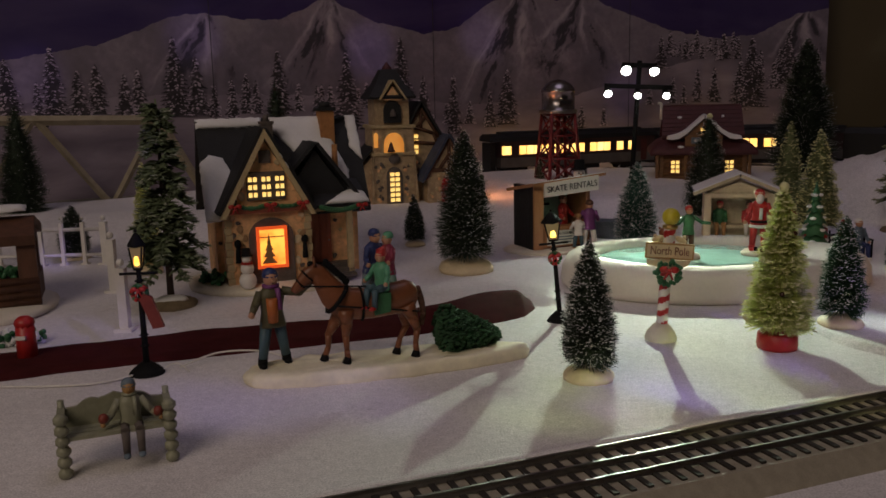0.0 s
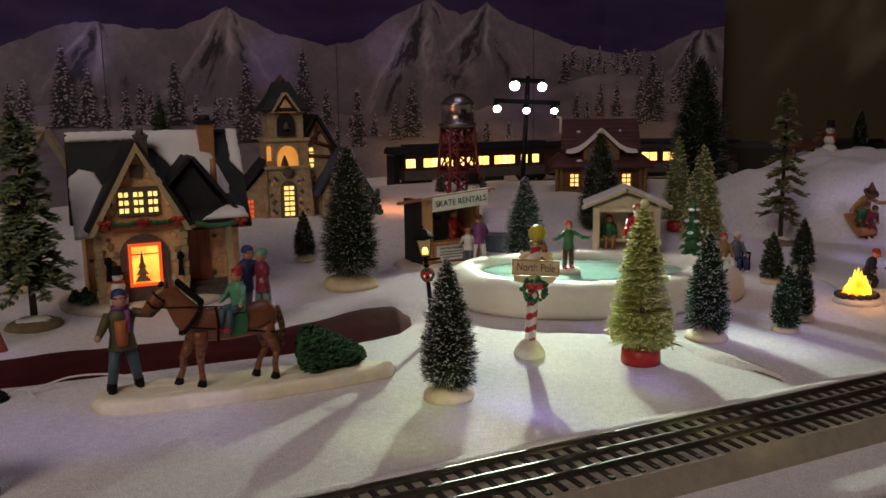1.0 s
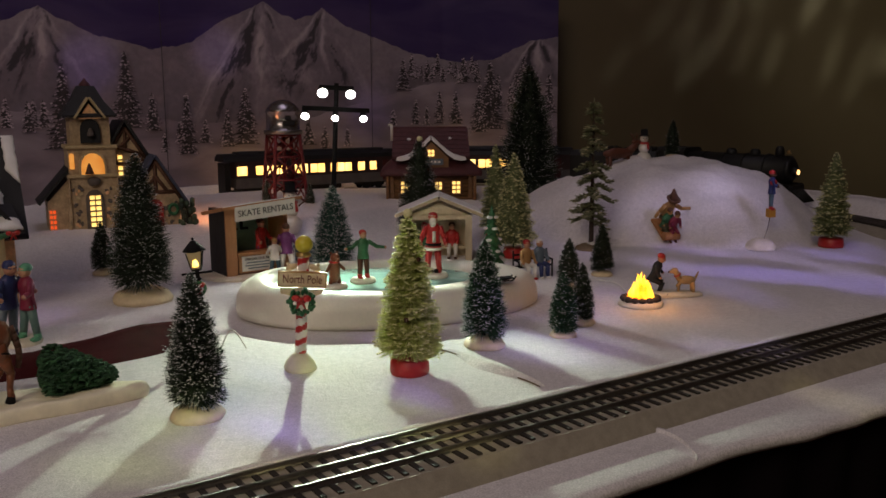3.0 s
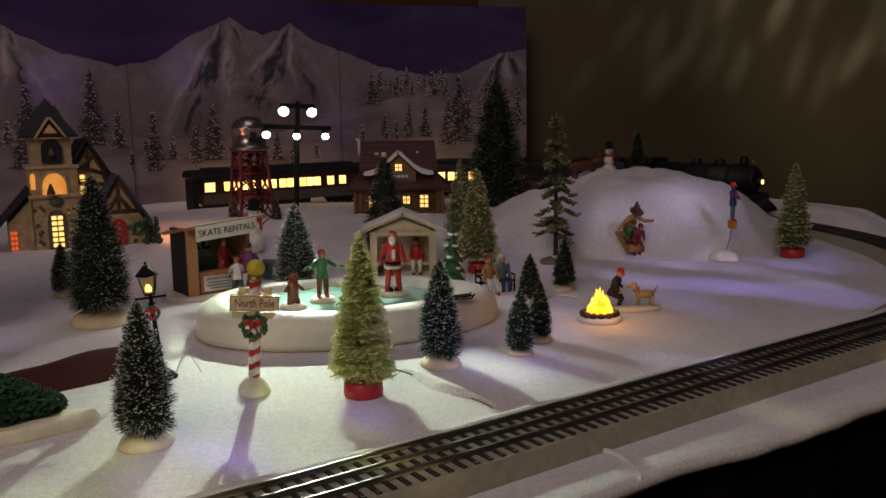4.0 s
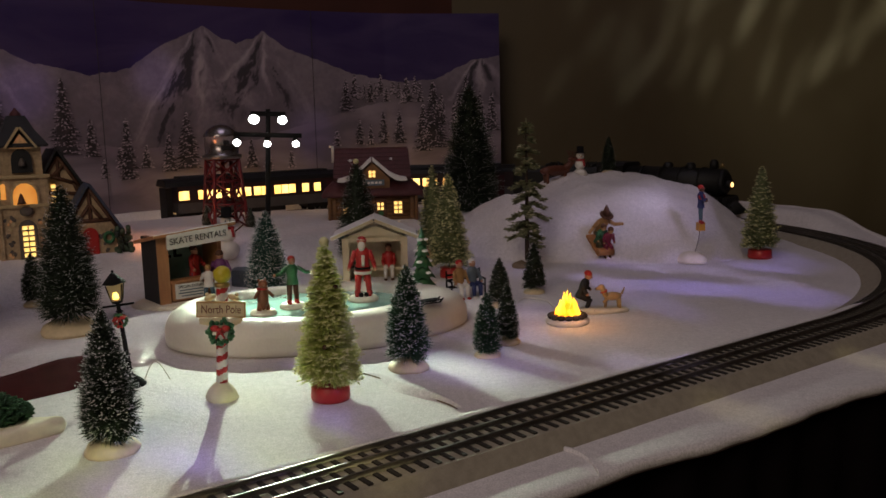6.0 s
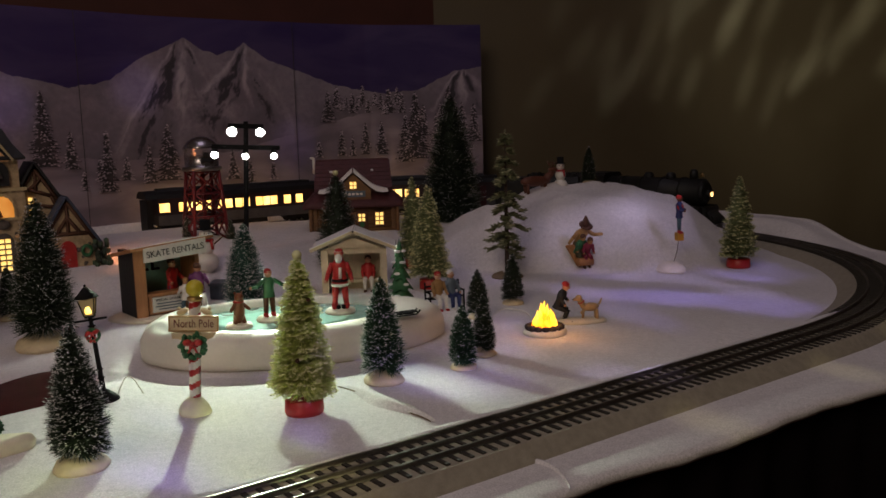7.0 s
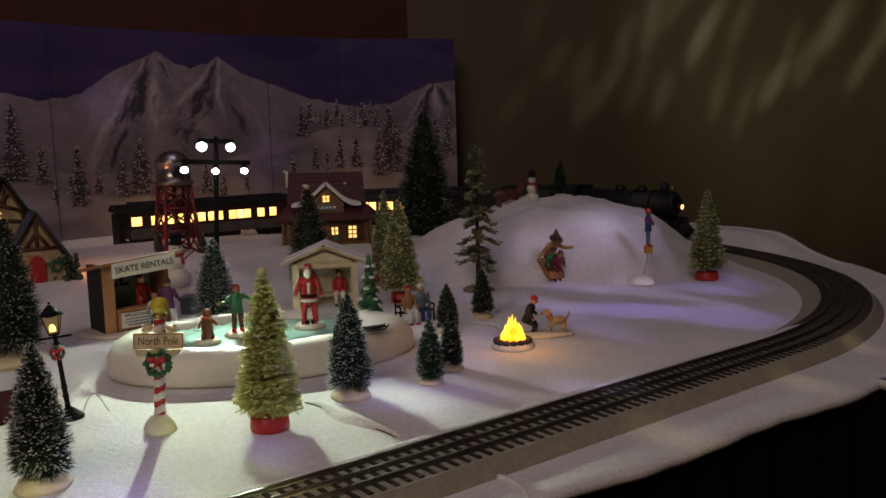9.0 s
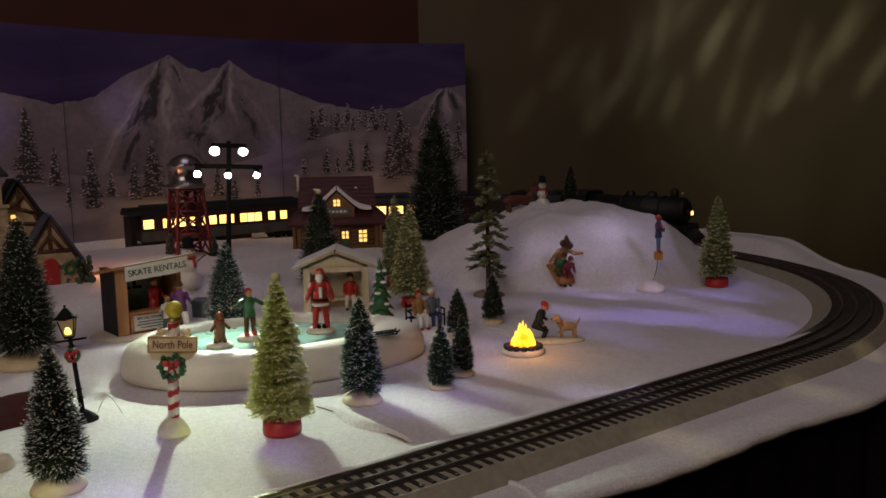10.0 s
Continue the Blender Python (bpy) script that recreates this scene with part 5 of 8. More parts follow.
    bm = bmesh.new()
    for k in range(40):
        ball(bm, (0.140 + rng.uniform(-0.012, 0.012), -0.024 + rng.uniform(-0.010, 0.010), rng.uniform(0, 0.045) * 0.9), 0.005, 0, 5, 3)
    part("shrub", bm, NEEDLE, t, "dark clipped shrub")


church()


def log_house():
    t = thing("log_house", pose(0.500, 1.540, 0.036, 0, 0, -8), "two-storey log house with maroon snow-capped roof and lit windows", "house")
    for k in range(7):
        z = 0.004 + k * 0.0075
        for a, b in (((-0.078, 0.0), (0.078, 0.0)), ((-0.078, 0.084), (0.078, 0.084)), ((-0.072, -0.008), (-0.072, 0.092)), ((0.072, -0.008), (0.072, 0.092))):
            bm = bmesh.new()
            up = z if a[1] == b[1] else z + 0.0036
            tube(bm, (*a, up), (*b, up), 0.0042, None, 8)
            part("log", bm, LOG, t)
    bm = bmesh.new()
    box(bm, -0.071, 0.071, 0.002, 0.082, 0.0, 0.056)
    box(bm, -0.060, 0.060, 0.014, 0.070, 0.056, 0.088)
    part("wall", bm, TIMBER, t)
    bm = bmesh.new()
    last = None
    for grow, z in ((0.008, 0.049), (0.019, 0.046), (0.0205, 0.050), (0.018, 0.056), (0.011, 0.063), (0.002, 0.0705), (-0.012, 0.076), (-0.020, 0.077)):
        ring = []
        for ex, ey in ((-1, -1), (-0.9, -1), (0.9, -1), (1, -1), (1, -0.85), (1, 0.85), (1, 1), (0.9, 1), (-0.9, 1), (-1, 1), (-1, 0.85), (-1, -0.85)):
            dip = 0.0015 if abs(ex) == 1 and abs(ey) == 1 else 0.0
            ring.append(bm.verts.new((ex * (0.074 + grow - dip), 0.042 + ey * (0.043 + grow - dip), z - dip)))
        if last:
            for k in range(12):
                bm.faces.new((last[k], last[(k + 1) % 12], ring[(k + 1) % 12], ring[k])).smooth = True
        last = ring
    bm.faces.new(last)
    part("lower_roof", bm, MAROON_ROOF, t, "flared maroon lower roof")
    bm = bmesh.new()
    slab(bm, [(-0.072, 0.002, 0.076), (0.072, 0.002, 0.076), (0.068, 0.042, 0.134), (-0.068, 0.042, 0.134)], 0.004)
    slab(bm, [(0.072, 0.082, 0.076), (-0.072, 0.082, 0.076), (-0.068, 0.042, 0.134), (0.068, 0.042, 0.134)], 0.004)
    part("upper_roof", bm, MAROON_ROOF, t, "steep maroon shingle roof")
    for k in range(7):
        bm = bmesh.new()
        z = 0.080 + k * 0.0074
        y = 0.002 + (z - 0.076) * 0.69
        slab(bm, [(-0.072 + k * 0.0004, y - 0.0042, z), (0.072 - k * 0.0004, y - 0.0042, z), (0.072 - k * 0.0004, y + 0.0006, z + 0.0066), (-0.072 + k * 0.0004, y + 0.0006, z + 0.0066)], 0.0012)
        part("shingle_course", bm, MAROON_ROOF, t)
    bm = bmesh.new()
    prism(bm, [(-0.032, 0.058), (0.032, 0.058), (0.032, 0.078), (0.0, 0.108), (-0.032, 0.078)], -0.014, 0.030)
    part("dormer", bm, LOG, t)
    for s in (-1, 1):
        bm = bmesh.new()
        slab(bm, [(s * 0.044, -0.020, 0.073), (0, -0.020, 0.113), (0, 0.035, 0.113), (s * 0.044, 0.035, 0.073)][::s], 0.004)
        part("dormer_roof", bm, MAROON_ROOF, t)
        bm = bmesh.new()
        drift = [(0.001, 0.1185), (0.008, 0.1125), (0.018, 0.1030), (0.030, 0.0925), (0.042, 0.0850), (0.054, 0.0815), (0.0625, 0.0800), (0.0640, 0.0745), (0.054, 0.0735), (0.043, 0.0755), (0.029, 0.0850), (0.015, 0.0985), (0.001, 0.1110)]
        prism(bm, [(s * x, z) for x, z in drift][::-s], -0.0235, 0.004)
        part("roof_snow", bm, WHITE_SNOW, t, "white snow drifted down the gable")
    for x, y, z, w in ((-0.040, 0.0225, 0.1110, 0.0045), (0.036, 0.0235, 0.1125, 0.0028), (-0.040, -0.0195, 0.0605, 0.0060)):
        bm = bmesh.new()
        ball(bm, (x, y, z), (w, 0.0026, 0.0026), 0, 8, 5)
        part("snow_dab", bm, WHITE_SNOW, t)
    bm = bmesh.new()
    box(bm, -0.022, 0.022, -0.0185, -0.0145, 0.066, 0.077)
    sign = part("sign_board", bm, GREYBLUE, t, "small grey sign board with unreadable lettering")
    for k in range(5):
        bm = bmesh.new()
        box(bm, -0.017 + k * 0.0072, -0.012 + k * 0.0072, -0.0192, -0.0184, 0.0695, 0.0735)
        part("lettering_bar", bm, WHITE, sign)
    pane_grid(t, -0.0035, 0.084, 2, 2, 0.0052, 0.0052, 0.0068, 0.0066, -0.0148)
    for x, n in ((-0.048, 2), (0.046, 2)):
        bm = bmesh.new()
        box(bm, x - 0.011, x + 0.011, -0.007, -0.0035, 0.010, 0.038)
        w = part("window", bm, TIMBER, t)
        pane_grid(w, x - 0.004, 0.016, 2, 3, 0.0062, 0.0058, 0.0082, 0.0080, -0.0074)
    bm = bmesh.new()
    box(bm, 0.003, 0.025, -0.007, -0.0035, 0.0, 0.042)
    d = part("door", bm, TIMBER, t, "dark plank door with lit panes")
    pane_grid(d, 0.010, 0.023, 2, 2, 0.0048, 0.0058, 0.0070, 0.0076, -0.0074)
    bm = bmesh.new()
    tube(bm, (0, 0, 0), (0, -0.001, 0), 0.005, None, 12)
    w = part("wreath", bm, GREEN, t, "small green door wreath")
    w.matrix_basis = pose(0.014, -0.0076, 0.0135)
    for x in (-0.080, -0.030, 0.080):
        bm = bmesh.new()
        tube(bm, (x, -0.014, 0.0), (x, -0.014, 0.052), 0.003, None, 7)
        part("porch_post", bm, LOG, t)
    bm = bmesh.new()
    tube(bm, (-0.0725, 0.036, 0.108), (-0.0725, 0.036, 0.138), 0.0024, None, 8)
    tube(bm, (-0.0725, 0.036, 0.137), (-0.0790, 0.036, 0.138), 0.0022, None, 8)
    part("stovepipe", bm, WHITE, t, "bent white stovepipe")


log_house()


def water_tower():
    t = thing("water_tower", pose(0.2345, 1.478, 0.038, 0, 0, 20), "red lattice water tower with a galvanised tank", "water tower")
    legs = [(sx, sy) for sx in (-1, 1) for sy in (-1, 1)]

    def at(sx, sy, z):
        w = 0.030 - 0.009 * z / 0.126
        return Vector((sx * w, sy * w, z))

    for sx, sy in legs:
        bm = bmesh.new()
        tube(bm, at(sx, sy, 0), at(sx, sy, 0.128), 0.0035, 0.003, 6)
        part("leg", bm, TOWER_RED, t)
        bm = bmesh.new()
        box(bm, sx * 0.030 - 0.007, sx * 0.030 + 0.007, sy * 0.030 - 0.007, sy * 0.030 + 0.007, -0.006, 0.006)
        part("footing", bm, SLATE, t)
    for z0, z1 in ((0.006, 0.047), (0.047, 0.086), (0.086, 0.122)):
        for (ax, ay), (bx, by) in (((-1, -1), (1, -1)), ((1, -1), (1, 1)), ((1, 1), (-1, 1)), ((-1, 1), (-1, -1))):
            for p, q in ((at(ax, ay, z0), at(bx, by, z1)), (at(bx, by, z0), at(ax, ay, z1)), (at(ax, ay, z1), at(bx, by, z1))):
                bm = bmesh.new()
                tube(bm, p, q, 0.0018, None, 5)
                part("brace", bm, TOWER_RED, t)
    bm = bmesh.new()
    lathe(bm, [(0.024, 0.124), (0.031, 0.127), (0.031, 0.130), (0.0285, 0.131), (0.0285, 0.160), (0.030, 0.161), (0.029, 0.165), (0.022, 0.174), (0.012, 0.180), (0.003, 0.182)], 28)
    tank = part("tank", bm, STEEL, t, "round galvanised tank with a domed lid")
    bm = bmesh.new()
    lathe(bm, [(0.0325, 0.124), (0.0335, 0.128), (0.0325, 0.131)], 28)
    part("band", bm, RAIL, tank)
    bm = bmesh.new()
    box(bm, -0.010, 0.010, -0.0298, -0.0275, 0.140, 0.146)
    box(bm, -0.006, 0.004, -0.0298, -0.0275, 0.148, 0.154)
    part("emblem", bm, SLATE, tank, "dark painted emblem")
    bm = bmesh.new()
    tube(bm, (0, 0, 0), (0, 0, 0.126), 0.004, None, 8)
    part("pipe", bm, TOWER_RED, t)


water_tower()


def skate_hut():
    t = thing("skate_hut", pose(0.168, 1.019, 0.0, 0, 0, AXIS + 2) @ Matrix.Scale(1.02, 4), "brown wooden skate rental hut with open counter and white sign", "hut")
    bm = bmesh.new()
    lathe(bm, [(0.060, 0), (0.061, 0.003), (0.054, 0.006), (0.01, 0.0065)], 26, at=(0.036, 0.024, 0), wobble=0.1, seed=9, sy=0.75)
    part("snow_base", bm, PLASTER, t)
    for name, b, m in (("side_wall", (-0.002, 0.004, 0.0, 0.050, 0.004, 0.084), TIMBER), ("side_wall", (0.072, 0.077, 0.0, 0.050, 0.004, 0.084), PLANK), ("back_wall", (0.004, 0.072, 0.046, 0.050, 0.004, 0.080), HUT_GREEN),
                       ("counter_front", (0.012, 0.072, 0.000, 0.004, 0.006, 0.030), PLANK), ("counter", (0.010, 0.074, -0.004, 0.012, 0.030, 0.033), PLANK), ("corner_post", (-0.003, 0.010, -0.002, 0.008, 0.004, 0.086), PLANK), ("floor_board", (0.0, 0.075, 0.0, 0.05, 0.005, 0.008), TIMBER)):
        bm = bmesh.new()
        box(bm, *b)
        part(name, bm, m, t)
    for k in range(6):
        bm = bmesh.new()
        y = 0.001 + k * 0.0083
        box(bm, -0.0035, -0.002, y, y + 0.0077, 0.004, 0.084)
        part("plank", bm, SLATE, t)
    bm = bmesh.new()
    slab(bm, [(-0.010, -0.012, 0.090), (0.092, -0.012, 0.098), (0.092, 0.058, 0.084), (-0.010, 0.058, 0.078)], 0.004)
    part("roof", bm, PLANK, t, "sloping orange-brown plank roof")
    bm = bmesh.new()
    slab(bm, [(-0.010, -0.013, 0.0905), (0.092, -0.013, 0.0985), (0.092, -0.002, 0.0970), (-0.010, -0.002, 0.089)], 0.001)
    part("roof_snow", bm, WHITE_SNOW, t)
    bm = bmesh.new()
    slab(bm, [(0.005, -0.014, 0.072), (0.081, -0.014, 0.077), (0.081, -0.014, 0.095), (0.005, -0.014, 0.089)], 0.003)
    sign = part("sign", bm, WHITE, t, "white sign reading SKATE RENTALS")
    write("SKATE RENTALS", 0.0106, sign, Matrix.Translation((0.043, -0.0148, 0.0832)) @ Matrix.Rotation(radians(90), 4, "X") @ Matrix.Rotation(radians(3.8), 4, "Z"), SLATE, 0.070)
    bm = bmesh.new()
    slab(bm, [(0.016, -0.002, 0.010), (0.056, -0.002, 0.010), (0.056, -0.002, 0.028), (0.016, -0.002, 0.028)], 0.002)
    board = part("notice", bm, WHITE, t, "white notice board reading SPECIAL DOUBLE")
    write("SPECIAL DOUBLE", 0.0045, board, Matrix.Translation((0.036, -0.0028, 0.0245)) @ Matrix.Rotation(radians(90), 4, "X"), SLATE, 0.034)
    for k, (a, b) in enumerate(((0.021, 0.050), (0.019, 0.053), (0.023, 0.049))):
        bm = bmesh.new()
        box(bm, a, b, -0.0028, -0.0018, 0.0195 - k * 0.0034, 0.0208 - k * 0.0034)
        part("lettering_bar", bm, GREYBLUE, board)
    for x in (0.020, 0.034):
        bm = bmesh.new()
        box(bm, x, x + 0.010, 0.043, 0.0462, 0.054, 0.057)
        box(bm, x, x + 0.003, 0.043, 0.0462, 0.057, 0.065)
        part("hanging_skate", bm, BLACK, t, "black skate hung on the back wall")


def write(text, size, parent, m, material, width=None):
    """Lettering as a thin mesh."""
    cu = bpy.data.curves.new("lettering", "FONT")
    cu.body, cu.size, cu.align_x, cu.align_y, cu.extrude = text, size, "CENTER", "CENTER", 0.0002
    tmp = bpy.data.objects.new("lettering", cu)
    me = bpy.data.meshes.new_from_object(tmp)
    bpy.data.objects.remove(tmp)
    me.materials.clear()
    me.materials.append(material)
    ob = new("lettering", me)
    xs = [v.co.x for v in me.vertices]
    k = width / (max(xs) - min(xs)) if width else 1
    ob.parent = parent
    ob.matrix_basis = m @ Matrix.Diagonal((k, 1, 1, 1))
    return ob


skate_hut()


SHELTER_AT = pose(0.3965, 1.1020, 0.0, 0, 0, -10)


def shelter():
    t = thing("warming_shelter", SHELTER_AT, "open pale wooden shelter with snow-streaked gable roof", "shelter")
    for name, b in (("side_wall", (0, 0.005, 0, 0.050, 0, 0.064)), ("side_wall", (0.080, 0.085, 0, 0.050, 0, 0.064)), ("back_wall", (0.005, 0.080, 0.046, 0.050, 0, 0.066)), ("lintel", (0.005, 0.080, 0.0, 0.004, 0.058, 0.066)), ("bench", (0.008, 0.077, 0.026, 0.044, 0.014, 0.018))):
        bm = bmesh.new()
        box(bm, *b)
        part(name, bm, PALE_WOOD, t)
    for x in (0.0, 0.079):
        bm = bmesh.new()
        box(bm, x - 0.0015, x + 0.0075, -0.003, 0.004, 0, 0.064)
        part("post", bm, PALE_WOOD, t)
    for y in (0.0, 0.046):
        bm = bmesh.new()
        prism(bm, [(0.0, 0.064), (0.085, 0.064), (0.0425, 0.080)], y, y + 0.004)
        part("gable", bm, PALE_WOOD, t)
    for s in (-1, 1):
        bm = bmesh.new()
        slab(bm, [(0.0425 + s * 0.056, -0.008, 0.0620), (0.0425, -0.008, 0.0850), (0.0425, 0.060, 0.0850), (0.0425 + s * 0.056, 0.060, 0.0620)][::s], 0.004)
        roof = part("roof", bm, SLATE_BLUE, t)
        for k in range(6):
            bm = bmesh.new()
            y, w = -0.006 + k * 0.0112, 0.0066 if s > 0 else 0.0112
            slab(bm, [(0.0425 + s * 0.0560, y, 0.0664), (0.0425, y, 0.0897), (0.0425, y + w, 0.0897), (0.0425 + s * 0.0560, y + w, 0.0664)][::s], 0.0012)
            part("snow_stripe", bm, WHITE_SNOW, roof)
        bm = bmesh.new()
        slab(bm, [(0.0425 + s * 0.0575, -0.0095, 0.0620), (0.0425, -0.0095, 0.0858), (0.0425, -0.0075, 0.0858), (0.0425 + s * 0.0575, -0.0075, 0.0620)][::s], 0.0045)
        part("fascia", bm, PALE_WOOD, t)
        bm = bmesh.new()
        slab(bm, [(0.0425 + s * 0.0580, -0.0105, 0.0664), (0.0425, -0.0105, 0.0904), (0.0425, -0.0060, 0.0904), (0.0425 + s * 0.0580, -0.0060, 0.0664)][::s], 0.0012)
        part("snow_edge", bm, WHITE_SNOW, t)


shelter()


def rink():
    t = thing("skating_rink", pose(0.338, 0.853, 0.0, 0, 0, 0), "white snowbank skating rink with teal ice", "skating rink")
    bm = bmesh.new()
    rings = []
    n = 72
    for f, z in ((1.0, 0.0), (1.012, 0.0022), (1.042, 0.0036), (1.046, 0.0085), (1.040, 0.019), (1.008, 0.0285), (0.94, 0.0335), (0.86, 0.0345), (0.0, 0.0)):
        ring = []
        for i in range(n):
            a = 2 * math.pi * i / n
            ax, ay = 0.152 + 0.006 * math.cos(3 * a), 0.104 + 0.004 * math.sin(2 * a + 0.5)
            if f > 0:
                p = Vector((ax * f * math.cos(a), ay * f * math.sin(a), z + (0.0022 if z < 0.005 and z > 0 else 0.0012) * noise.noise((2.2 * math.cos(a), 2.2 * math.sin(a), f * 3))))
            else:
                p = Vector((ICE_AT[0] + ICE_R[0] * 1.03 * math.cos(a), ICE_AT[1] + ICE_R[1] * 1.03 * math.sin(a) * (1 + 0.05 * math.sin(2 * a)), 0.0335))
            ring.append(bm.verts.new(p))
        rings.append(ring)
    low = [bm.verts.new((v.co.x * 0.985, v.co.y * 0.985, 0.026)) for v in rings[-1]]
    rings.append(low)
    for a, b in zip(rings, rings[1:]):
        for i in range(n):
            bm.faces.new((a[i], a[(i + 1) % n], b[(i + 1) % n], b[i])).smooth = True
    part("snowbank", bm, RINK_SNOW, t, "smooth white snowbank")
    bm = bmesh.new()
    lathe(bm, [(1.0, 0.020), (1.0, 0.0275), (0.6, 0.0278), (0.02, 0.0278)], 64, at=(ICE_AT[0], ICE_AT[1], 0), sx=ICE_R[0], sy=ICE_R[1])
    part("ice", bm, ICE, t, "glossy teal ice")


ICE_AT, ICE_R = (-0.006, 0.000), (0.108, 0.073)
rink()

# ---- lamps and signs ----


def flood_mast():
    t = thing("flood_light_mast", pose(0.294, 1.096, ground(0.301, 1.096), 0, 3, 0), "black flood light mast with five lit white lamps", "street lamp")
    bm = bmesh.new()
    lathe(bm, [(0.012, 0), (0.012, 0.003), (0.005, 0.006), (0.0035, 0.012)], 14)
    part("base", bm, BLACK, t)
    bm = bmesh.new()
    tube(bm, (0, 0, 0.004), (0, 0, 0.238), 0.0036, 0.003, 10)
    part("pole", bm, BLACK, t)
    for z, half in ((0.205, 0.043), (0.232, 0.022)):
        bm = bmesh.new()
        box(bm, -half, half, -0.003, 0.003, z - 0.003, z + 0.003)
        part("crossbar", bm, BLACK, t)
    for x, z, r in ((-0.0178, 0.226, 0.0066), (0.0178, 0.226, 0.0060), (-0.0392, 0.196, 0.0050), (-0.001, 0.195, 0.0046), (0.0352, 0.196, 0.0046)):
        m = Matrix.Translation((x, -0.006, z)) @ Matrix.Rotation(radians(-62), 4, "X")
        bm = bmesh.new()
        lathe(bm, [(r * 0.45, 0.012), (r * 0.8, 0.009), (r * 1.05, 0.001), (r * 1.10, -0.001), (r * 1.10, -0.003)][::-1], 14)
        head = part("lamp_head", bm, BLACK, t)
        head.matrix_basis = m
        bm = bmesh.new()
        ball(bm, (0, 0, -0.003), (r, r, r * 0.55), 0, 12, 8)
        part("bulb", bm, LAMP_GLOW, head, "bright white bulb")


flood_mast()


def lantern_post(x, y, h, label, turn=0, sack=False, lean=0, slim=1.0):
    t = thing("lantern_post", pose(x, y, ground(x, y), 0, lean, turn), label, "street lamp", "lantern posts")
    k = h / 0.11
    bm = bmesh.new()
    lathe(bm, [(0.0125 * k, 0), (0.0128 * k, 0.002), (0.010 * k, 0.005), (0.0075 * k, 0.007), (0.004 * k, 0.010)], 18)
    part("base", bm, BLACK, t)
    bm = bmesh.new()
    tube(bm, (0, 0, 0.005), (0, 0, 0.078 * k), 0.0024 * k, 0.0018 * k, 10)
    for z in (0.022, 0.030, 0.070):
        lathe(bm, [(0.002, z * k - 0.001), (0.0036 * k, z * k), (0.002, z * k + 0.001)], 10)
    part("pole", bm, BLACK, t)
    bm = bmesh.new()
    tube(bm, (-0.0135 * k, 0, 0.0755 * k), (0.0135 * k, 0, 0.0755 * k), 0.0011 * k, None, 6)
    part("crossbar", bm, BLACK, t)
    bm = bmesh.new()
    z0, z1, a, b = 0.080 * k, 0.095 * k, 0.0042 * k * slim, 0.0068 * k * slim
    for sx, sy in ((-1, -1), (1, -1), (1, 1), (-1, 1)):
        tube(bm, (sx * a, sy * a, z0), (sx * b, sy * b, z1), 0.0007 * k, None, 4)
    box(bm, -a, a, -a, a, z0 - 0.002, z0)
    lathe(bm, [(b * 1.45, z1), (b * 1.5, z1 + 0.001), (b * 0.7, z1 + 0.007 * k), (b * 0.25, z1 + 0.010 * k)], 4)
    ball(bm, (0, 0, z1 + 0.0115 * k), 0.0013 * k, 0, 6, 4)
    cage = part("lantern", bm, BLACK, t)
    bm = bmesh.new()
    lathe(bm, [(0.0010 * k, 0.0816 * k), (0.0028 * k, 0.0820 * k), (0.0031 * k, 0.0850 * k), (0.0026 * k, 0.0880 * k), (0.0008 * k, 0.0892 * k)], 6, at=(0, -a * 1.02, 0), wobble=0.1, seed=3, sx=slim, sy=0.55)
    part("flame", bm, LANTERN_GLOW, cage, "yellow lantern flame")
    bm = bmesh.new()
    for s in (-1, 1):
        slab(bm, [(-a * 0.9, s * -a * 0.95, z0), (a * 0.9, s * -a * 0.95, z0), (b * 0.9, s * -b * 0.95, z1), (-b * 0.9, s * -b * 0.95, z1)], 0.0003)
    part("pane", bm, PANE_GLOW, cage, "milky lit lantern glass")
    bm = bmesh.new()
    rng = random.Random(4)
    for q in range(60):
        an = rng.uniform(0, 2 * math.pi)
        ball(bm, (0.0052 * k * math.cos(an), -0.003 + rng.uniform(-0.0015, 0.0015), 0.062 * k + 0.0052 * k * math.sin(an)), 0.0018 * k, rng.choice((0, 0, 1)), 5, 3)
    part("wreath", bm, [GREEN, RED], t, "green wreath with red berries")
    bm = bmesh.new()
    bow(bm, 0, -0.006, 0.064 * k, 0.0048 * k)
    part("bow", bm, RED, t, "red ribbon bow")
    if sack:
        bm = bmesh.new()
        prism(bm, [(-0.004, 0.0), (0.004, -0.002), (0.0055, 0.022), (0.0015, 0.027), (-0.003, 0.024)], -0.002, 0.002, m=Matrix.Translation((0.012, -0.004, 0.038)) @ Matrix.Rotation(radians(-22), 4, "Y"))
        part("toboggan", bm, DULL_RED, t, "small red-brown toboggan hung on the post")
    bm = bmesh.new()
    for q in range(14):
        a0, a1 = q / 14, (q + 1) / 14
        f = lambda s: (0.010 + 0.022 * s, 0.006 * math.sin(s * 4), 0.002 + (0.004 if sack else 0.015) * math.sin(s * math.pi))
        tube(bm, f(a0), f(a1), 0.0006, None, 5, caps=False)
    part("cord", bm, WHITE, t, "thin white lamp cord")
    return t


DULL_RED = mat("dull_red_wood", (0.20, 0.035, 0.022), 0.5, 0.25, 80, 0.2, 400)
PANE_GLOW = glow("lantern_glass", (0.62, 0.44, 0.20), 0.10)
lantern_post(0.171, 0.702, 0.104, "leaning black lantern post with lit flame, wreath and red bow", lean=-5)
lantern_post(-0.1500, 0.5620, 0.113, "black lantern post with wreath, red bow and hung toboggan", 8, True, slim=0.66)


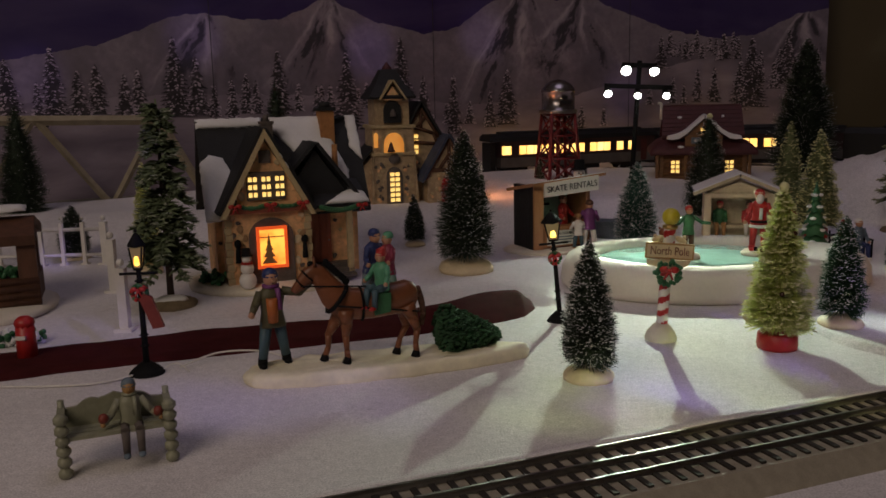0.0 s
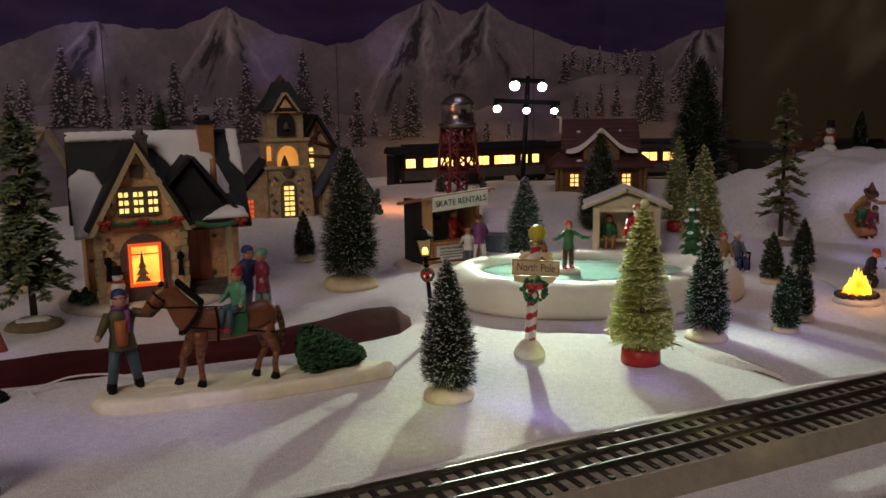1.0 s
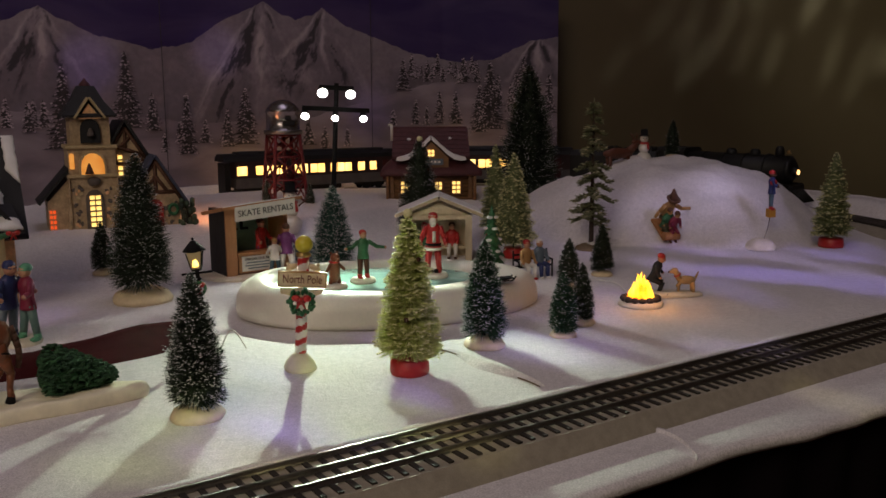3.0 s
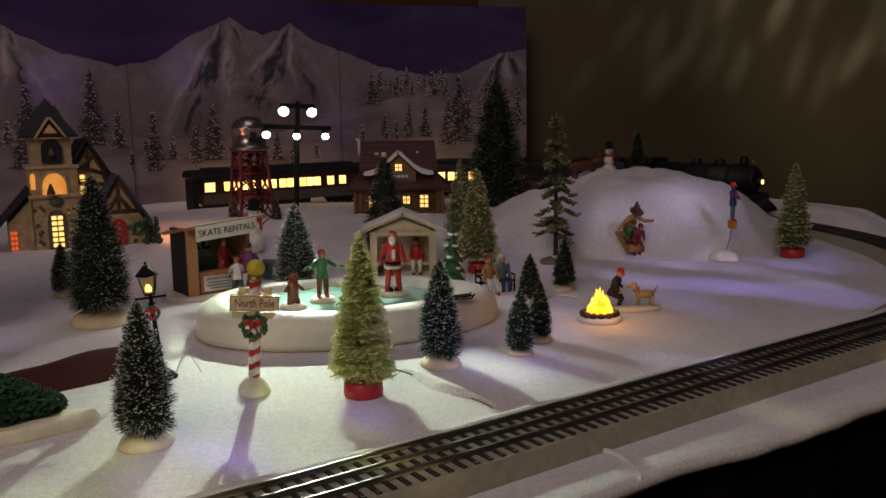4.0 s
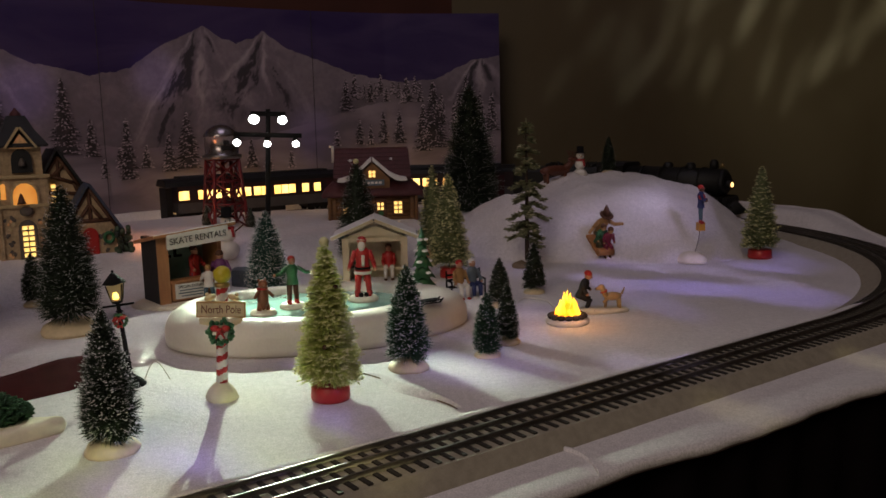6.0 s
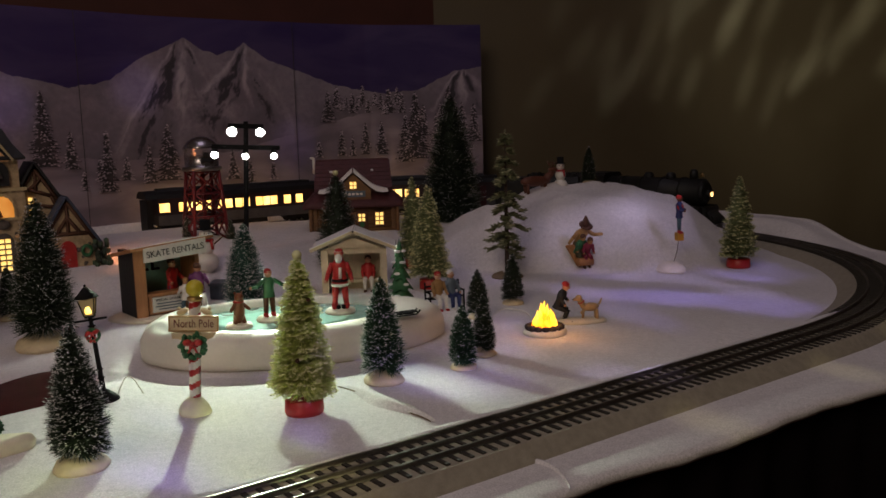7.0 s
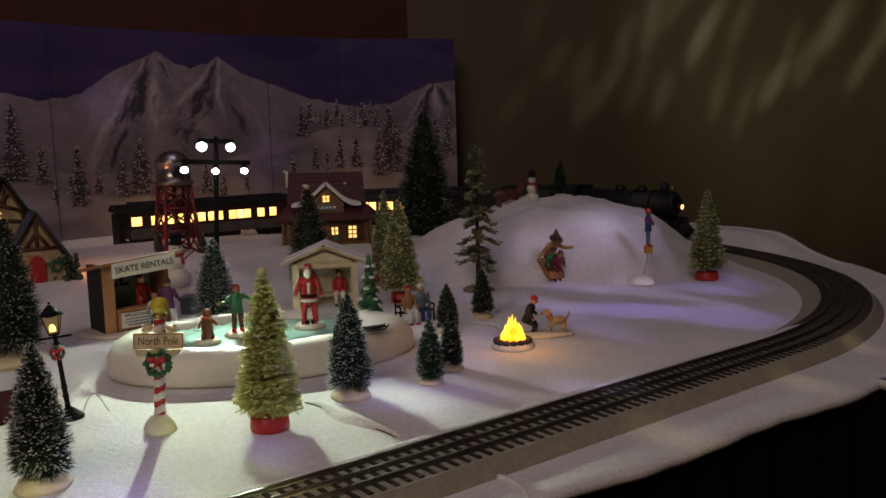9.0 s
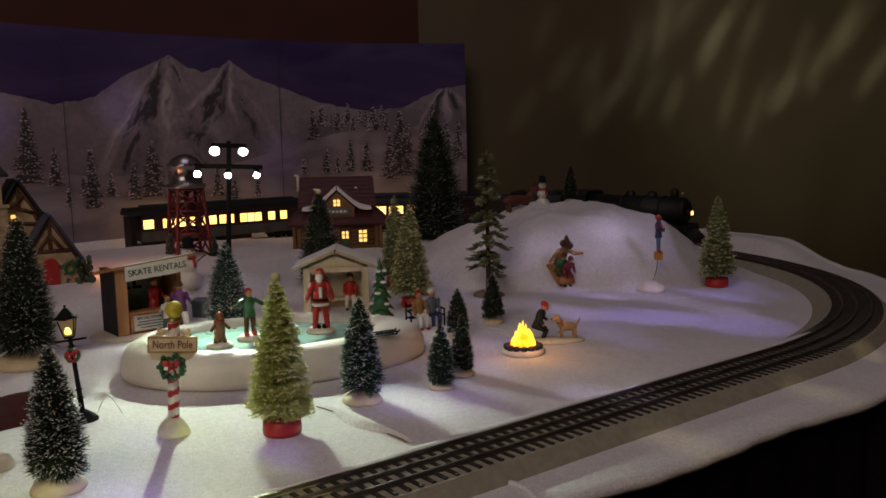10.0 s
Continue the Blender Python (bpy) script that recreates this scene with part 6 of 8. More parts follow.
def pole_sign():
    t = thing("pole_sign", pose(0.247, 0.641, 0.0, 0, 3.5, -4), "red and white striped pole with carved sign and wreath", "sign")
    bm = bmesh.new()
    lathe(bm, [(0.0122, 0), (0.0128, 0.003), (0.0108, 0.008), (0.0075, 0.0125), (0.005, 0.0150)], 16, wobble=0.15, seed=2)
    part("snow_base", bm, PLASTER, t)
    bm = bmesh.new()
    seg, rows = 14, 66
    rings = []
    for j in range(rows + 1):
        z = 0.014 + 0.079 * j / rows
        rings.append([bm.verts.new((0.0046 * math.cos(2 * math.pi * i / seg), 0.0046 * math.sin(2 * math.pi * i / seg), z)) for i in range(seg)])
    for j in range(rows):
        for i in range(seg):
            f = bm.faces.new((rings[j][i], rings[j][(i + 1) % seg], rings[j + 1][(i + 1) % seg], rings[j + 1][i]))
            f.smooth = True
            f.material_index = 1 if ((0.076 * j / rows) / 0.0105 - i / seg) % 1.0 < 0.45 else 0
    part("pole", bm, [WHITE, RED], t, "white pole with red spiral stripes")
    bm = bmesh.new()
    lathe(bm, [(0.0046, 0.0925), (0.0060, 0.0932), (0.0060, 0.0955), (0.004, 0.0965)], 16)
    part("collar", bm, BRASS, t, "brass collar")
    bm = bmesh.new()
    ball(bm, (0, 0, 0.1025), 0.0070, 0, 18, 12)
    part("globe", bm, YELLOW, t, "yellow globe")
    bm = bmesh.new()
    box(bm, -0.0182, 0.0182, -0.0085, -0.0055, 0.0705, 0.0815)
    board = part("board", bm, SIGN_CREAM, t, "cream wooden board reading North Pole")
    bm = bmesh.new()
    for x0, x1, z0, z1 in ((-0.0182, 0.0182, 0.0812, 0.0822), (-0.0182, 0.0182, 0.0698, 0.0708), (-0.0188, -0.0178, 0.0698, 0.0822), (0.0178, 0.0188, 0.0698, 0.0822)):
        box(bm, x0, x1, -0.0092, -0.0053, z0, z1)
    part("border", bm, TAN, board)
    write("North Pole", 0.0092, board, Matrix.Translation((0.0, -0.0089, 0.0760)) @ Matrix.Rotation(radians(90), 4, "X"), SIGN_RED, 0.030)
    bm = bmesh.new()
    prism(bm, [(-0.0165, 0.0640), (-0.0120, 0.0635), (0.0, 0.0600), (0.0120, 0.0635), (0.0150, 0.0650), (0.0172, 0.0690), (-0.0172, 0.0690)], -0.0075, -0.0055)
    part("lower_board", bm, SIGN_CREAM, t)
    bm = bmesh.new()
    for s in (-1, 1):
        ball(bm, (s * 0.009, -0.002, 0.0845), (0.005, 0.0025, 0.0026), 0, 8, 6, Matrix.Rotation(radians(s * 25), 3, "Y"))
        ball(bm, (s * 0.0115, -0.002, 0.0868), 0.0016, 0, 8, 5)
    part("carving", bm, SIGN_CREAM, t)
    bm = bmesh.new()
    rng = random.Random(2)
    for q in range(90):
        an = rng.uniform(0, 2 * math.pi)
        r = 0.0085 + rng.uniform(-0.002, 0.002)
        ball(bm, (r * math.cos(an), -0.0115 + rng.uniform(-0.002, 0.002), 0.0590 + r * math.sin(an)), rng.uniform(0.0014, 0.0022), 0, 5, 3)
    part("wreath", bm, GREEN, t, "round green wreath")
    bm = bmesh.new()
    bow(bm, 0, -0.0150, 0.0610, 0.0068)
    part("bow", bm, RED, t, "red ribbon bow")


BRASS = mat("brass", (0.45, 0.30, 0.12), 0.35, 0.15, 60, 0.1, 300, metal=0.9)
SIGN_RED = mat("sign_letter_brown", (0.16, 0.030, 0.016), 0.5, 0.2, 80, 0.1, 400)
SIGN_CREAM = mat("sign_cream", (0.66, 0.52, 0.31), 0.5, 0.15, 70, 0.2, 400)
pole_sign()

# ---- camp fire ----


def camp_fire():
    t = thing("camp_fire", pose(0.602, 0.800, 0.001), "glowing yellow camp fire in a ring of dark stones", "camp fire")
    bm = bmesh.new()
    lathe(bm, [(0.0235, 0), (0.0240, 0.002), (0.0215, 0.005), (0.004, 0.006)], 22, wobble=0.08, seed=5)
    part("snow_base", bm, PLASTER, t)
    rng = random.Random(7)
    for q in range(14):
        an = 2 * math.pi * q / 14
        bm = bmesh.new()
        ball(bm, (0.0180 * math.cos(an), 0.0150 * math.sin(an), 0.0075), (rng.uniform(0.0038, 0.005), 0.004, rng.uniform(0.003, 0.004)), 0, 7, 5)
        part("stone", bm, STONE_DARK, t)
    bm = bmesh.new()
    for q in range(34):
        an, r = rng.uniform(0, 2 * math.pi), 0.0135 * math.sqrt(rng.random())
        hh = (0.036 - 1.15 * r) * rng.uniform(0.65, 1.05)
        x, y = r * math.cos(an), r * math.sin(an) * 0.7
        prev = None
        for j in range(6):
            f = j / 5
            w = 0.0048 * (math.sin(math.pi * (0.22 + 0.78 * f)) if f < 1 else 0.02) * (1 - 0.35 * f)
            cx = x * (1 - 0.5 * f) + 0.0018 * math.sin(5 * f + q)
            ring = [bm.verts.new((cx + w * math.cos(k * 1.2566), y * (1 - 0.4 * f) + w * 0.7 * math.sin(k * 1.2566), 0.006 + hh * f)) for k in range(5)]
            if prev:
                for k in range(5):
                    bm.faces.new((prev[k], prev[(k + 1) % 5], ring[(k + 1) % 5], ring[k])).smooth = True
            prev = ring
    part("flame", bm, FIRE_GLOW, t, "translucent yellow-orange flames")


STONE_DARK = mat("scorched_stone", (0.035, 0.025, 0.022), 0.7, 0.35, 120, 0.5, 400)
camp_fire()
lamp("fire_light", "POINT", 0.035, (1.0, 0.42, 0.10), pose(0.602, 0.780, 0.035), 0.008)
# unseen point lamp added for the orange glow right of the church
lamp("church_glow", "POINT", 0.16, (1.0, 0.36, 0.14), pose(0.112, 1.325, 0.085), 0.02)

# ---- figurines: each one plain mesh ----


def person(bm, at, h, coat, legs, hat, skin=0, turn=0, arms=((0.28, -0.1), (0.28, -0.1)), sit=False, stride=0.06, skirt=False, scarf=None, beard=None, lean=0, boots=None):
    """A plain standing or seated figure; the numbers are material slots."""
    m = Matrix.Translation(at) @ Matrix.Rotation(radians(turn), 4, "Z") @ Matrix.Rotation(radians(lean), 4, "X")
    m3 = m.to_3x3()

    def p(x, y, z):
        return m @ Vector((x * h, y * h, z * h))

    hip = 0.30 if sit else 0.47
    for s in (-1, 1):
        if sit:
            tube(bm, p(s * 0.07, 0, hip), p(s * 0.08, -0.22, hip), 0.062 * h, 0.052 * h, 7, legs)
            tube(bm, p(s * 0.08, -0.22, hip), p(s * 0.08, -0.24, 0.04), 0.052 * h, 0.04 * h, 7, legs)
            ball(bm, p(s * 0.08, -0.28, 0.03), (0.045 * h, 0.075 * h, 0.03 * h), hat, 7, 5, m3)
        else:
            tube(bm, p(s * 0.065, 0, hip), p(s * (0.07 + stride), s * stride * 0.6, 0.04), 0.066 * h, 0.045 * h, 7, legs)
            ball(bm, p(s * (0.07 + stride), s * stride * 0.6 - 0.03, 0.03), (0.045 * h, 0.08 * h, 0.035 * h), hat if boots is None else boots, 7, 5, m3)
            tube(bm, p(s * (0.07 + stride * 0.9), s * stride * 0.55, 0.10), p(s * (0.07 + stride), s * stride * 0.6, 0.03), 0.052 * h, 0.05 * h, 7, hat if boots is None else boots)
    top = hip + 0.34
    low = 0.20 if skirt else hip - 0.05
    prof = [(0.16 if skirt else 0.142, low), (0.148 if skirt else 0.136, low + 0.025), (0.126, hip + 0.03), (0.112, hip + 0.11), (0.118, hip + 0.17), (0.138, hip + 0.25), (0.128, top - 0.03), (0.085, top + 0.015), (0.045, top + 0.05)]
    rings = []
    for r, z in prof:
        rings.append([bm.verts.new(p(r * math.cos(a), r * 0.72 * math.sin(a), z)) for a in (2 * math.pi * i / 10 for i in range(10))])
    bm.faces.new(rings[0][::-1]).material_index = coat
    for a, b in zip(rings, rings[1:]):
        for i in range(10):
            f = bm.faces.new((a[i], a[(i + 1) % 10], b[(i + 1) % 10], b[i]))
            f.material_index, f.smooth = coat, True
    bm.faces.new(rings[-1]).material_index = coat
    for s, (out, up) in zip((-1, 1), arms):
        a, b = p(s * 0.11, 0, top - 0.03), p(s * (0.13 + out * 0.45), -0.06, top - 0.17 + up * 0.6)
        c = p(s * (0.10 + out), -0.14, top - 0.22 + up * 1.6)
        tube(bm, a, b, 0.050 * h, 0.042 * h, 6, coat)
        ball(bm, b, 0.043 * h, coat, 6, 4)
        tube(bm, b, c, 0.042 * h, 0.034 * h, 6, coat)
        ball(bm, c, 0.036 * h, skin, 6, 4)
    ball(bm, p(0, -0.01, top + 0.105), (0.075 * h, 0.08 * h, 0.088 * h), skin, 10, 7, m3)
    ball(bm, p(0, 0.012, top + 0.152), (0.080 * h, 0.084 * h, 0.066 * h), hat, 10, 6, m3)
    ball(bm, p(0, 0.004, top + 0.132), (0.088 * h, 0.092 * h, 0.020 * h), hat, 12, 5, m3)
    ball(bm, p(0, -0.088, top + 0.098), 0.016 * h, skin, 6, 4)
    if scarf is not None:
        lathe_at = p(0, 0, top + 0.035)
        ball(bm, lathe_at, (0.095 * h, 0.09 * h, 0.036 * h), scarf, 9, 5, m3)
        tube(bm, p(0.05, -0.08, top + 0.02), p(0.06, -0.12, top - 0.2), 0.03 * h, 0.025 * h, 5, scarf)
    if beard is not None:
        ball(bm, p(0, -0.075, top + 0.055), (0.062 * h, 0.035 * h, 0.085 * h), beard, 8, 6, m3)


def disc(bm, at, r, h, mi):
    lathe(bm, [(r, 0), (r * 1.03, h * 0.4), (r * 0.9, h), (r * 0.2, h * 1.05)], 16, at=at, mi=mi, wobble=0.1, seed=at[0] * 50)


# horse group on its long snow base
A = 17.6
bm = bmesh.new()
rings, n = [], 96
for f, z in ((0.985, 0.0), (1.0, 0.002), (1.005, 0.006), (0.985, 0.0092), (0.93, 0.0106), (0.80, 0.0104), (0.5, 0.0100), (0.15, 0.0100)):
    ring = []
    for k in range(n):
        a = 2 * math.pi * k / n
        c, e = math.cos(a), math.sin(a)
        x, y = 0.108 * math.copysign(abs(c) ** 0.8, c), 0.0225 * math.copysign(abs(e) ** 0.75, e) * (1 - 0.25 * c)
        w = 1 + (0.10 * noise.noise((x * 60, y * 60, 3)) + 0.05 * noise.noise((x * 160, y * 160, z * 90))) * min(1, f * 1.2)
        lump = 0.0016 * noise.noise((x * f * 90, y * f * 130, 7)) if z > 0.008 else 0.0
        ring.append(bm.verts.new((x * f * (1 + 0.3 * (w - 1)), y * f * w, z + lump)))
    rings.append(ring)
for a, b in zip(rings, rings[1:]):
    for k in range(n):
        bm.faces.new((a[k], a[(k + 1) % n], b[(k + 1) % n], b[k])).smooth = True
bm.faces.new(rings[-1]).smooth = True
bm.faces.new(rings[0][::-1])
solid("snow_base", bm, BASE_CREAM, "long cream plaster snow base under the horse", "base", pose(0.034, 0.569, 0.0005, 0, 0, A))
bm = bmesh.new()
person(bm, (0, 0, 0), 0.071, 1, 2, 3, 0, 10, ((0.14, 0.00), (0.33, 0.19)), stride=0.07, scarf=4, boots=6)
tube(bm, (0, -0.0055, 0.034), (0, -0.0060, 0.052), 0.0038, 0.0046, 7, 5)
solid("man_figurine", bm, [SKIN, OLIVE, JEANS, NAVY, PURPLE, ORANGE, BLACK], "painted figurine in olive coat and blue trousers leading the horse", "figurine", pose(-0.050, 0.552, 0.0100, 0, 0, A))


def loft(bm, rings, mi=0, seg=12):
    """A closed skin over rings of (centre, half width across y, half height, lean in degrees)."""
    rows = []
    for (x, z), ry, rz, lean in rings:
        ca, sa = math.cos(radians(lean)), math.sin(radians(lean))
        rows.append([bm.verts.new((x - rz * math.sin(a) * sa, ry * math.cos(a), z + rz * math.sin(a) * ca)) for a in (2 * math.pi * k / seg for k in range(seg))])
    for a, b in zip(rows, rows[1:]):
        for k in range(seg):
            f = bm.faces.new((a[k], a[(k + 1) % seg], b[(k + 1) % seg], b[k]))
            f.material_index, f.smooth = mi, True
    for row, flip in ((rows[0], 1), (rows[-1], -1)):
        f = bm.faces.new(row[::-flip])
        f.material_index, f.smooth = mi, True


def horse():
    bm = bmesh.new()
    loft(bm, [((0.0385, 0.047), 0.003, 0.004, 0), ((0.036, 0.0465), 0.0075, 0.0095, 0), ((0.029, 0.046), 0.0100, 0.0125, 0), ((0.018, 0.0445), 0.0102, 0.0118, 0), ((0.004, 0.0425), 0.0105, 0.0112, 0), ((-0.010, 0.0435), 0.0100, 0.0118, 0),
              ((-0.020, 0.0465), 0.0090, 0.0128, -15), ((-0.0255, 0.053), 0.0068, 0.0105, -42), ((-0.0300, 0.0605), 0.0052, 0.0082, -52), ((-0.0345, 0.0675), 0.0044, 0.0068, -45), ((-0.0375, 0.0700), 0.0042, 0.0058, -8),
              ((-0.0410, 0.0672), 0.0043, 0.0060, 36), ((-0.0455, 0.0625), 0.0034, 0.0046, 44), ((-0.0500, 0.0578), 0.0029, 0.0037, 45), ((-0.0525, 0.0556), 0.0024, 0.0026, 45)], 0, 14)
    for y in (-0.0028, 0.0028):
        tube(bm, (-0.0365, y, 0.0735), (-0.0370, y * 1.4, 0.0800), 0.0016, 0.0004, 5)
    # legs: forearm, knee, cannon, fetlock and hoof
    for x, y, bend in ((-0.016, -0.0058, ((0.000, 0.030), (-0.0010, 0.0215), (-0.0005, 0.011), (0.0, 0.0045))), (-0.017, 0.0058, ((-0.006, 0.029), (-0.0110, 0.0205), (-0.0115, 0.011), (-0.014, 0.0045))),
                       (0.029, -0.0058, ((0.004, 0.031), (0.0075, 0.0215), (0.0060, 0.011), (0.0065, 0.0045))), (0.029, 0.0058, ((0.000, 0.031), (0.0015, 0.0215), (-0.0035, 0.012), (-0.0055, 0.0045)))):
        pts = [(x, 0.041)] + [(x + o, z) for o, z in bend]
        radii = (0.0066, 0.0044, 0.0027, 0.0020, 0.0024)
        for k in range(4):
            tube(bm, (pts[k][0], y, pts[k][1]), (pts[k + 1][0], y, pts[k + 1][1]), radii[k], radii[k + 1], 8)
            ball(bm, (pts[k + 1][0], y, pts[k + 1][1]), radii[k + 1] * 1.06, 0, 8, 5)
        tube(bm, (pts[4][0], y, 0.0052), (pts[4][0] - 0.001, y, 0.0005), 0.0025, 0.0036, 8, 1)
    for k in range(6):
        f0, f1 = k / 6, (k + 1) / 6
        g = lambda f: (0.038 + 0.0045 * math.sin(f * 2.4), 0, 0.052 - 0.029 * f)
        tube(bm, g(f0), g(f1), 0.0026 * (1 - 0.4 * f0) + 0.0004, 0.0026 * (1 - 0.4 * f1) + 0.0004, 6, 2)
    for k in range(10):
        f = k / 9
        ball(bm, (-0.0195 - 0.0145 * f + 0.0055, 0, 0.0605 + 0.0150 * f), (0.0024, 0.0018, 0.0030), 1, 6, 4)
    ball(bm, (-0.0395, 0, 0.0745), (0.0024, 0.0018, 0.0030), 1, 6, 4)
    # bridle, collar, girth, traces and reins
    for x, z, r in ((-0.0470, 0.0612, 0.0040), (-0.0420, 0.0668, 0.0052)):
        lathe_ring(bm, (x, 0, z), r, 0.0007, (-0.72, 0, -0.69), 1)
    lathe_ring(bm, (-0.0215, 0, 0.0485), 0.0118, 0.0017, (-0.75, 0, 0.6), 1)
    lathe_ring(bm, (-0.004, 0, 0.0428), 0.0120, 0.0010, (1, 0, 0), 1)
    tube(bm, (-0.022, -0.0112, 0.045), (0.037, -0.0104, 0.036), 0.0007, None, 5, 1)
    tube(bm, (-0.0475, -0.0045, 0.0600), (0.002, -0.007, 0.0570), 0.0006, None, 5, 1)
    ball(bm, (0.010, 0, 0.0490), (0.0095, 0.0112, 0.0075), 3, 12, 7)
    prism(bm, [(0.004, 0.036), (0.016, 0.038), (0.0165, 0.052), (0.0035, 0.052)], -0.0122, -0.0106, 3)
    return solid("horse_figurine", bm, [HORSE_BROWN, BLACK, TIMBER, GREEN], "brown horse figurine with black harness and green saddle cloth", "figurine", pose(0.017, 0.565, 0.0100, 0, 0, A))


def lathe_ring(bm, at, r, w, axis, mi):
    """A hoop of radius r round an axis."""
    turn = Vector(axis).to_track_quat("Z", "Y").to_matrix()
    n = 16
    pts = [Vector(at) + turn @ Vector((r * math.cos(2 * math.pi * i / n), r * math.sin(2 * math.pi * i / n), 0)) for i in range(n)]
    for i in range(n):
        tube(bm, pts[i], pts[(i + 1) % n], w, None, 5, mi, caps=False)


horse()
bm = bmesh.new()
person(bm, (0, 0, 0), 0.050, 1, 2, 3, 0, -55, ((0.10, -0.02), (0.12, -0.02)), sit=True)
tube(bm, (0, 0, 0.040), (0.004, 0.003, 0.0445), 0.0042, 0.0012, 8, 3)
solid("rider_figurine", bm, [SKIN, MINT, JEANS, RED], "painted child figurine in mint coat and red hat riding", "figurine", pose(0.029, 0.5635, 0.0505, 0, 0, A))
rng = random.Random(12)
bm = bmesh.new()
for k in range(900):
    a, f = rng.uniform(0, 2 * math.pi), rng.random() ** 1.2
    r = 0.0215 * (1 - f) ** 0.62 * rng.uniform(0.80, 1.06) * smooth(-0.10, 0.14, f) + 0.0015
    x = -0.022 + 0.050 * f
    c = Vector((x, r * math.cos(a), 0.0175 - 0.007 * f + r * 0.86 * math.sin(a)))
    ball(bm, c, (rng.uniform(0.0020, 0.0038), 0.0014, 0.0010), 0, 5, 3, Matrix.Rotation(rng.uniform(-0.9, 0.5), 3, "Y") @ Matrix.Rotation(a, 3, "X"))
ball(bm, (-0.007, 0, 0.0160), (0.017, 0.0155, 0.0135), 0, 12, 8)
ball(bm, (0.010, 0, 0.0125), (0.016, 0.0095, 0.0085), 0, 12, 8)
FELLED = mat("felled_fir_green", (0.022, 0.070, 0.028), 0.95, 0.35, 120, 0.4, 500, island=0.35)
solid("felled_tree", bm, FELLED, "felled green fir lying on the snow base", "tree", pose(0.087, 0.594, 0.0085, 0, 4, A))

TEAL_TROUSERS = mat("teal_trousers", (0.12, 0.22, 0.20), 0.55, 0.2, 80, 0.2, 400)
# a couple on their own small base behind the horse
bm = bmesh.new()
disc(bm, (0, 0, 0), 0.020, 0.005, 4)
person(bm, (-0.012, 0.004, 0.004), 0.072, 1, 2, 1, 0, 55, ((0.12, 0), (0.16, 0.02)), lean=10)
person(bm, (0.010, -0.002, 0.004), 0.068, 3, 6, 5, 0, -50, ((0.10, 0), (0.12, 0.02)))
solid("couple_figurine", bm, [SKIN, NAVY, GREYBLUE, MAGENTA, PLASTER, MINT, TEAL_TROUSERS], "pair of painted figurines in navy and crimson coats", "figurine", pose(0.001, 0.768, 0.0))

# skaters on white discs
bm = bmesh.new()
disc(bm, (0, 0, 0), 0.0165, 0.0045, 3)
person(bm, (0, 0, 0.004), 0.064, 1, 1, 1, 0, -12, ((0.12, -0.06), (0.12, -0.06)), beard=2, stride=0.03, skirt=False)
lathe(bm, [(0.0092, 0.029), (0.0100, 0.0305), (0.0092, 0.032)], 12, mi=2)
lathe(bm, [(0.0086, 0.0345), (0.0090, 0.0355), (0.0086, 0.0365)], 12, mi=4)
ball(bm, (0, 0.001, 0.0665), (0.0052, 0.0054, 0.0016), 2, 10, 4)
tube(bm, (0, -0.006, 0.038), (0, -0.0064, 0.050), 0.0018, None, 6, 2)
ball(bm, (0.003, -0.002, 0.006), (0.003, 0.006, 0.0028), 4, 7, 4)
ball(bm, (-0.003, -0.002, 0.006), (0.003, 0.006, 0.0028), 4, 7, 4)
solid("red_suited_figurine", bm, [SKIN, RED, WHITE, PLASTER, BLACK], "skating figurine in red suit with white trim and beard", "figurine", pose(0.392, 0.862, 0.0278, 0, 0, 0))
bm = bmesh.new()
disc(bm, (0, 0, 0), 0.0135, 0.0045, 3)
person(bm, (0, 0, 0.004), 0.050, 1, 2, 4, 0, 20, ((0.34, 0.05), (0.34, 0.03)), stride=0.02)
solid("green_skater_figurine", bm, [SKIN, GREEN, TIMBER, PLASTER, RED], "skating figurine in green coat and red cap", "figurine", pose(0.316, 0.848, 0.0278))
bm = bmesh.new()
disc(bm, (0, 0, 0), 0.0135, 0.004, 1)
ball(bm, (0, 0, 0.017), (0.0060, 0.0060, 0.013), 0, 10, 7)
ball(bm, (0, -0.002, 0.031), (0.0050, 0.0055, 0.0050), 0, 9, 6)
tube(bm, (0, -0.005, 0.030), (0, -0.010, 0.029), 0.0024, 0.0016, 7, 0)
for s in (-1, 1):
    tube(bm, (s * 0.004, 0, 0.024), (s * 0.010, -0.004, 0.018), 0.0020, 0.0016, 6, 0)
    tube(bm, (s * 0.003, 0, 0.012), (s * 0.005, -0.001, 0.004), 0.0030, 0.0024, 6, 0)
    ball(bm, (s * 0.0035, 0, 0.0355), 0.0014, 0, 6, 4)
lathe(bm, [(0.0052, 0.0255), (0.0060, 0.0265), (0.0052, 0.0275)], 10, mi=2)
solid("brown_animal_figurine", bm, [HORSE_BROWN, PLASTER, RED], "small brown animal figurine skating with red collar", "figurine", pose(0.285, 0.826, 0.0278, 0, 0, 20))

# black toy sled on the bank
bm = bmesh.new()
for y in (-0.004, 0.004):
    tube(bm, (-0.012, y, 0.001), (0.010, y, 0.001), 0.0009, None, 5)
    tube(bm, (0.010, y, 0.001), (0.014, y, 0.005), 0.0009, None, 5)
for k in range(4):
    box(bm, -0.011 + k * 0.0058, -0.0065 + k * 0.0058, -0.0055, 0.0055, 0.003, 0.0042)
solid("toy_sled", bm, BLACK, "small black toy sled on the rink's snowbank", "sled", pose(0.450, 0.790, 0.0345, 0, 0, 15))

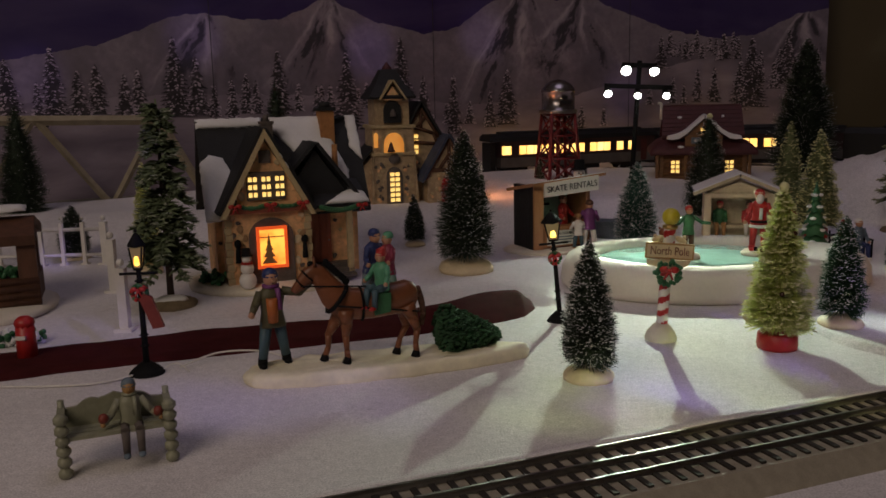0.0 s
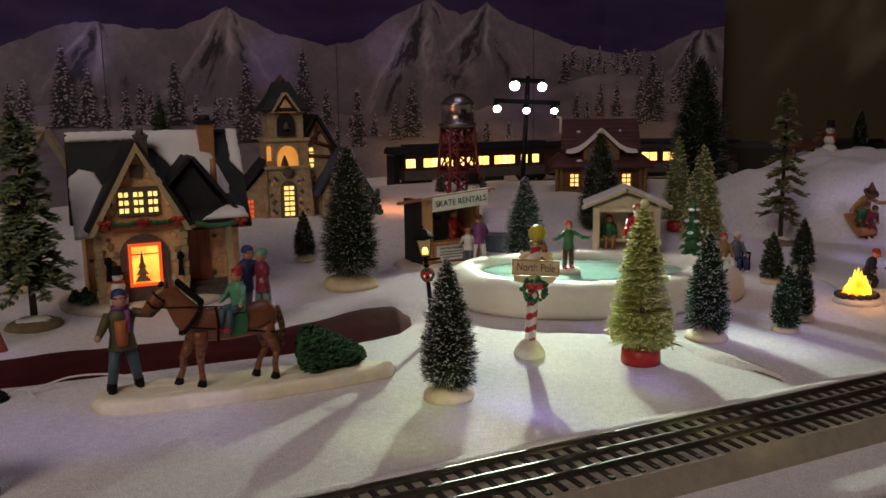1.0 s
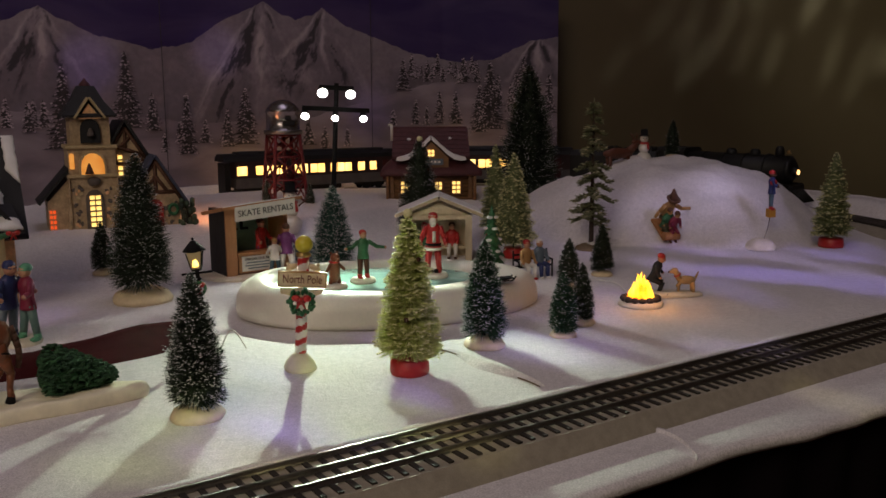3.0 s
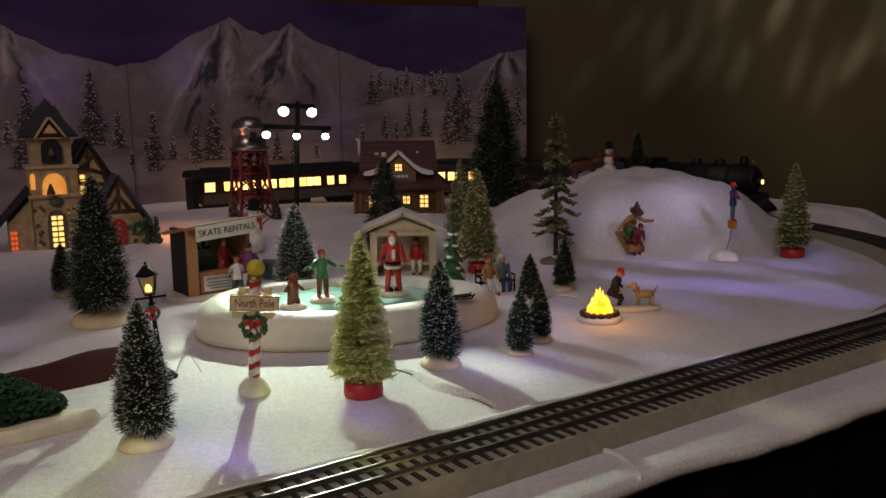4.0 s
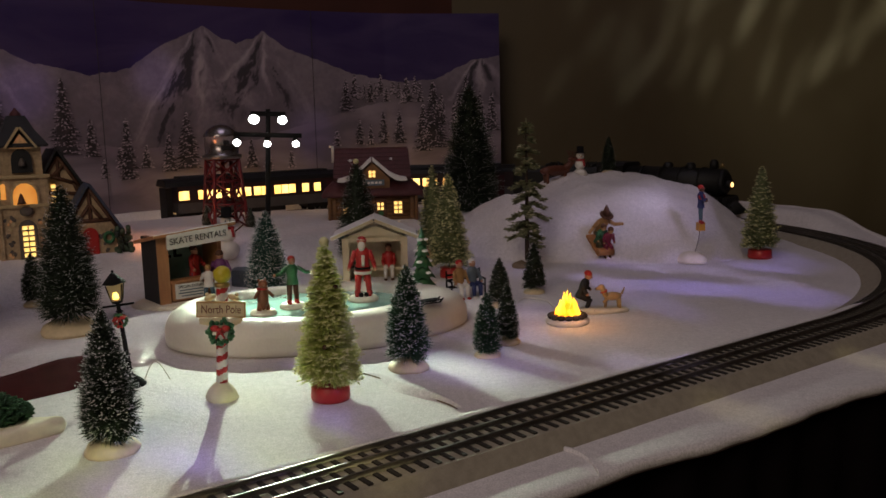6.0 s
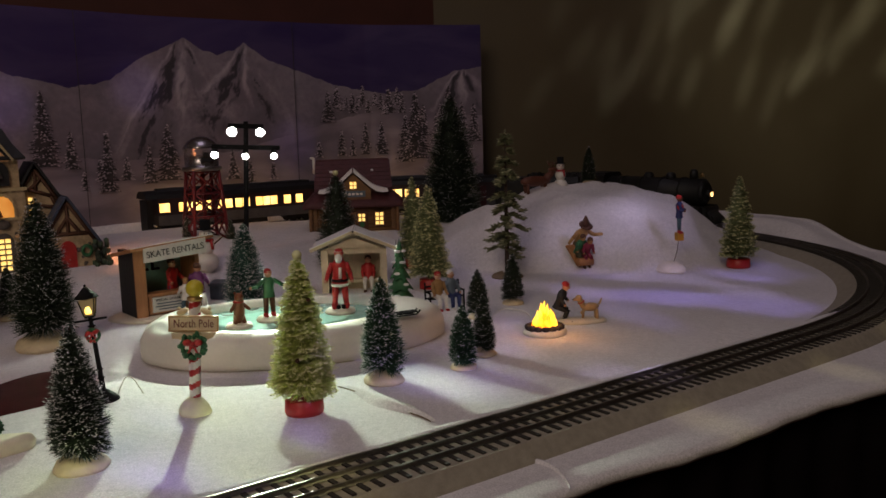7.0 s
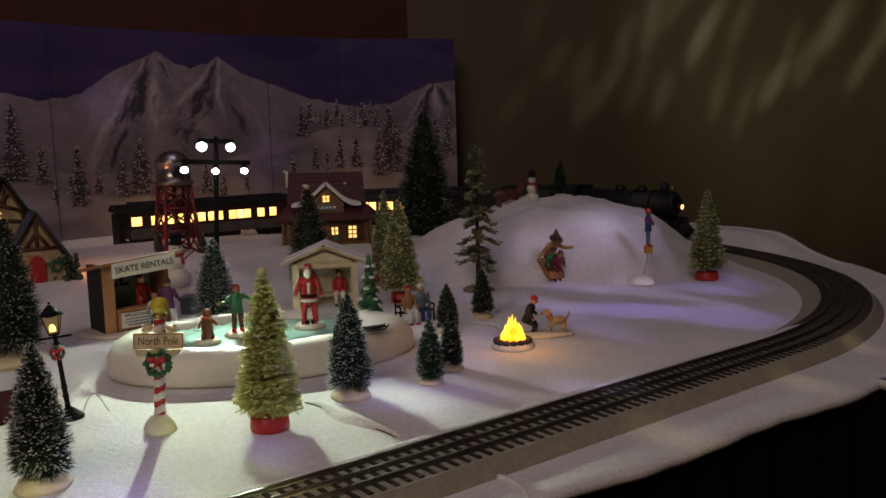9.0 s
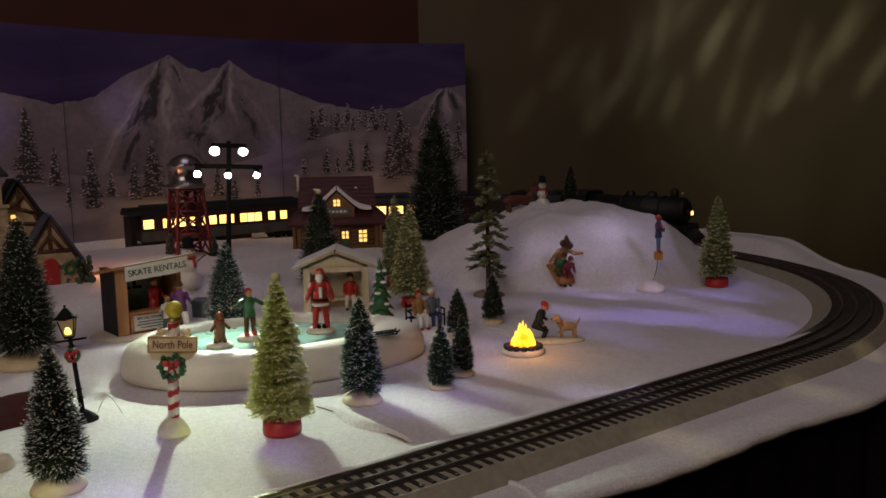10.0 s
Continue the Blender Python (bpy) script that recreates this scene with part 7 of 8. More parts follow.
# tiered green ornament tree beside the shelter
t = thing("tiered_tree", pose(0.466, 0.905, 0.0), "small green moulded fir with snow-laden tiers", "tree")
bm = bmesh.new()
tube(bm, (0, 0, 0), (0, 0, 0.040), 0.004, 0.002, 7)
part("trunk", bm, BARK, t)
for k in range(5):
    bm = bmesh.new()
    n = 14
    z, r = 0.030 + k * 0.0125, 0.0175 - k * 0.0030
    tip = bm.verts.new((0, 0, z + 0.020))
    ring = [bm.verts.new(((r * (1.12 if i % 2 else 0.86)) * math.cos(2 * math.pi * i / n), (r * (1.12 if i % 2 else 0.86)) * math.sin(2 * math.pi * i / n), z - (0.003 if i % 2 else 0))) for i in range(n)]
    mid = bm.verts.new((0, 0, z + 0.002))
    for i in range(n):
        bm.faces.new((ring[i], ring[(i + 1) % n], tip)).smooth = True
        bm.faces.new((ring[(i + 1) % n], ring[i], mid))
    for q in range(3):
        a = 2.1 * q + k
        ball(bm, (r * 0.72 * math.cos(a), r * 0.72 * math.sin(a), z + 0.0045), (0.0040, 0.0040, 0.0018), 1, 6, 4)
    part("tier", bm, [GREEN, WHITE_SNOW], t)

# pair inside the shelter, customers and keeper at the hut
M = SHELTER_AT
for x, coat, hat, legs in ((0.022, GREEN, RED, TAN), (0.060, RED, TIMBER, WHITE)):
    bm = bmesh.new()
    person(bm, (0, 0, 0), 0.058, 1, 2, 3, 0, 0, ((0.02, -0.05), (0.02, -0.05)), sit=True)
    solid("seated_figurine", bm, [SKIN, coat, legs, hat], "small painted figurine seated on the shelter's bench", "figurine", M @ pose(x, 0.034, 0.0010), "shelter figurines")
M = pose(0.168, 1.020, 0.0, 0, 0, AXIS + 2)
bm = bmesh.new()
person(bm, (0, 0, 0), 0.062, 1, 2, 3, 0, 30, ((0.1, -0.02), (0.12, -0.02)))
solid("keeper_figurine", bm, [SKIN, RED, NAVY, TIMBER], "painted figurine in red jumper behind the hut's counter", "figurine", M @ pose(0.050, 0.018, 0.0078))
bm = bmesh.new()
disc(bm, (0.005, 0, 0), 0.016, 0.004, 4)
person(bm, (0.010, 0, 0.003), 0.062, 1, 2, 3, 0, 150, ((0.08, 0), (0.1, 0)))
person(bm, (-0.006, 0.000, 0.003), 0.046, 2, 5, 6, 0, 160, ((0.08, 0), (0.1, 0)))
solid("customers_figurine", bm, [SKIN, PURPLE, WHITE, TIMBER, PLASTER, JEANS, TAN], "adult in purple and child in white at the counter", "figurine", M @ pose(0.060, -0.013, 0.0))
bm = bmesh.new()
box(bm, -0.022, 0.022, -0.014, 0.014, 0.0, 0.022)
box(bm, -0.024, 0.024, -0.016, 0.016, 0.020, 0.024)
for x in (-0.015, 0.0, 0.015):
    box(bm, x - 0.006, x + 0.006, -0.0152, -0.0140, 0.004, 0.018)
solid("crate", bm, GREYBLUE, "grey-blue wooden crate in the snow", "crate", pose(0.272, 1.135, ground(0.272, 1.135), 0, 0, -15))

# elderly pair on a black bench
t = thing("garden_bench", pose(0.535, 0.962, 0.0, 0, 0, 15), "black iron garden bench behind the small firs", "bench")
for y, z in ((0.010, 0.014), (0.004, 0.014), (0.013, 0.022), (0.014, 0.028)):
    bm = bmesh.new()
    box(bm, -0.024, 0.024, y - 0.0022, y + 0.0022, z, z + 0.0016)
    part("slat", bm, BLACK, t)
for x in (-0.0235, 0.0235):
    bm = bmesh.new()
    tube(bm, (x, 0.001, 0), (x, 0.001, 0.022), 0.0012, None, 6)
    tube(bm, (x, 0.014, 0), (x, 0.015, 0.034), 0.0012, None, 6)
    tube(bm, (x, 0.000, 0.022), (x, 0.015, 0.023), 0.0012, None, 6)
    part("bench_end", bm, BLACK, t)
for x, coat, legs, hat in ((-0.010, TAN, WHITE, RED), (0.008, GREYBLUE, NAVY, WHITE)):
    bm = bmesh.new()
    person(bm, (0, 0, 0), 0.056, 1, 2, 3, 0, 0, ((0.06, -0.04), (0.06, -0.04)), sit=True)
    solid("seated_figurine", bm, [SKIN, coat, legs, hat], "painted elderly figurine seated on the black bench", "figurine", pose(0.535, 0.962, 0.0, 0, 0, 15) @ pose(x, 0.006, 0.0005), "bench figurines")

DOG = mat("dog_tan", (0.46, 0.30, 0.15), 0.6, 0.3, 120, 0.4, 500)
# kneeling figure and dog by the fire
bm = bmesh.new()
lathe(bm, [(0.034, 0), (0.035, 0.002), (0.032, 0.0045), (0.006, 0.005)], 26, wobble=0.08, seed=8, sy=0.36)
for x in (-0.006, 0.010):
    ball(bm, (x, -0.0100, 0.0030), (0.0026, 0.0018, 0.0018), 1, 6, 4)
solid("figurine_base", bm, [PLASTER, STONE_DARK], "long white base with dark pebbles beside the fire", "base", pose(0.652, 0.836, 0.001, 0, 0, -8))
bm = bmesh.new()
person(bm, (0, 0, 0), 0.055, 1, 1, 2, 0, 62, ((0.10, 0.00), (0.12, 0.02)), sit=True, lean=22)
solid("kneeling_figurine", bm, [SKIN, SLATE, RED], "kneeling figurine in dark coat and red pointed cap", "figurine", pose(0.630, 0.852, 0.0035))
bm = bmesh.new()
ball(bm, (0, 0, 0.014), (0.0105, 0.0042, 0.0050), 0, 10, 7)
tube(bm, (-0.008, 0, 0.015), (-0.012, 0, 0.023), 0.0034, 0.0030, 7)
ball(bm, (-0.0135, 0, 0.0245), (0.0042, 0.0034, 0.0036), 0, 9, 6)
tube(bm, (-0.0145, 0, 0.0240), (-0.0195, 0, 0.0230), 0.0021, 0.0016, 6)
ball(bm, (-0.0200, 0, 0.0232), 0.0011, 1, 5, 4)
for s in (-1, 1):
    ball(bm, (-0.0125, s * 0.0030, 0.0250), (0.0014, 0.0008, 0.0028), 0, 6, 4)
    tube(bm, (0.0065, s * 0.0026, 0.012), (0.0075, s * 0.0026, 0.0005), 0.0021, 0.0016, 6)
    tube(bm, (-0.0070, s * 0.0026, 0.012), (-0.0080 - (0.004 if s < 0 else 0), s * 0.0026, 0.0005 + (0.007 if s < 0 else 0)), 0.0019, 0.0015, 6)
tube(bm, (0.0100, 0, 0.016), (0.0135, 0, 0.0235), 0.0013, 0.0007, 6)
lathe_ring(bm, (-0.0105, 0, 0.0200), 0.0036, 0.0008, (-0.5, 0, 0.9), 2)
solid("dog_figurine", bm, [DOG, BLACK, RED], "tan dog figurine raising one paw", "figurine", pose(0.668, 0.832, 0.0050, 0, 0, -5))

AMBER = mat("amber_paint", (0.55, 0.27, 0.03), 0.5, 0.2, 80, 0.2, 400)
DEER = mat("deer_red_brown", (0.11, 0.035, 0.018), 0.5, 0.25, 60, 0.1, 300)

# sledders on the hill
bm = bmesh.new()
box(bm, -0.010, 0.010, -0.017, 0.018, 0.002, 0.005, 4)
tube(bm, (-0.010, -0.017, 0.007), (0.010, -0.017, 0.007), 0.0050, None, 12, 4)
person(bm, (0.0, 0.008, 0.001), 0.056, 7, 2, 3, 0, 0, ((0.24, 0.00), (0.30, 0.12)), sit=True)
person(bm, (-0.004, -0.002, -0.001), 0.046, 1, 2, 6, 0, 10, ((0.06, 0), (0.06, 0)), sit=True)
person(bm, (0.004, -0.007, -0.001), 0.044, 5, 5, 6, 0, 0, ((0.06, 0), (0.06, 0)), sit=True)
tube(bm, (0, 0.006, 0.046), (-0.002, 0.010, 0.058), 0.0062, 0.0010, 8, 3)
lathe(bm, [(0.0085, 0.0455), (0.0088, 0.0462), (0.004, 0.047)], 12, at=(0, 0.006, 0), mi=3)
solid("sledding_figurine", bm, [TAN, GREEN, OLIVE, TIMBER, BRICK, MAGENTA, TIMBER, TAN], "two painted figurines riding an orange toboggan downhill", "figurine", pose(0.787, 1.158, ground(0.787, 1.158) + 0.002, 34, 0, 6) @ Matrix.Scale(1.22, 4))
bm = bmesh.new()
lathe(bm, [(0.021, 0), (0.0205, 0.004), (0.017, 0.010), (0.011, 0.0145), (0.003, 0.0155)], 18, mi=3, wobble=0.25, seed=4)
tube(bm, (0.003, 0, 0.008), (0.010, 0, 0.030), 0.0006, None, 5, 4)
tube(bm, (0.010, 0, 0.030), (0.013, 0, 0.052), 0.0006, None, 5, 4)
person(bm, (0.013, 0, 0.056), 0.056, 1, 2, 6, 0, 60, ((0.15, 0.02), (0.1, 0.02)), stride=0.0)
box(bm, 0.0085, 0.0180, -0.005, 0.005, 0.046, 0.058, 5)
ball(bm, (0.012, -0.005, 0.0960), (0.0060, 0.0034, 0.0045), 6, 8, 5)
solid("jumping_figurine", bm, [TIMBER, NAVY, JEANS, PLASTER, STEEL, AMBER, RED], "jumping figurine on a wire above a small snow base", "figurine", pose(0.908, 1.095, ground(0.908, 1.095)))

# snowman, deer and small red bird-like child on the hilltop
bm = bmesh.new()
ball(bm, (0, 0, 0.010), (0.0115, 0.0110, 0.0105), 0, 14, 9)
ball(bm, (0, 0, 0.026), (0.0085, 0.0083, 0.0082), 0, 12, 8)
ball(bm, (0, 0, 0.039), 0.0064, 0, 12, 8)
lathe_ring(bm, (0, 0, 0.033), 0.0062, 0.0017, (0, 0, 1), 1)
tube(bm, (0.004, -0.006, 0.033), (0.005, -0.008, 0.024), 0.0016, None, 6, 1)
lathe(bm, [(0.0085, 0.0440), (0.0085, 0.0450), (0.0056, 0.0452), (0.0054, 0.0540), (0.002, 0.0545)], 14, mi=2)
tube(bm, (0, -0.006, 0.039), (0, -0.012, 0.0385), 0.0011, 0.0003, 6, 3)
for s in (-1, 1):
    tube(bm, (s * 0.007, 0, 0.028), (s * 0.017, -0.002, 0.036), 0.0009, 0.0006, 5, 4)
    ball(bm, (s * 0.0022, -0.0060, 0.0405), 0.0008, 2, 5, 4)
hill_snowman = solid("snowman_figurine", bm, [WHITE, RED, BLACK, ORANGE, TIMBER], "white snowman figurine with black hat and red scarf", "figurine", pose(0.842, 1.370, ground(0.842, 1.370) - 0.013, 0, 0, -10) @ Matrix.Scale(1.12, 4))
bm = bmesh.new()
ball(bm, (0, 0, 0.024), (0.0165, 0.0065, 0.0078), 0, 12, 8)
tube(bm, (0.011, 0, 0.026), (0.019, 0, 0.036), 0.0052, 0.0036, 8)
ball(bm, (0.0195, 0, 0.0395), (0.0055, 0.0032, 0.0034), 0, 9, 6)
for s in (-1, 1):
    tube(bm, (0.018, s * 0.002, 0.042), (0.016, s * 0.006, 0.052), 0.0009, 0.0005, 5)
    tube(bm, (0.017, s * 0.004, 0.047), (0.021, s * 0.006, 0.051), 0.0007, 0.0004, 5)
    for x in (-0.010, 0.009):
        tube(bm, (x, s * 0.003, 0.021), (x + 0.001, s * 0.003, 0.0), 0.0020, 0.0012, 6)
solid("deer_figurine", bm, DEER, "red-brown deer figurine beside the snowman", "figurine", pose(0.793, 1.362, ground(0.793, 1.362) - 0.012, 0, 0, 12) @ Matrix.Diagonal((1.85, 1.5, 1.20, 1)))
tagged(copy_thing(hill_snowman, pose(0.243, 1.215, ground(0.243, 1.215), 0, 0, 10) @ Matrix.Scale(1.25, 4)), "white snowman with red scarf and twig arms behind the hut", "figurine")
# snowman by the stone house
bm = bmesh.new()
ball(bm, (0, 0, 0.008), 0.0092, 0, 12, 8)
ball(bm, (0, 0, 0.0205), 0.0070, 0, 12, 8)
ball(bm, (0, 0, 0.0305), 0.0052, 0, 12, 8)
lathe_ring(bm, (0, 0, 0.0262), 0.0050, 0.0013, (0, 0, 1), 1)
lathe(bm, [(0.0068, 0.0340), (0.0068, 0.0348), (0.0044, 0.0350), (0.0042, 0.0415), (0.002, 0.042)], 12, mi=2)
solid("snowman_figurine", bm, [WHITE, RED, BLACK], "small snowman with black hat beside the cottage window", "figurine", pose(-0.140, 0.812, 0.009))

# bench with a seated grey figure near the front
t = thing("park_bench", pose(-0.1035, 0.402, 0.0, 0, 0, 25), "ornate pewter park bench standing on the snow", "bench")
for y, z in ((-0.006, 0.022), (0.000, 0.022), (0.006, 0.022)):
    bm = bmesh.new()
    box(bm, -0.028, 0.028, y - 0.0026, y + 0.0026, z, z + 0.0022)
    part("slat", bm, PEWTER, t)
bm = bmesh.new()
pts = [(-0.028, 0.021)] + [(0.028, 0.021)] + [(0.028 - 0.056 * k / 14, 0.034 + 0.006 * math.sin(math.pi * k / 14) + 0.0012 * math.cos(k * 1.8)) for k in range(15)]
prism(bm, pts, 0.0085, 0.0110)
part("backrest", bm, PEWTER, t)
for x in (-0.030, 0.026):
    bm = bmesh.new()
    for k in range(6):
        ball(bm, (x + 0.002, -0.008 + 0.001 * math.sin(k), 0.004 + k * 0.0062), (0.0042, 0.0040, 0.0036), 0, 7, 5)
    box(bm, x, x + 0.004, -0.010, 0.011, 0.032, 0.036)
    tube(bm, (x + 0.002, 0.010, 0), (x + 0.002, 0.010, 0.040), 0.0018, None, 6)
    part("arm_end", bm, PEWTER, t)
bm = bmesh.new()
person(bm, (0, 0, 0), 0.049, 1, 3, 4, 0, 0, ((0.20, -0.02), (0.22, -0.02)), sit=True, skirt=False, scarf=1)
for s in (-1, 1):
    ball(bm, (s * 0.0145, -0.0065, 0.0225), 0.0030, 2, 7, 5)
solid("seated_figurine", bm, [TAN, PEWTER, DULL_RED, STONE_GREY, GREYBLUE], "seated figurine in grey-green coat with dark red gloves", "figurine", pose(-0.1035, 0.402, 0.0, 0, 0, 25) @ pose(0.008, 0.001, 0.0085))

# ---- dark red cloth road ----
UPPER = [(-0.46, 0.545), (-0.37, 0.585), (-0.242, 0.642), (-0.138, 0.688), (-0.039, 0.712), (0.02, 0.733), (0.06, 0.760), (0.10, 0.795), (0.128, 0.800), (0.150, 0.775)]
LOWER = [(-0.40, 0.480), (-0.33, 0.508), (-0.210, 0.562), (-0.112, 0.600), (0.0, 0.640), (0.05, 0.660), (0.09, 0.680), (0.120, 0.698), (0.140, 0.715), (0.152, 0.745)]
bm = bmesh.new()
rows = []
for i in range(55):
    f = i / 54 * 9
    k = min(8, int(f))
    g = f - k
    a = Vector(LOWER[k]).lerp(Vector(LOWER[k + 1]), g)
    b = Vector(UPPER[k]).lerp(Vector(UPPER[k + 1]), g)
    hump = 0.012 * smooth(4.0, 7.0, f) * (1 - smooth(8.0, 9.0, f))
    row = []
    for j in range(9):
        q = a.lerp(b, j / 8)
        z = ground(q.x, q.y) + 0.0035 + 0.0012 * noise.noise((q.x * 30, q.y * 30, 0)) + hump * math.sin(math.pi * j / 8)
        if j in (0, 8) or i in (0, 54):
            z = ground(q.x, q.y) + 0.0003
        row.append(bm.verts.new((q.x, q.y, z)))
    rows.append(row)
for a, b in zip(rows, rows[1:]):
    for j in range(8):
        bm.faces.new((a[j], b[j], b[j + 1], a[j + 1])).smooth = True
solid("cloth_road", bm, DEEP_RED, "strip of dark maroon cloth laid as a road", "cloth", kind="structure")

# ---- left of the house: fence, cabin, mailbox, truss bridge ----
fence = thing("white_fence", pose(0, 0, 0), "white wooden picket fence round a snowy yard", "fence")
RUNS = [(Vector((-0.68, 0.965)), Vector((-0.368, 0.990)), 12, 0.055), (Vector((-0.368, 0.990)), Vector((-0.216, 0.682)), 2, 0.058)]
for a, b, n, hh in RUNS:
    for k in range(0 if n > 4 else 1, n + 1):
        p = a.lerp(b, k / n)
        bm = bmesh.new()
        w = 0.0022 if n > 4 and k < n else 0.0040
        box(bm, p.x - w, p.x + w, p.y - w, p.y + w, 0, hh + (0.004 if w > 0.004 else 0))
        ball(bm, (p.x, p.y, hh + 0.005), w * 0.9, 0, 8, 5)
        box(bm, p.x - w * 2, p.x + w * 2, p.y - w * 2, p.y + w * 2, 0, 0.004)
        part("post", bm, WHITE, fence)
    if n > 4:
        for z in (0.014, 0.046):
            bm = bmesh.new()
            tube(bm, (a.x, a.y, z), (b.x, b.y, z), 0.0024, None, 4)
            part("rail", bm, WHITE, fence)


def cabin():
    t = thing("wooden_cabin", pose(-0.3885, 0.7308, 0.0, 0, 0, AXIS), "dark brown wooden cabin with an open bay and snowy roof", "cabin")
    bm = bmesh.new()
    lathe(bm, [(0.080, 0), (0.082, 0.004), (0.072, 0.008), (0.01, 0.009)], 28, at=(0.0, 0.03, 0), wobble=0.1, seed=4)
    part("snow_base", bm, PLASTER, t)
    bm = bmesh.new()
    box(bm, -0.060, 0.062, 0.002, 0.075, 0.006, 0.034)
    box(bm, -0.060, 0.014, 0.002, 0.075, 0.034, 0.078)
    part("wall", bm, TIMBER, t)
    for x, y, w in ((0.012, -0.002, 0.008), (0.046, -0.002, 0.017), (0.050, 0.063, 0.010)):
        bm = bmesh.new()
        box(bm, x, x + w, y, y + 0.012, 0.006, 0.080)
        part("post", bm, TIMBER, t)
    for k in range(4):
        bm = bmesh.new()
        tube(bm, (-0.062, 0.0, 0.011 + k * 0.0072), (0.064, 0.0, 0.011 + k * 0.0072), 0.0040, None, 7)
        part("log", bm, TIMBER, t)
    bm = bmesh.new()
    slab(bm, [(-0.072, -0.010, 0.078), (0.064, -0.010, 0.078), (0.062, 0.036, 0.092), (-0.068, 0.036, 0.092)], 0.010)
    slab(bm, [(0.064, 0.084, 0.078), (-0.072, 0.084, 0.078), (-0.068, 0.036, 0.092), (0.062, 0.036, 0.092)], 0.010)
    part("roof", bm, TIMBER, t)
    part("roof_snow", patch((-0.072, -0.010, 0.088), (1, 0, 0), (0, 0.046, 0.014), [(0.0, 0.020), (0.060, 0.026), (0.128, 0.034), (0.128, 0.047), (0.004, 0.047)]), WHITE_SNOW, t)
    bm = bmesh.new()
    rng = random.Random(6)
    for k in range(40):
        ball(bm, (0.034 + rng.uniform(-0.014, 0.014), 0.006 + rng.uniform(-0.003, 0.003), 0.040 + rng.uniform(-0.004, 0.006)), 0.003, 0, 5, 3)
    part("planter", bm, GREEN, t, "green sprigs on the sill")


cabin()
bm = bmesh.new()
rng = random.Random(16)
for k in range(70):
    ball(bm, (rng.uniform(-0.018, 0.018), rng.uniform(-0.012, 0.012), rng.uniform(0.001, 0.012)), rng.uniform(0.002, 0.004), rng.choice((0, 1)), 5, 3)
solid("snowy_shrub", bm, [GREEN, WHITE_SNOW], "low green shrub dusted with snow", "shrub", pose(-0.290, 0.640, 0.001))
bm = bmesh.new()
tube(bm, (0, 0, 0), (0, 0, 0.030), 0.008, 0.007, 12)
ball(bm, (0, 0, 0.030), (0.008, 0.008, 0.006), 0, 10, 6)
box(bm, -0.004, 0.004, -0.0085, -0.0070, 0.018, 0.021, 1)
solid("red_mailbox", bm, [RED, WHITE], "small round red mailbox beside the cloth road", "mailbox", pose(-0.262, 0.600, 0.001))

bridge = thing("truss_bridge", pose(0, 0, 0), "cream wooden truss bridge over the rear track", "bridge")
for v in (0.578, 0.682):
    for u0, z0, u1, z1, w in ((-1.279, 0.178, -0.864, 0.167, 0.0081), (-1.279, 0.016, -0.783, 0.016, 0.0081), (-1.058, 0.176, -0.95, 0.023, 0.0059), (-0.95, 0.023, -0.867, 0.167, 0.0059), (-0.864, 0.169, -0.788, 0.02, 0.0076), (-1.058, 0.176, -1.161, 0.023, 0.0059), (-1.258, 0.176, -1.161, 0.023, 0.0059)):
        bm = bmesh.new()
        tube(bm, (*plan(u0, v), z0), (*plan(u1, v), z1), w, None, 4, smooth=False)
        part("beam", bm, BRIDGE_WOOD, bridge)
for u in (-1.258, -1.058, -0.869):
    bm = bmesh.new()
    tube(bm, (*plan(u, 0.578), 0.176), (*plan(u, 0.682), 0.176), 0.0043, None, 4, smooth=False)
    part("cross_beam", bm, BRIDGE_WOOD, bridge)

# ---- cords on the snow ----


def cord(points, label):
    bm = bmesh.new()
    pts = []
    for i in range(len(points) - 1):
        a, b = Vector(points[i]), Vector(points[i + 1])
        p0 = Vector(points[max(0, i - 1)])
        p3 = Vector(points[min(len(points) - 1, i + 2)])
        for k in range(8):
            t = k / 8
            pts.append(0.5 * (2 * a + (b - p0) * t + (2 * p0 - 5 * a + 4 * b - p3) * t * t + (3 * a - p0 - 3 * b + p3) * t ** 3))
    for a, b in zip(pts, pts[1:]):
        tube(bm, a, b, 0.0008, None, 5, caps=False)
    solid("lamp_cord", bm, WHITE, label, "cord")


cord([(-0.128, 0.570, 0.003), (-0.105, 0.590, 0.008), (-0.075, 0.598, 0.007), (-0.045, 0.590, 0.003), (-0.03, 0.585, 0.0025)], "thin white lamp cord lying on the maroon cloth")
cord([(-0.150, 0.560, 0.003), (-0.180, 0.535, 0.0025), (-0.24, 0.53, 0.0025), (-0.30, 0.54, 0.0025)], "thin white lamp cord lying on the snow")
cord([(0.575, 0.900, 0.0025), (0.595, 0.925, 0.0035), (0.615, 0.905, 0.003), (0.610, 0.860, 0.0025), (0.604, 0.825, 0.003)], "thin white cord running to the camp fire")
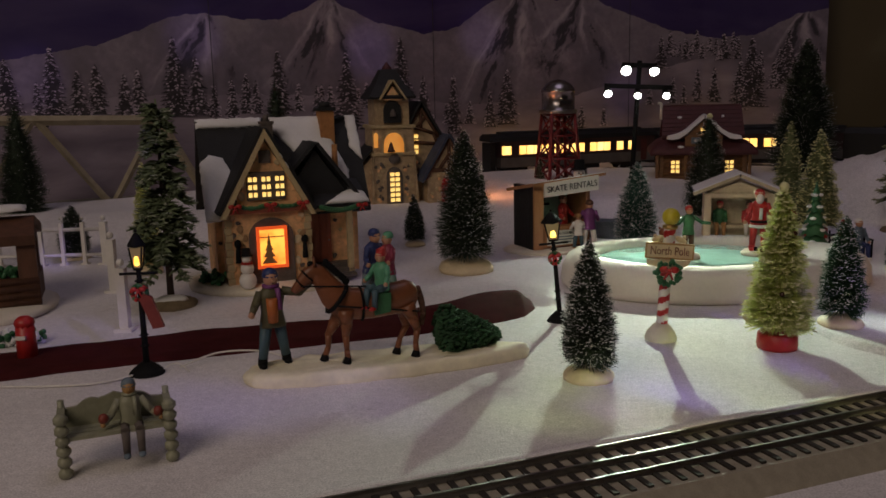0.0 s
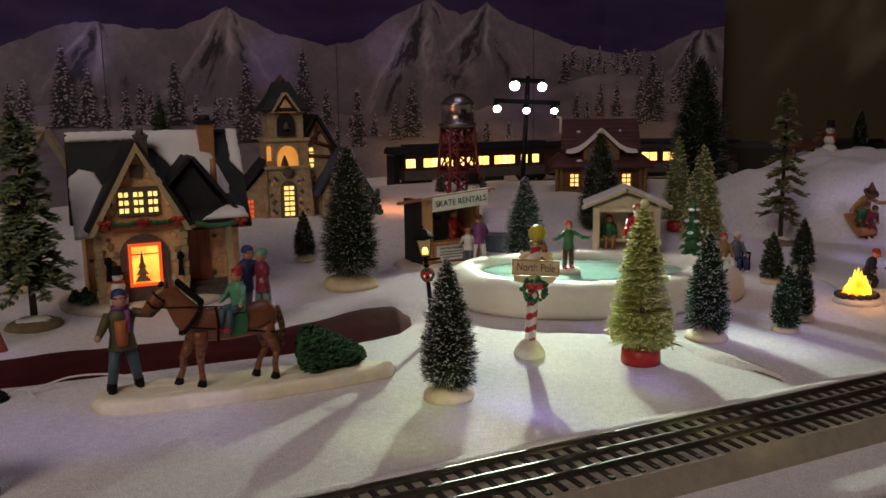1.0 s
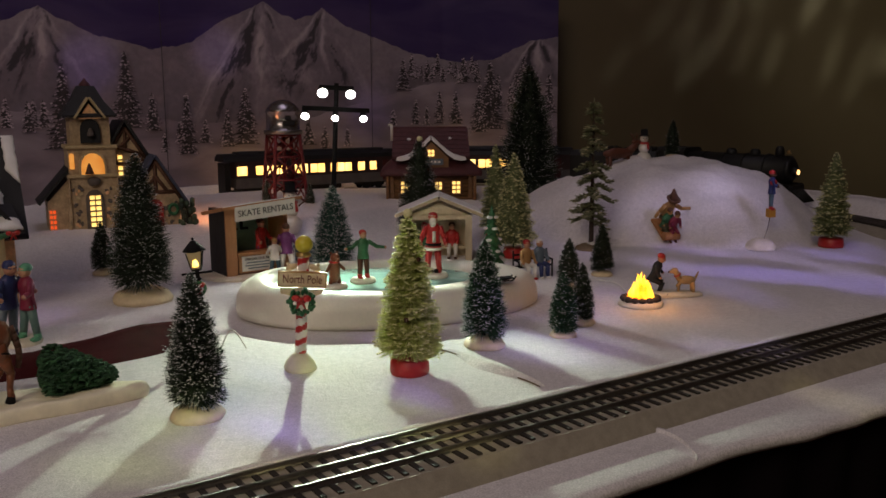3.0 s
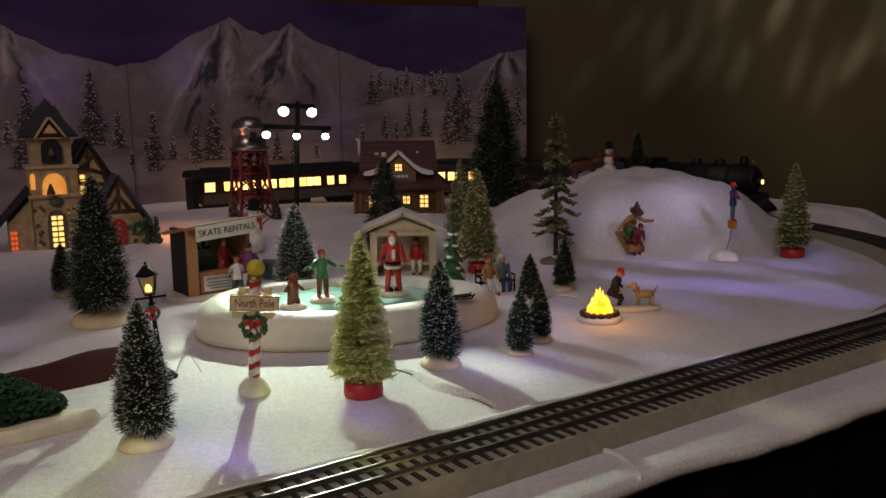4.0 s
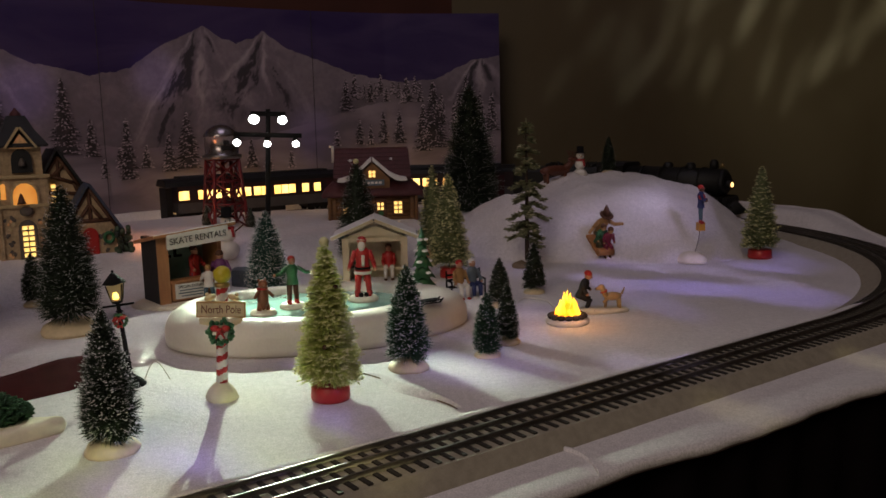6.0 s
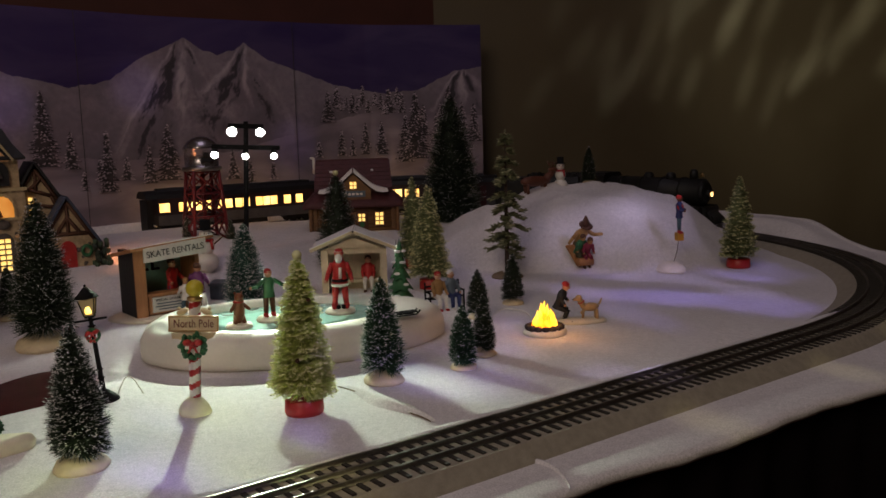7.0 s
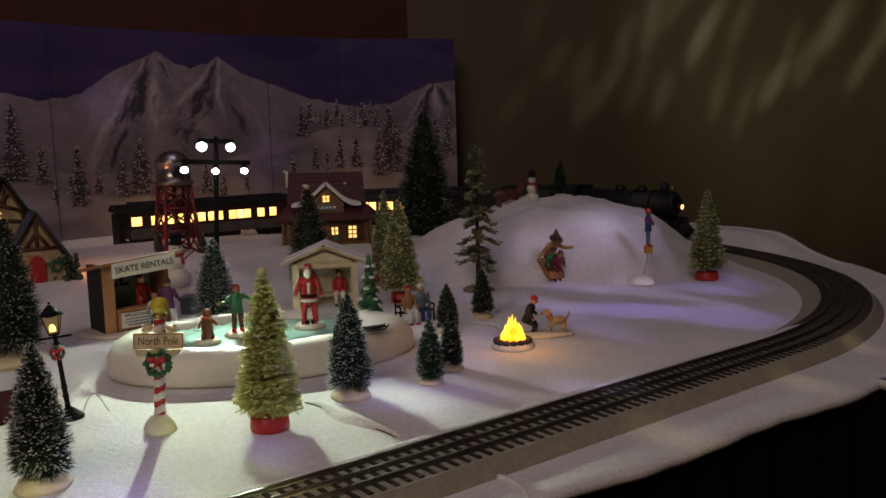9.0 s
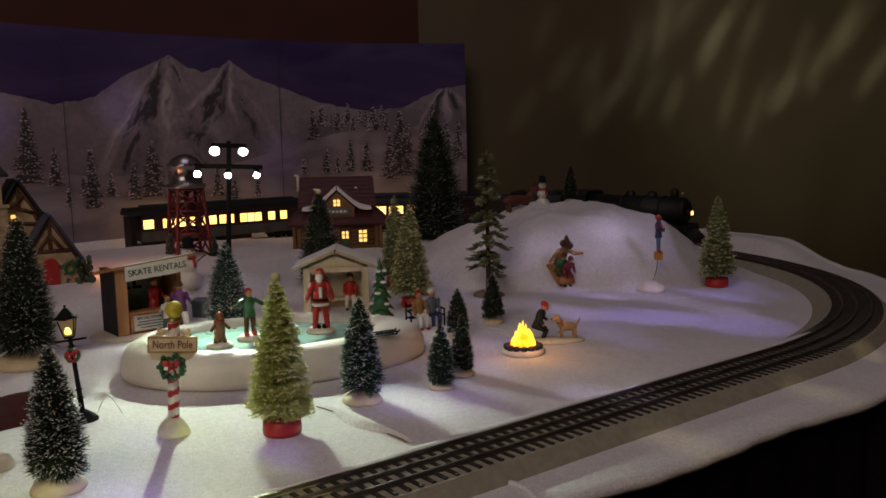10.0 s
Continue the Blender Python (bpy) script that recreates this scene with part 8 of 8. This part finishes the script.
# a crease in the snow cloth
bm = bmesh.new()
prev = None
for k in range(40):
    f = k / 39
    x, y = 0.370 + 0.056 * f + 0.0025 * math.sin(f * 9), 0.676 - 0.114 * f
    u = Vector((x - C.x, y - C.y))
    base = max(ground(x, y), tucked(u.dot(D), u.dot(N))) + 0.0012
    w, hgt = 0.0065 * math.sin(math.pi * min(1, f * 1.05)) + 0.0006, 0.0058 * math.sin(math.pi * f) ** 0.7 + 0.0004
    row = [bm.verts.new((x + o * w, y + o * w * 0.4, base + z * hgt)) for o, z in ((-1.6, -0.3), (-0.5, 0.7), (0.1, 1.0), (0.25, 0.1), (0.6, -0.3))]
    if prev:
        for j in range(4):
            bm.faces.new((prev[j], row[j], row[j + 1], prev[j + 1])).smooth = True
    prev = row
crease = solid("cloth_crease", bm, SNOW, "raised crease where two snow cloths overlap", "snow", kind="structure")

# a dark strip laid on the cloth paints the shadow line along the crease
bm = bmesh.new()
prev = None
for k in range(40):
    f = k / 39
    x, y = 0.3655 + 0.056 * f + 0.0025 * math.sin(f * 9), 0.674 - 0.114 * f
    u = Vector((x - C.x, y - C.y))
    base = max(ground(x, y), tucked(u.dot(D), u.dot(N))) + 0.0018
    w = 0.0012 * math.sin(math.pi * f) * (0.7 + 0.5 * math.sin(f * 23)) + 0.0002
    row = [bm.verts.new((x + o * w, y + o * w * 0.4, base + z)) for o, z in ((-1, 0), (0, -0.0004), (1, 0.0006))]
    if prev:
        for j in (0, 1):
            bm.faces.new((prev[j], row[j], row[j + 1], prev[j + 1]))
    prev = row
part("lap_shade", bm, BASE_BROWN, crease, "brown strip painting the shade under the cloth's lap")

# a doubled fold at the cloth's front edge
bm = bmesh.new()
prev = None
for k in range(30):
    f = k / 29
    x, y = 0.464 + 0.016 * math.sin(f * 2.2), 0.466 - 0.050 * f * f
    w = 0.0022 * math.sin(math.pi * min(1, 0.15 + f * 0.85)) + 0.0004
    row = [bm.verts.new((x + o * w * 0.5, y + o * w, 0.0008 + z * 0.0024)) for o, z in ((-1.3, -0.2), (-0.5, 0.8), (0.2, 1.0), (0.5, 0.3), (0.9, -0.2))]
    if prev:
        for j in range(4):
            bm.faces.new((prev[j], row[j], row[j + 1], prev[j + 1])).smooth = True
    prev = row
solid("cloth_fold", bm, SNOW, "doubled fold near the snow cloth's front edge", "snow", kind="structure")

# ---- train standing on the rear curve ----
NOSE = FRONT + R_TRACK * radians(82.5)


def rolling(name, s0, length, label, category):
    """A thing laid along the track: its nose at s0, its tail at s0 + length."""
    (ax, ay), _ = rail_pose(s0 + length * 0.15)
    (bx, by), _ = rail_pose(s0 + length * 0.85)
    a = math.atan2(ay - by, ax - bx)
    x, y = (ax + bx) / 2, (ay + by) / 2
    return thing(name, Matrix.Translation((x, y, 0.0162 + rise(x, y))) @ Matrix.Rotation(a, 4, "Z"), label, category)


def wheel(parent, x, r, both=True):
    for y in (-0.0165, 0.0165):
        bm = bmesh.new()
        tube(bm, (x, y - 0.002, r), (x, y + 0.002, r), r, None, 18)
        tube(bm, (x, y - 0.0035, r), (x, y + 0.0035, r), r * 0.3, None, 8)
        part("wheel", bm, LOCO, parent)


def locomotive():
    L = 0.32
    t = rolling("steam_locomotive", NOSE, L, "black toy steam locomotive with lit headlamp on the curve", "locomotive")
    t.scale = (1.12, 1.12, 1.12)
    bm = bmesh.new()
    tube(bm, (-0.080, 0, 0.055), (0.110, 0, 0.055), 0.0255, 0.0235, 24)
    tube(bm, (0.110, 0, 0.055), (0.116, 0, 0.055), 0.0235, 0.016, 24)
    for x in (-0.05, -0.01, 0.03, 0.07):
        tube(bm, (x, 0, 0.055), (x + 0.003, 0, 0.055), 0.0262, None, 24)
    part("boiler", bm, LOCO, t)
    bm = bmesh.new()
    box(bm, -0.135, -0.080, -0.027, 0.027, 0.022, 0.080)
    prism(bm, [(-0.030, 0.080), (0.030, 0.080), (0.022, 0.087), (-0.022, 0.087)], 0.078, 0.138, m=Matrix.Rotation(radians(90), 4, "Z"))
    part("cab", bm, LOCO, t)
    for x, r, hh in ((0.090, 0.008, 0.094), (0.045, 0.010, 0.088), (0.000, 0.010, 0.088)):
        bm = bmesh.new()
        lathe(bm, [(r, 0.074), (r * 0.9, hh - 0.004), (r * 0.6, hh), (r * 0.1, hh + 0.0005)], 16, at=(x, 0, 0))
        part("dome", bm, LOCO, t)
    bm = bmesh.new()
    box(bm, -0.130, 0.125, -0.020, 0.020, 0.018, 0.030)
    box(bm, -0.10, 0.10, -0.029, -0.022, 0.034, 0.037)
    box(bm, -0.10, 0.10, 0.022, 0.029, 0.034, 0.037)
    part("running_board", bm, LOCO, t)
    for k in range(7):
        bm = bmesh.new()
        y = -0.024 + k * 0.008
        tube(bm, (0.122, y * 0.6, 0.026), (0.142, y, 0.003), 0.0018, None, 5)
        part("pilot_bar", bm, LOCO, t)
    for y in (-0.027, 0.027):
        bm = bmesh.new()
        tube(bm, (0.085, y, 0.022), (0.118, y, 0.022), 0.0105, None, 14)
        part("cylinder", bm, LOCO, t)
        bm = bmesh.new()
        box(bm, -0.060, 0.085, y - 0.001, y + 0.001, 0.015, 0.019)
        part("side_rod", bm, RAIL, t)
    for x in (-0.060, -0.020, 0.020, 0.060):
        wheel(t, x, 0.0175)
    for x in (0.105, 0.128, -0.110):
        wheel(t, x, 0.009)
    bm = bmesh.new()
    tube(bm, (0.112, 0, 0.052), (0.124, 0, 0.052), 0.0075, None, 16)
    lampbox = part("headlamp", bm, LOCO, t)
    bm = bmesh.new()
    ball(bm, (0.1245, 0, 0.052), (0.002, 0.0042, 0.0042), 0, 12, 8)
    part("lens", bm, HEAD_GLOW, lampbox, "lit warm headlamp lens")
    bm = bmesh.new()
    lathe(bm, [(0.0045, 0), (0.003, 0.005), (0.001, 0.007)], 10, at=(0.106, 0, 0.0815))
    part("bell", bm, BRASS, t, "small brass bell")
    return NOSE + L


def tender(s):
    L = 0.185
    t = rolling("coal_tender", s + 0.006, L, "black toy coal tender behind the locomotive", "tender")
    t.scale = (1.05, 1.08, 1.08)
    bm = bmesh.new()
    prism(bm, [(-0.027, 0.016), (0.027, 0.016), (0.027, 0.064), (0.020, 0.074), (-0.020, 0.074), (-0.027, 0.064)], -L / 2 + 0.004, L / 2 - 0.004, m=Matrix.Rotation(radians(90), 4, "Z"))
    part("body", bm, LOCO, t)
    bm = bmesh.new()
    rng = random.Random(9)
    for k in range(90):
        ball(bm, (rng.uniform(-0.02, 0.080), rng.uniform(-0.016, 0.016), 0.074 + rng.uniform(0, 0.005)), 0.005, 0, 5, 3)
    tagged(part("coal", bm, LOCO, t), kind="stuff")
    for x in (-0.065, -0.045, -0.025, 0.025, 0.045, 0.065):
        wheel(t, x, 0.0095)
    return s + 0.006 + L


def coach(s):
    L = 0.388
    t = rolling("passenger_coach", s + 0.008, L, "dark toy passenger coach with glowing yellow windows", "coach")
    bm = bmesh.new()
    box(bm, -L / 2 + 0.022, L / 2 - 0.006, -0.029, 0.029, 0.016, 0.036)
    part("lower_side", bm, COACH_GREY, t, "dull grey lower side")
    bm = bmesh.new()
    box(bm, -L / 2 + 0.022, L / 2 - 0.006, -0.0287, 0.0287, 0.036, 0.070)
    part("body", bm, COACH_RED, t)
    bm = bmesh.new()
    prism(bm, [(-0.031, 0.069), (0.031, 0.069), (0.0275, 0.077), (0.014, 0.0835), (-0.014, 0.0835), (-0.0275, 0.077)], -L / 2 - 0.001, L / 2 + 0.001, m=Matrix.Rotation(radians(90), 4, "Z"))
    part("roof", bm, LOCO, t, "black roof")
    bm = bmesh.new()
    prism(bm, [(-0.015, 0.083), (0.015, 0.083), (0.012, 0.0875), (-0.012, 0.0875)], -L / 2 + 0.030, L / 2 - 0.030, m=Matrix.Rotation(radians(90), 4, "Z"))
    part("clerestory", bm, LOCO, t)
    for x in (-L / 2 + 0.011, L / 2 - 0.003):
        bm = bmesh.new()
        box(bm, x - 0.009, x + 0.002, -0.022, 0.022, 0.010, 0.066)
        part("vestibule", bm, LOCO, t)
    bm = bmesh.new()
    box(bm, -L / 2 + 0.004, -L / 2 + 0.024, -0.028, 0.028, 0.002, 0.012)
    part("step", bm, LOCO, t)
    for side in (-1, 1):
        for x, w in COACH_WINDOWS:
            bm = bmesh.new()
            box(bm, x - w / 2, x + w / 2, side * 0.0292 - 0.0006, side * 0.0292 + 0.0006, 0.042, 0.0595)
            part("window", bm, COACH_GLOW, t, "glowing yellow coach window")
        bm = bmesh.new()
        box(bm, L / 2 - 0.040, L / 2 - 0.026, side * 0.0290 - 0.0006, side * 0.0290 + 0.0006, 0.018, 0.062)
        part("door", bm, COACH_DOOR, t, "dark red coach door")
    for x in (-0.135, 0.135):
        bm = bmesh.new()
        box(bm, x - 0.026, x + 0.026, -0.021, 0.021, 0.008, 0.015)
        part("bogie", bm, LOCO, t)
        for q in (-0.015, 0.015):
            wheel(t, x + q, 0.0085)
    bm = bmesh.new()
    box(bm, -0.060, 0.060, -0.018, 0.018, 0.006, 0.016)
    part("underframe", bm, LOCO, t)
    return s + 0.008 + L


COACH_RED = mat("coach_dark_red", (0.030, 0.012, 0.013), 0.45, 0.2, 60, 0.1, 300)
COACH_GREY = mat("coach_grey", (0.085, 0.080, 0.082), 0.5, 0.25, 60, 0.1, 300)
COACH_DOOR = mat("coach_door_red", (0.06, 0.008, 0.010), 0.45, 0.2, 60, 0.1, 300)
COACH_WINDOWS = [(-0.159, 0.020), (-0.123, 0.0145), (-0.1065, 0.0145), (-0.090, 0.0145), (-0.073, 0.0145), (-0.044, 0.0145), (-0.0275, 0.0145), (-0.006, 0.0145), (0.0105, 0.0145),
                 (0.039, 0.0145), (0.0555, 0.0145), (0.072, 0.0145), (0.103, 0.0150), (0.131, 0.0150)]
tail = tender(locomotive())
tail = coach(tail)
tail = coach(tail)
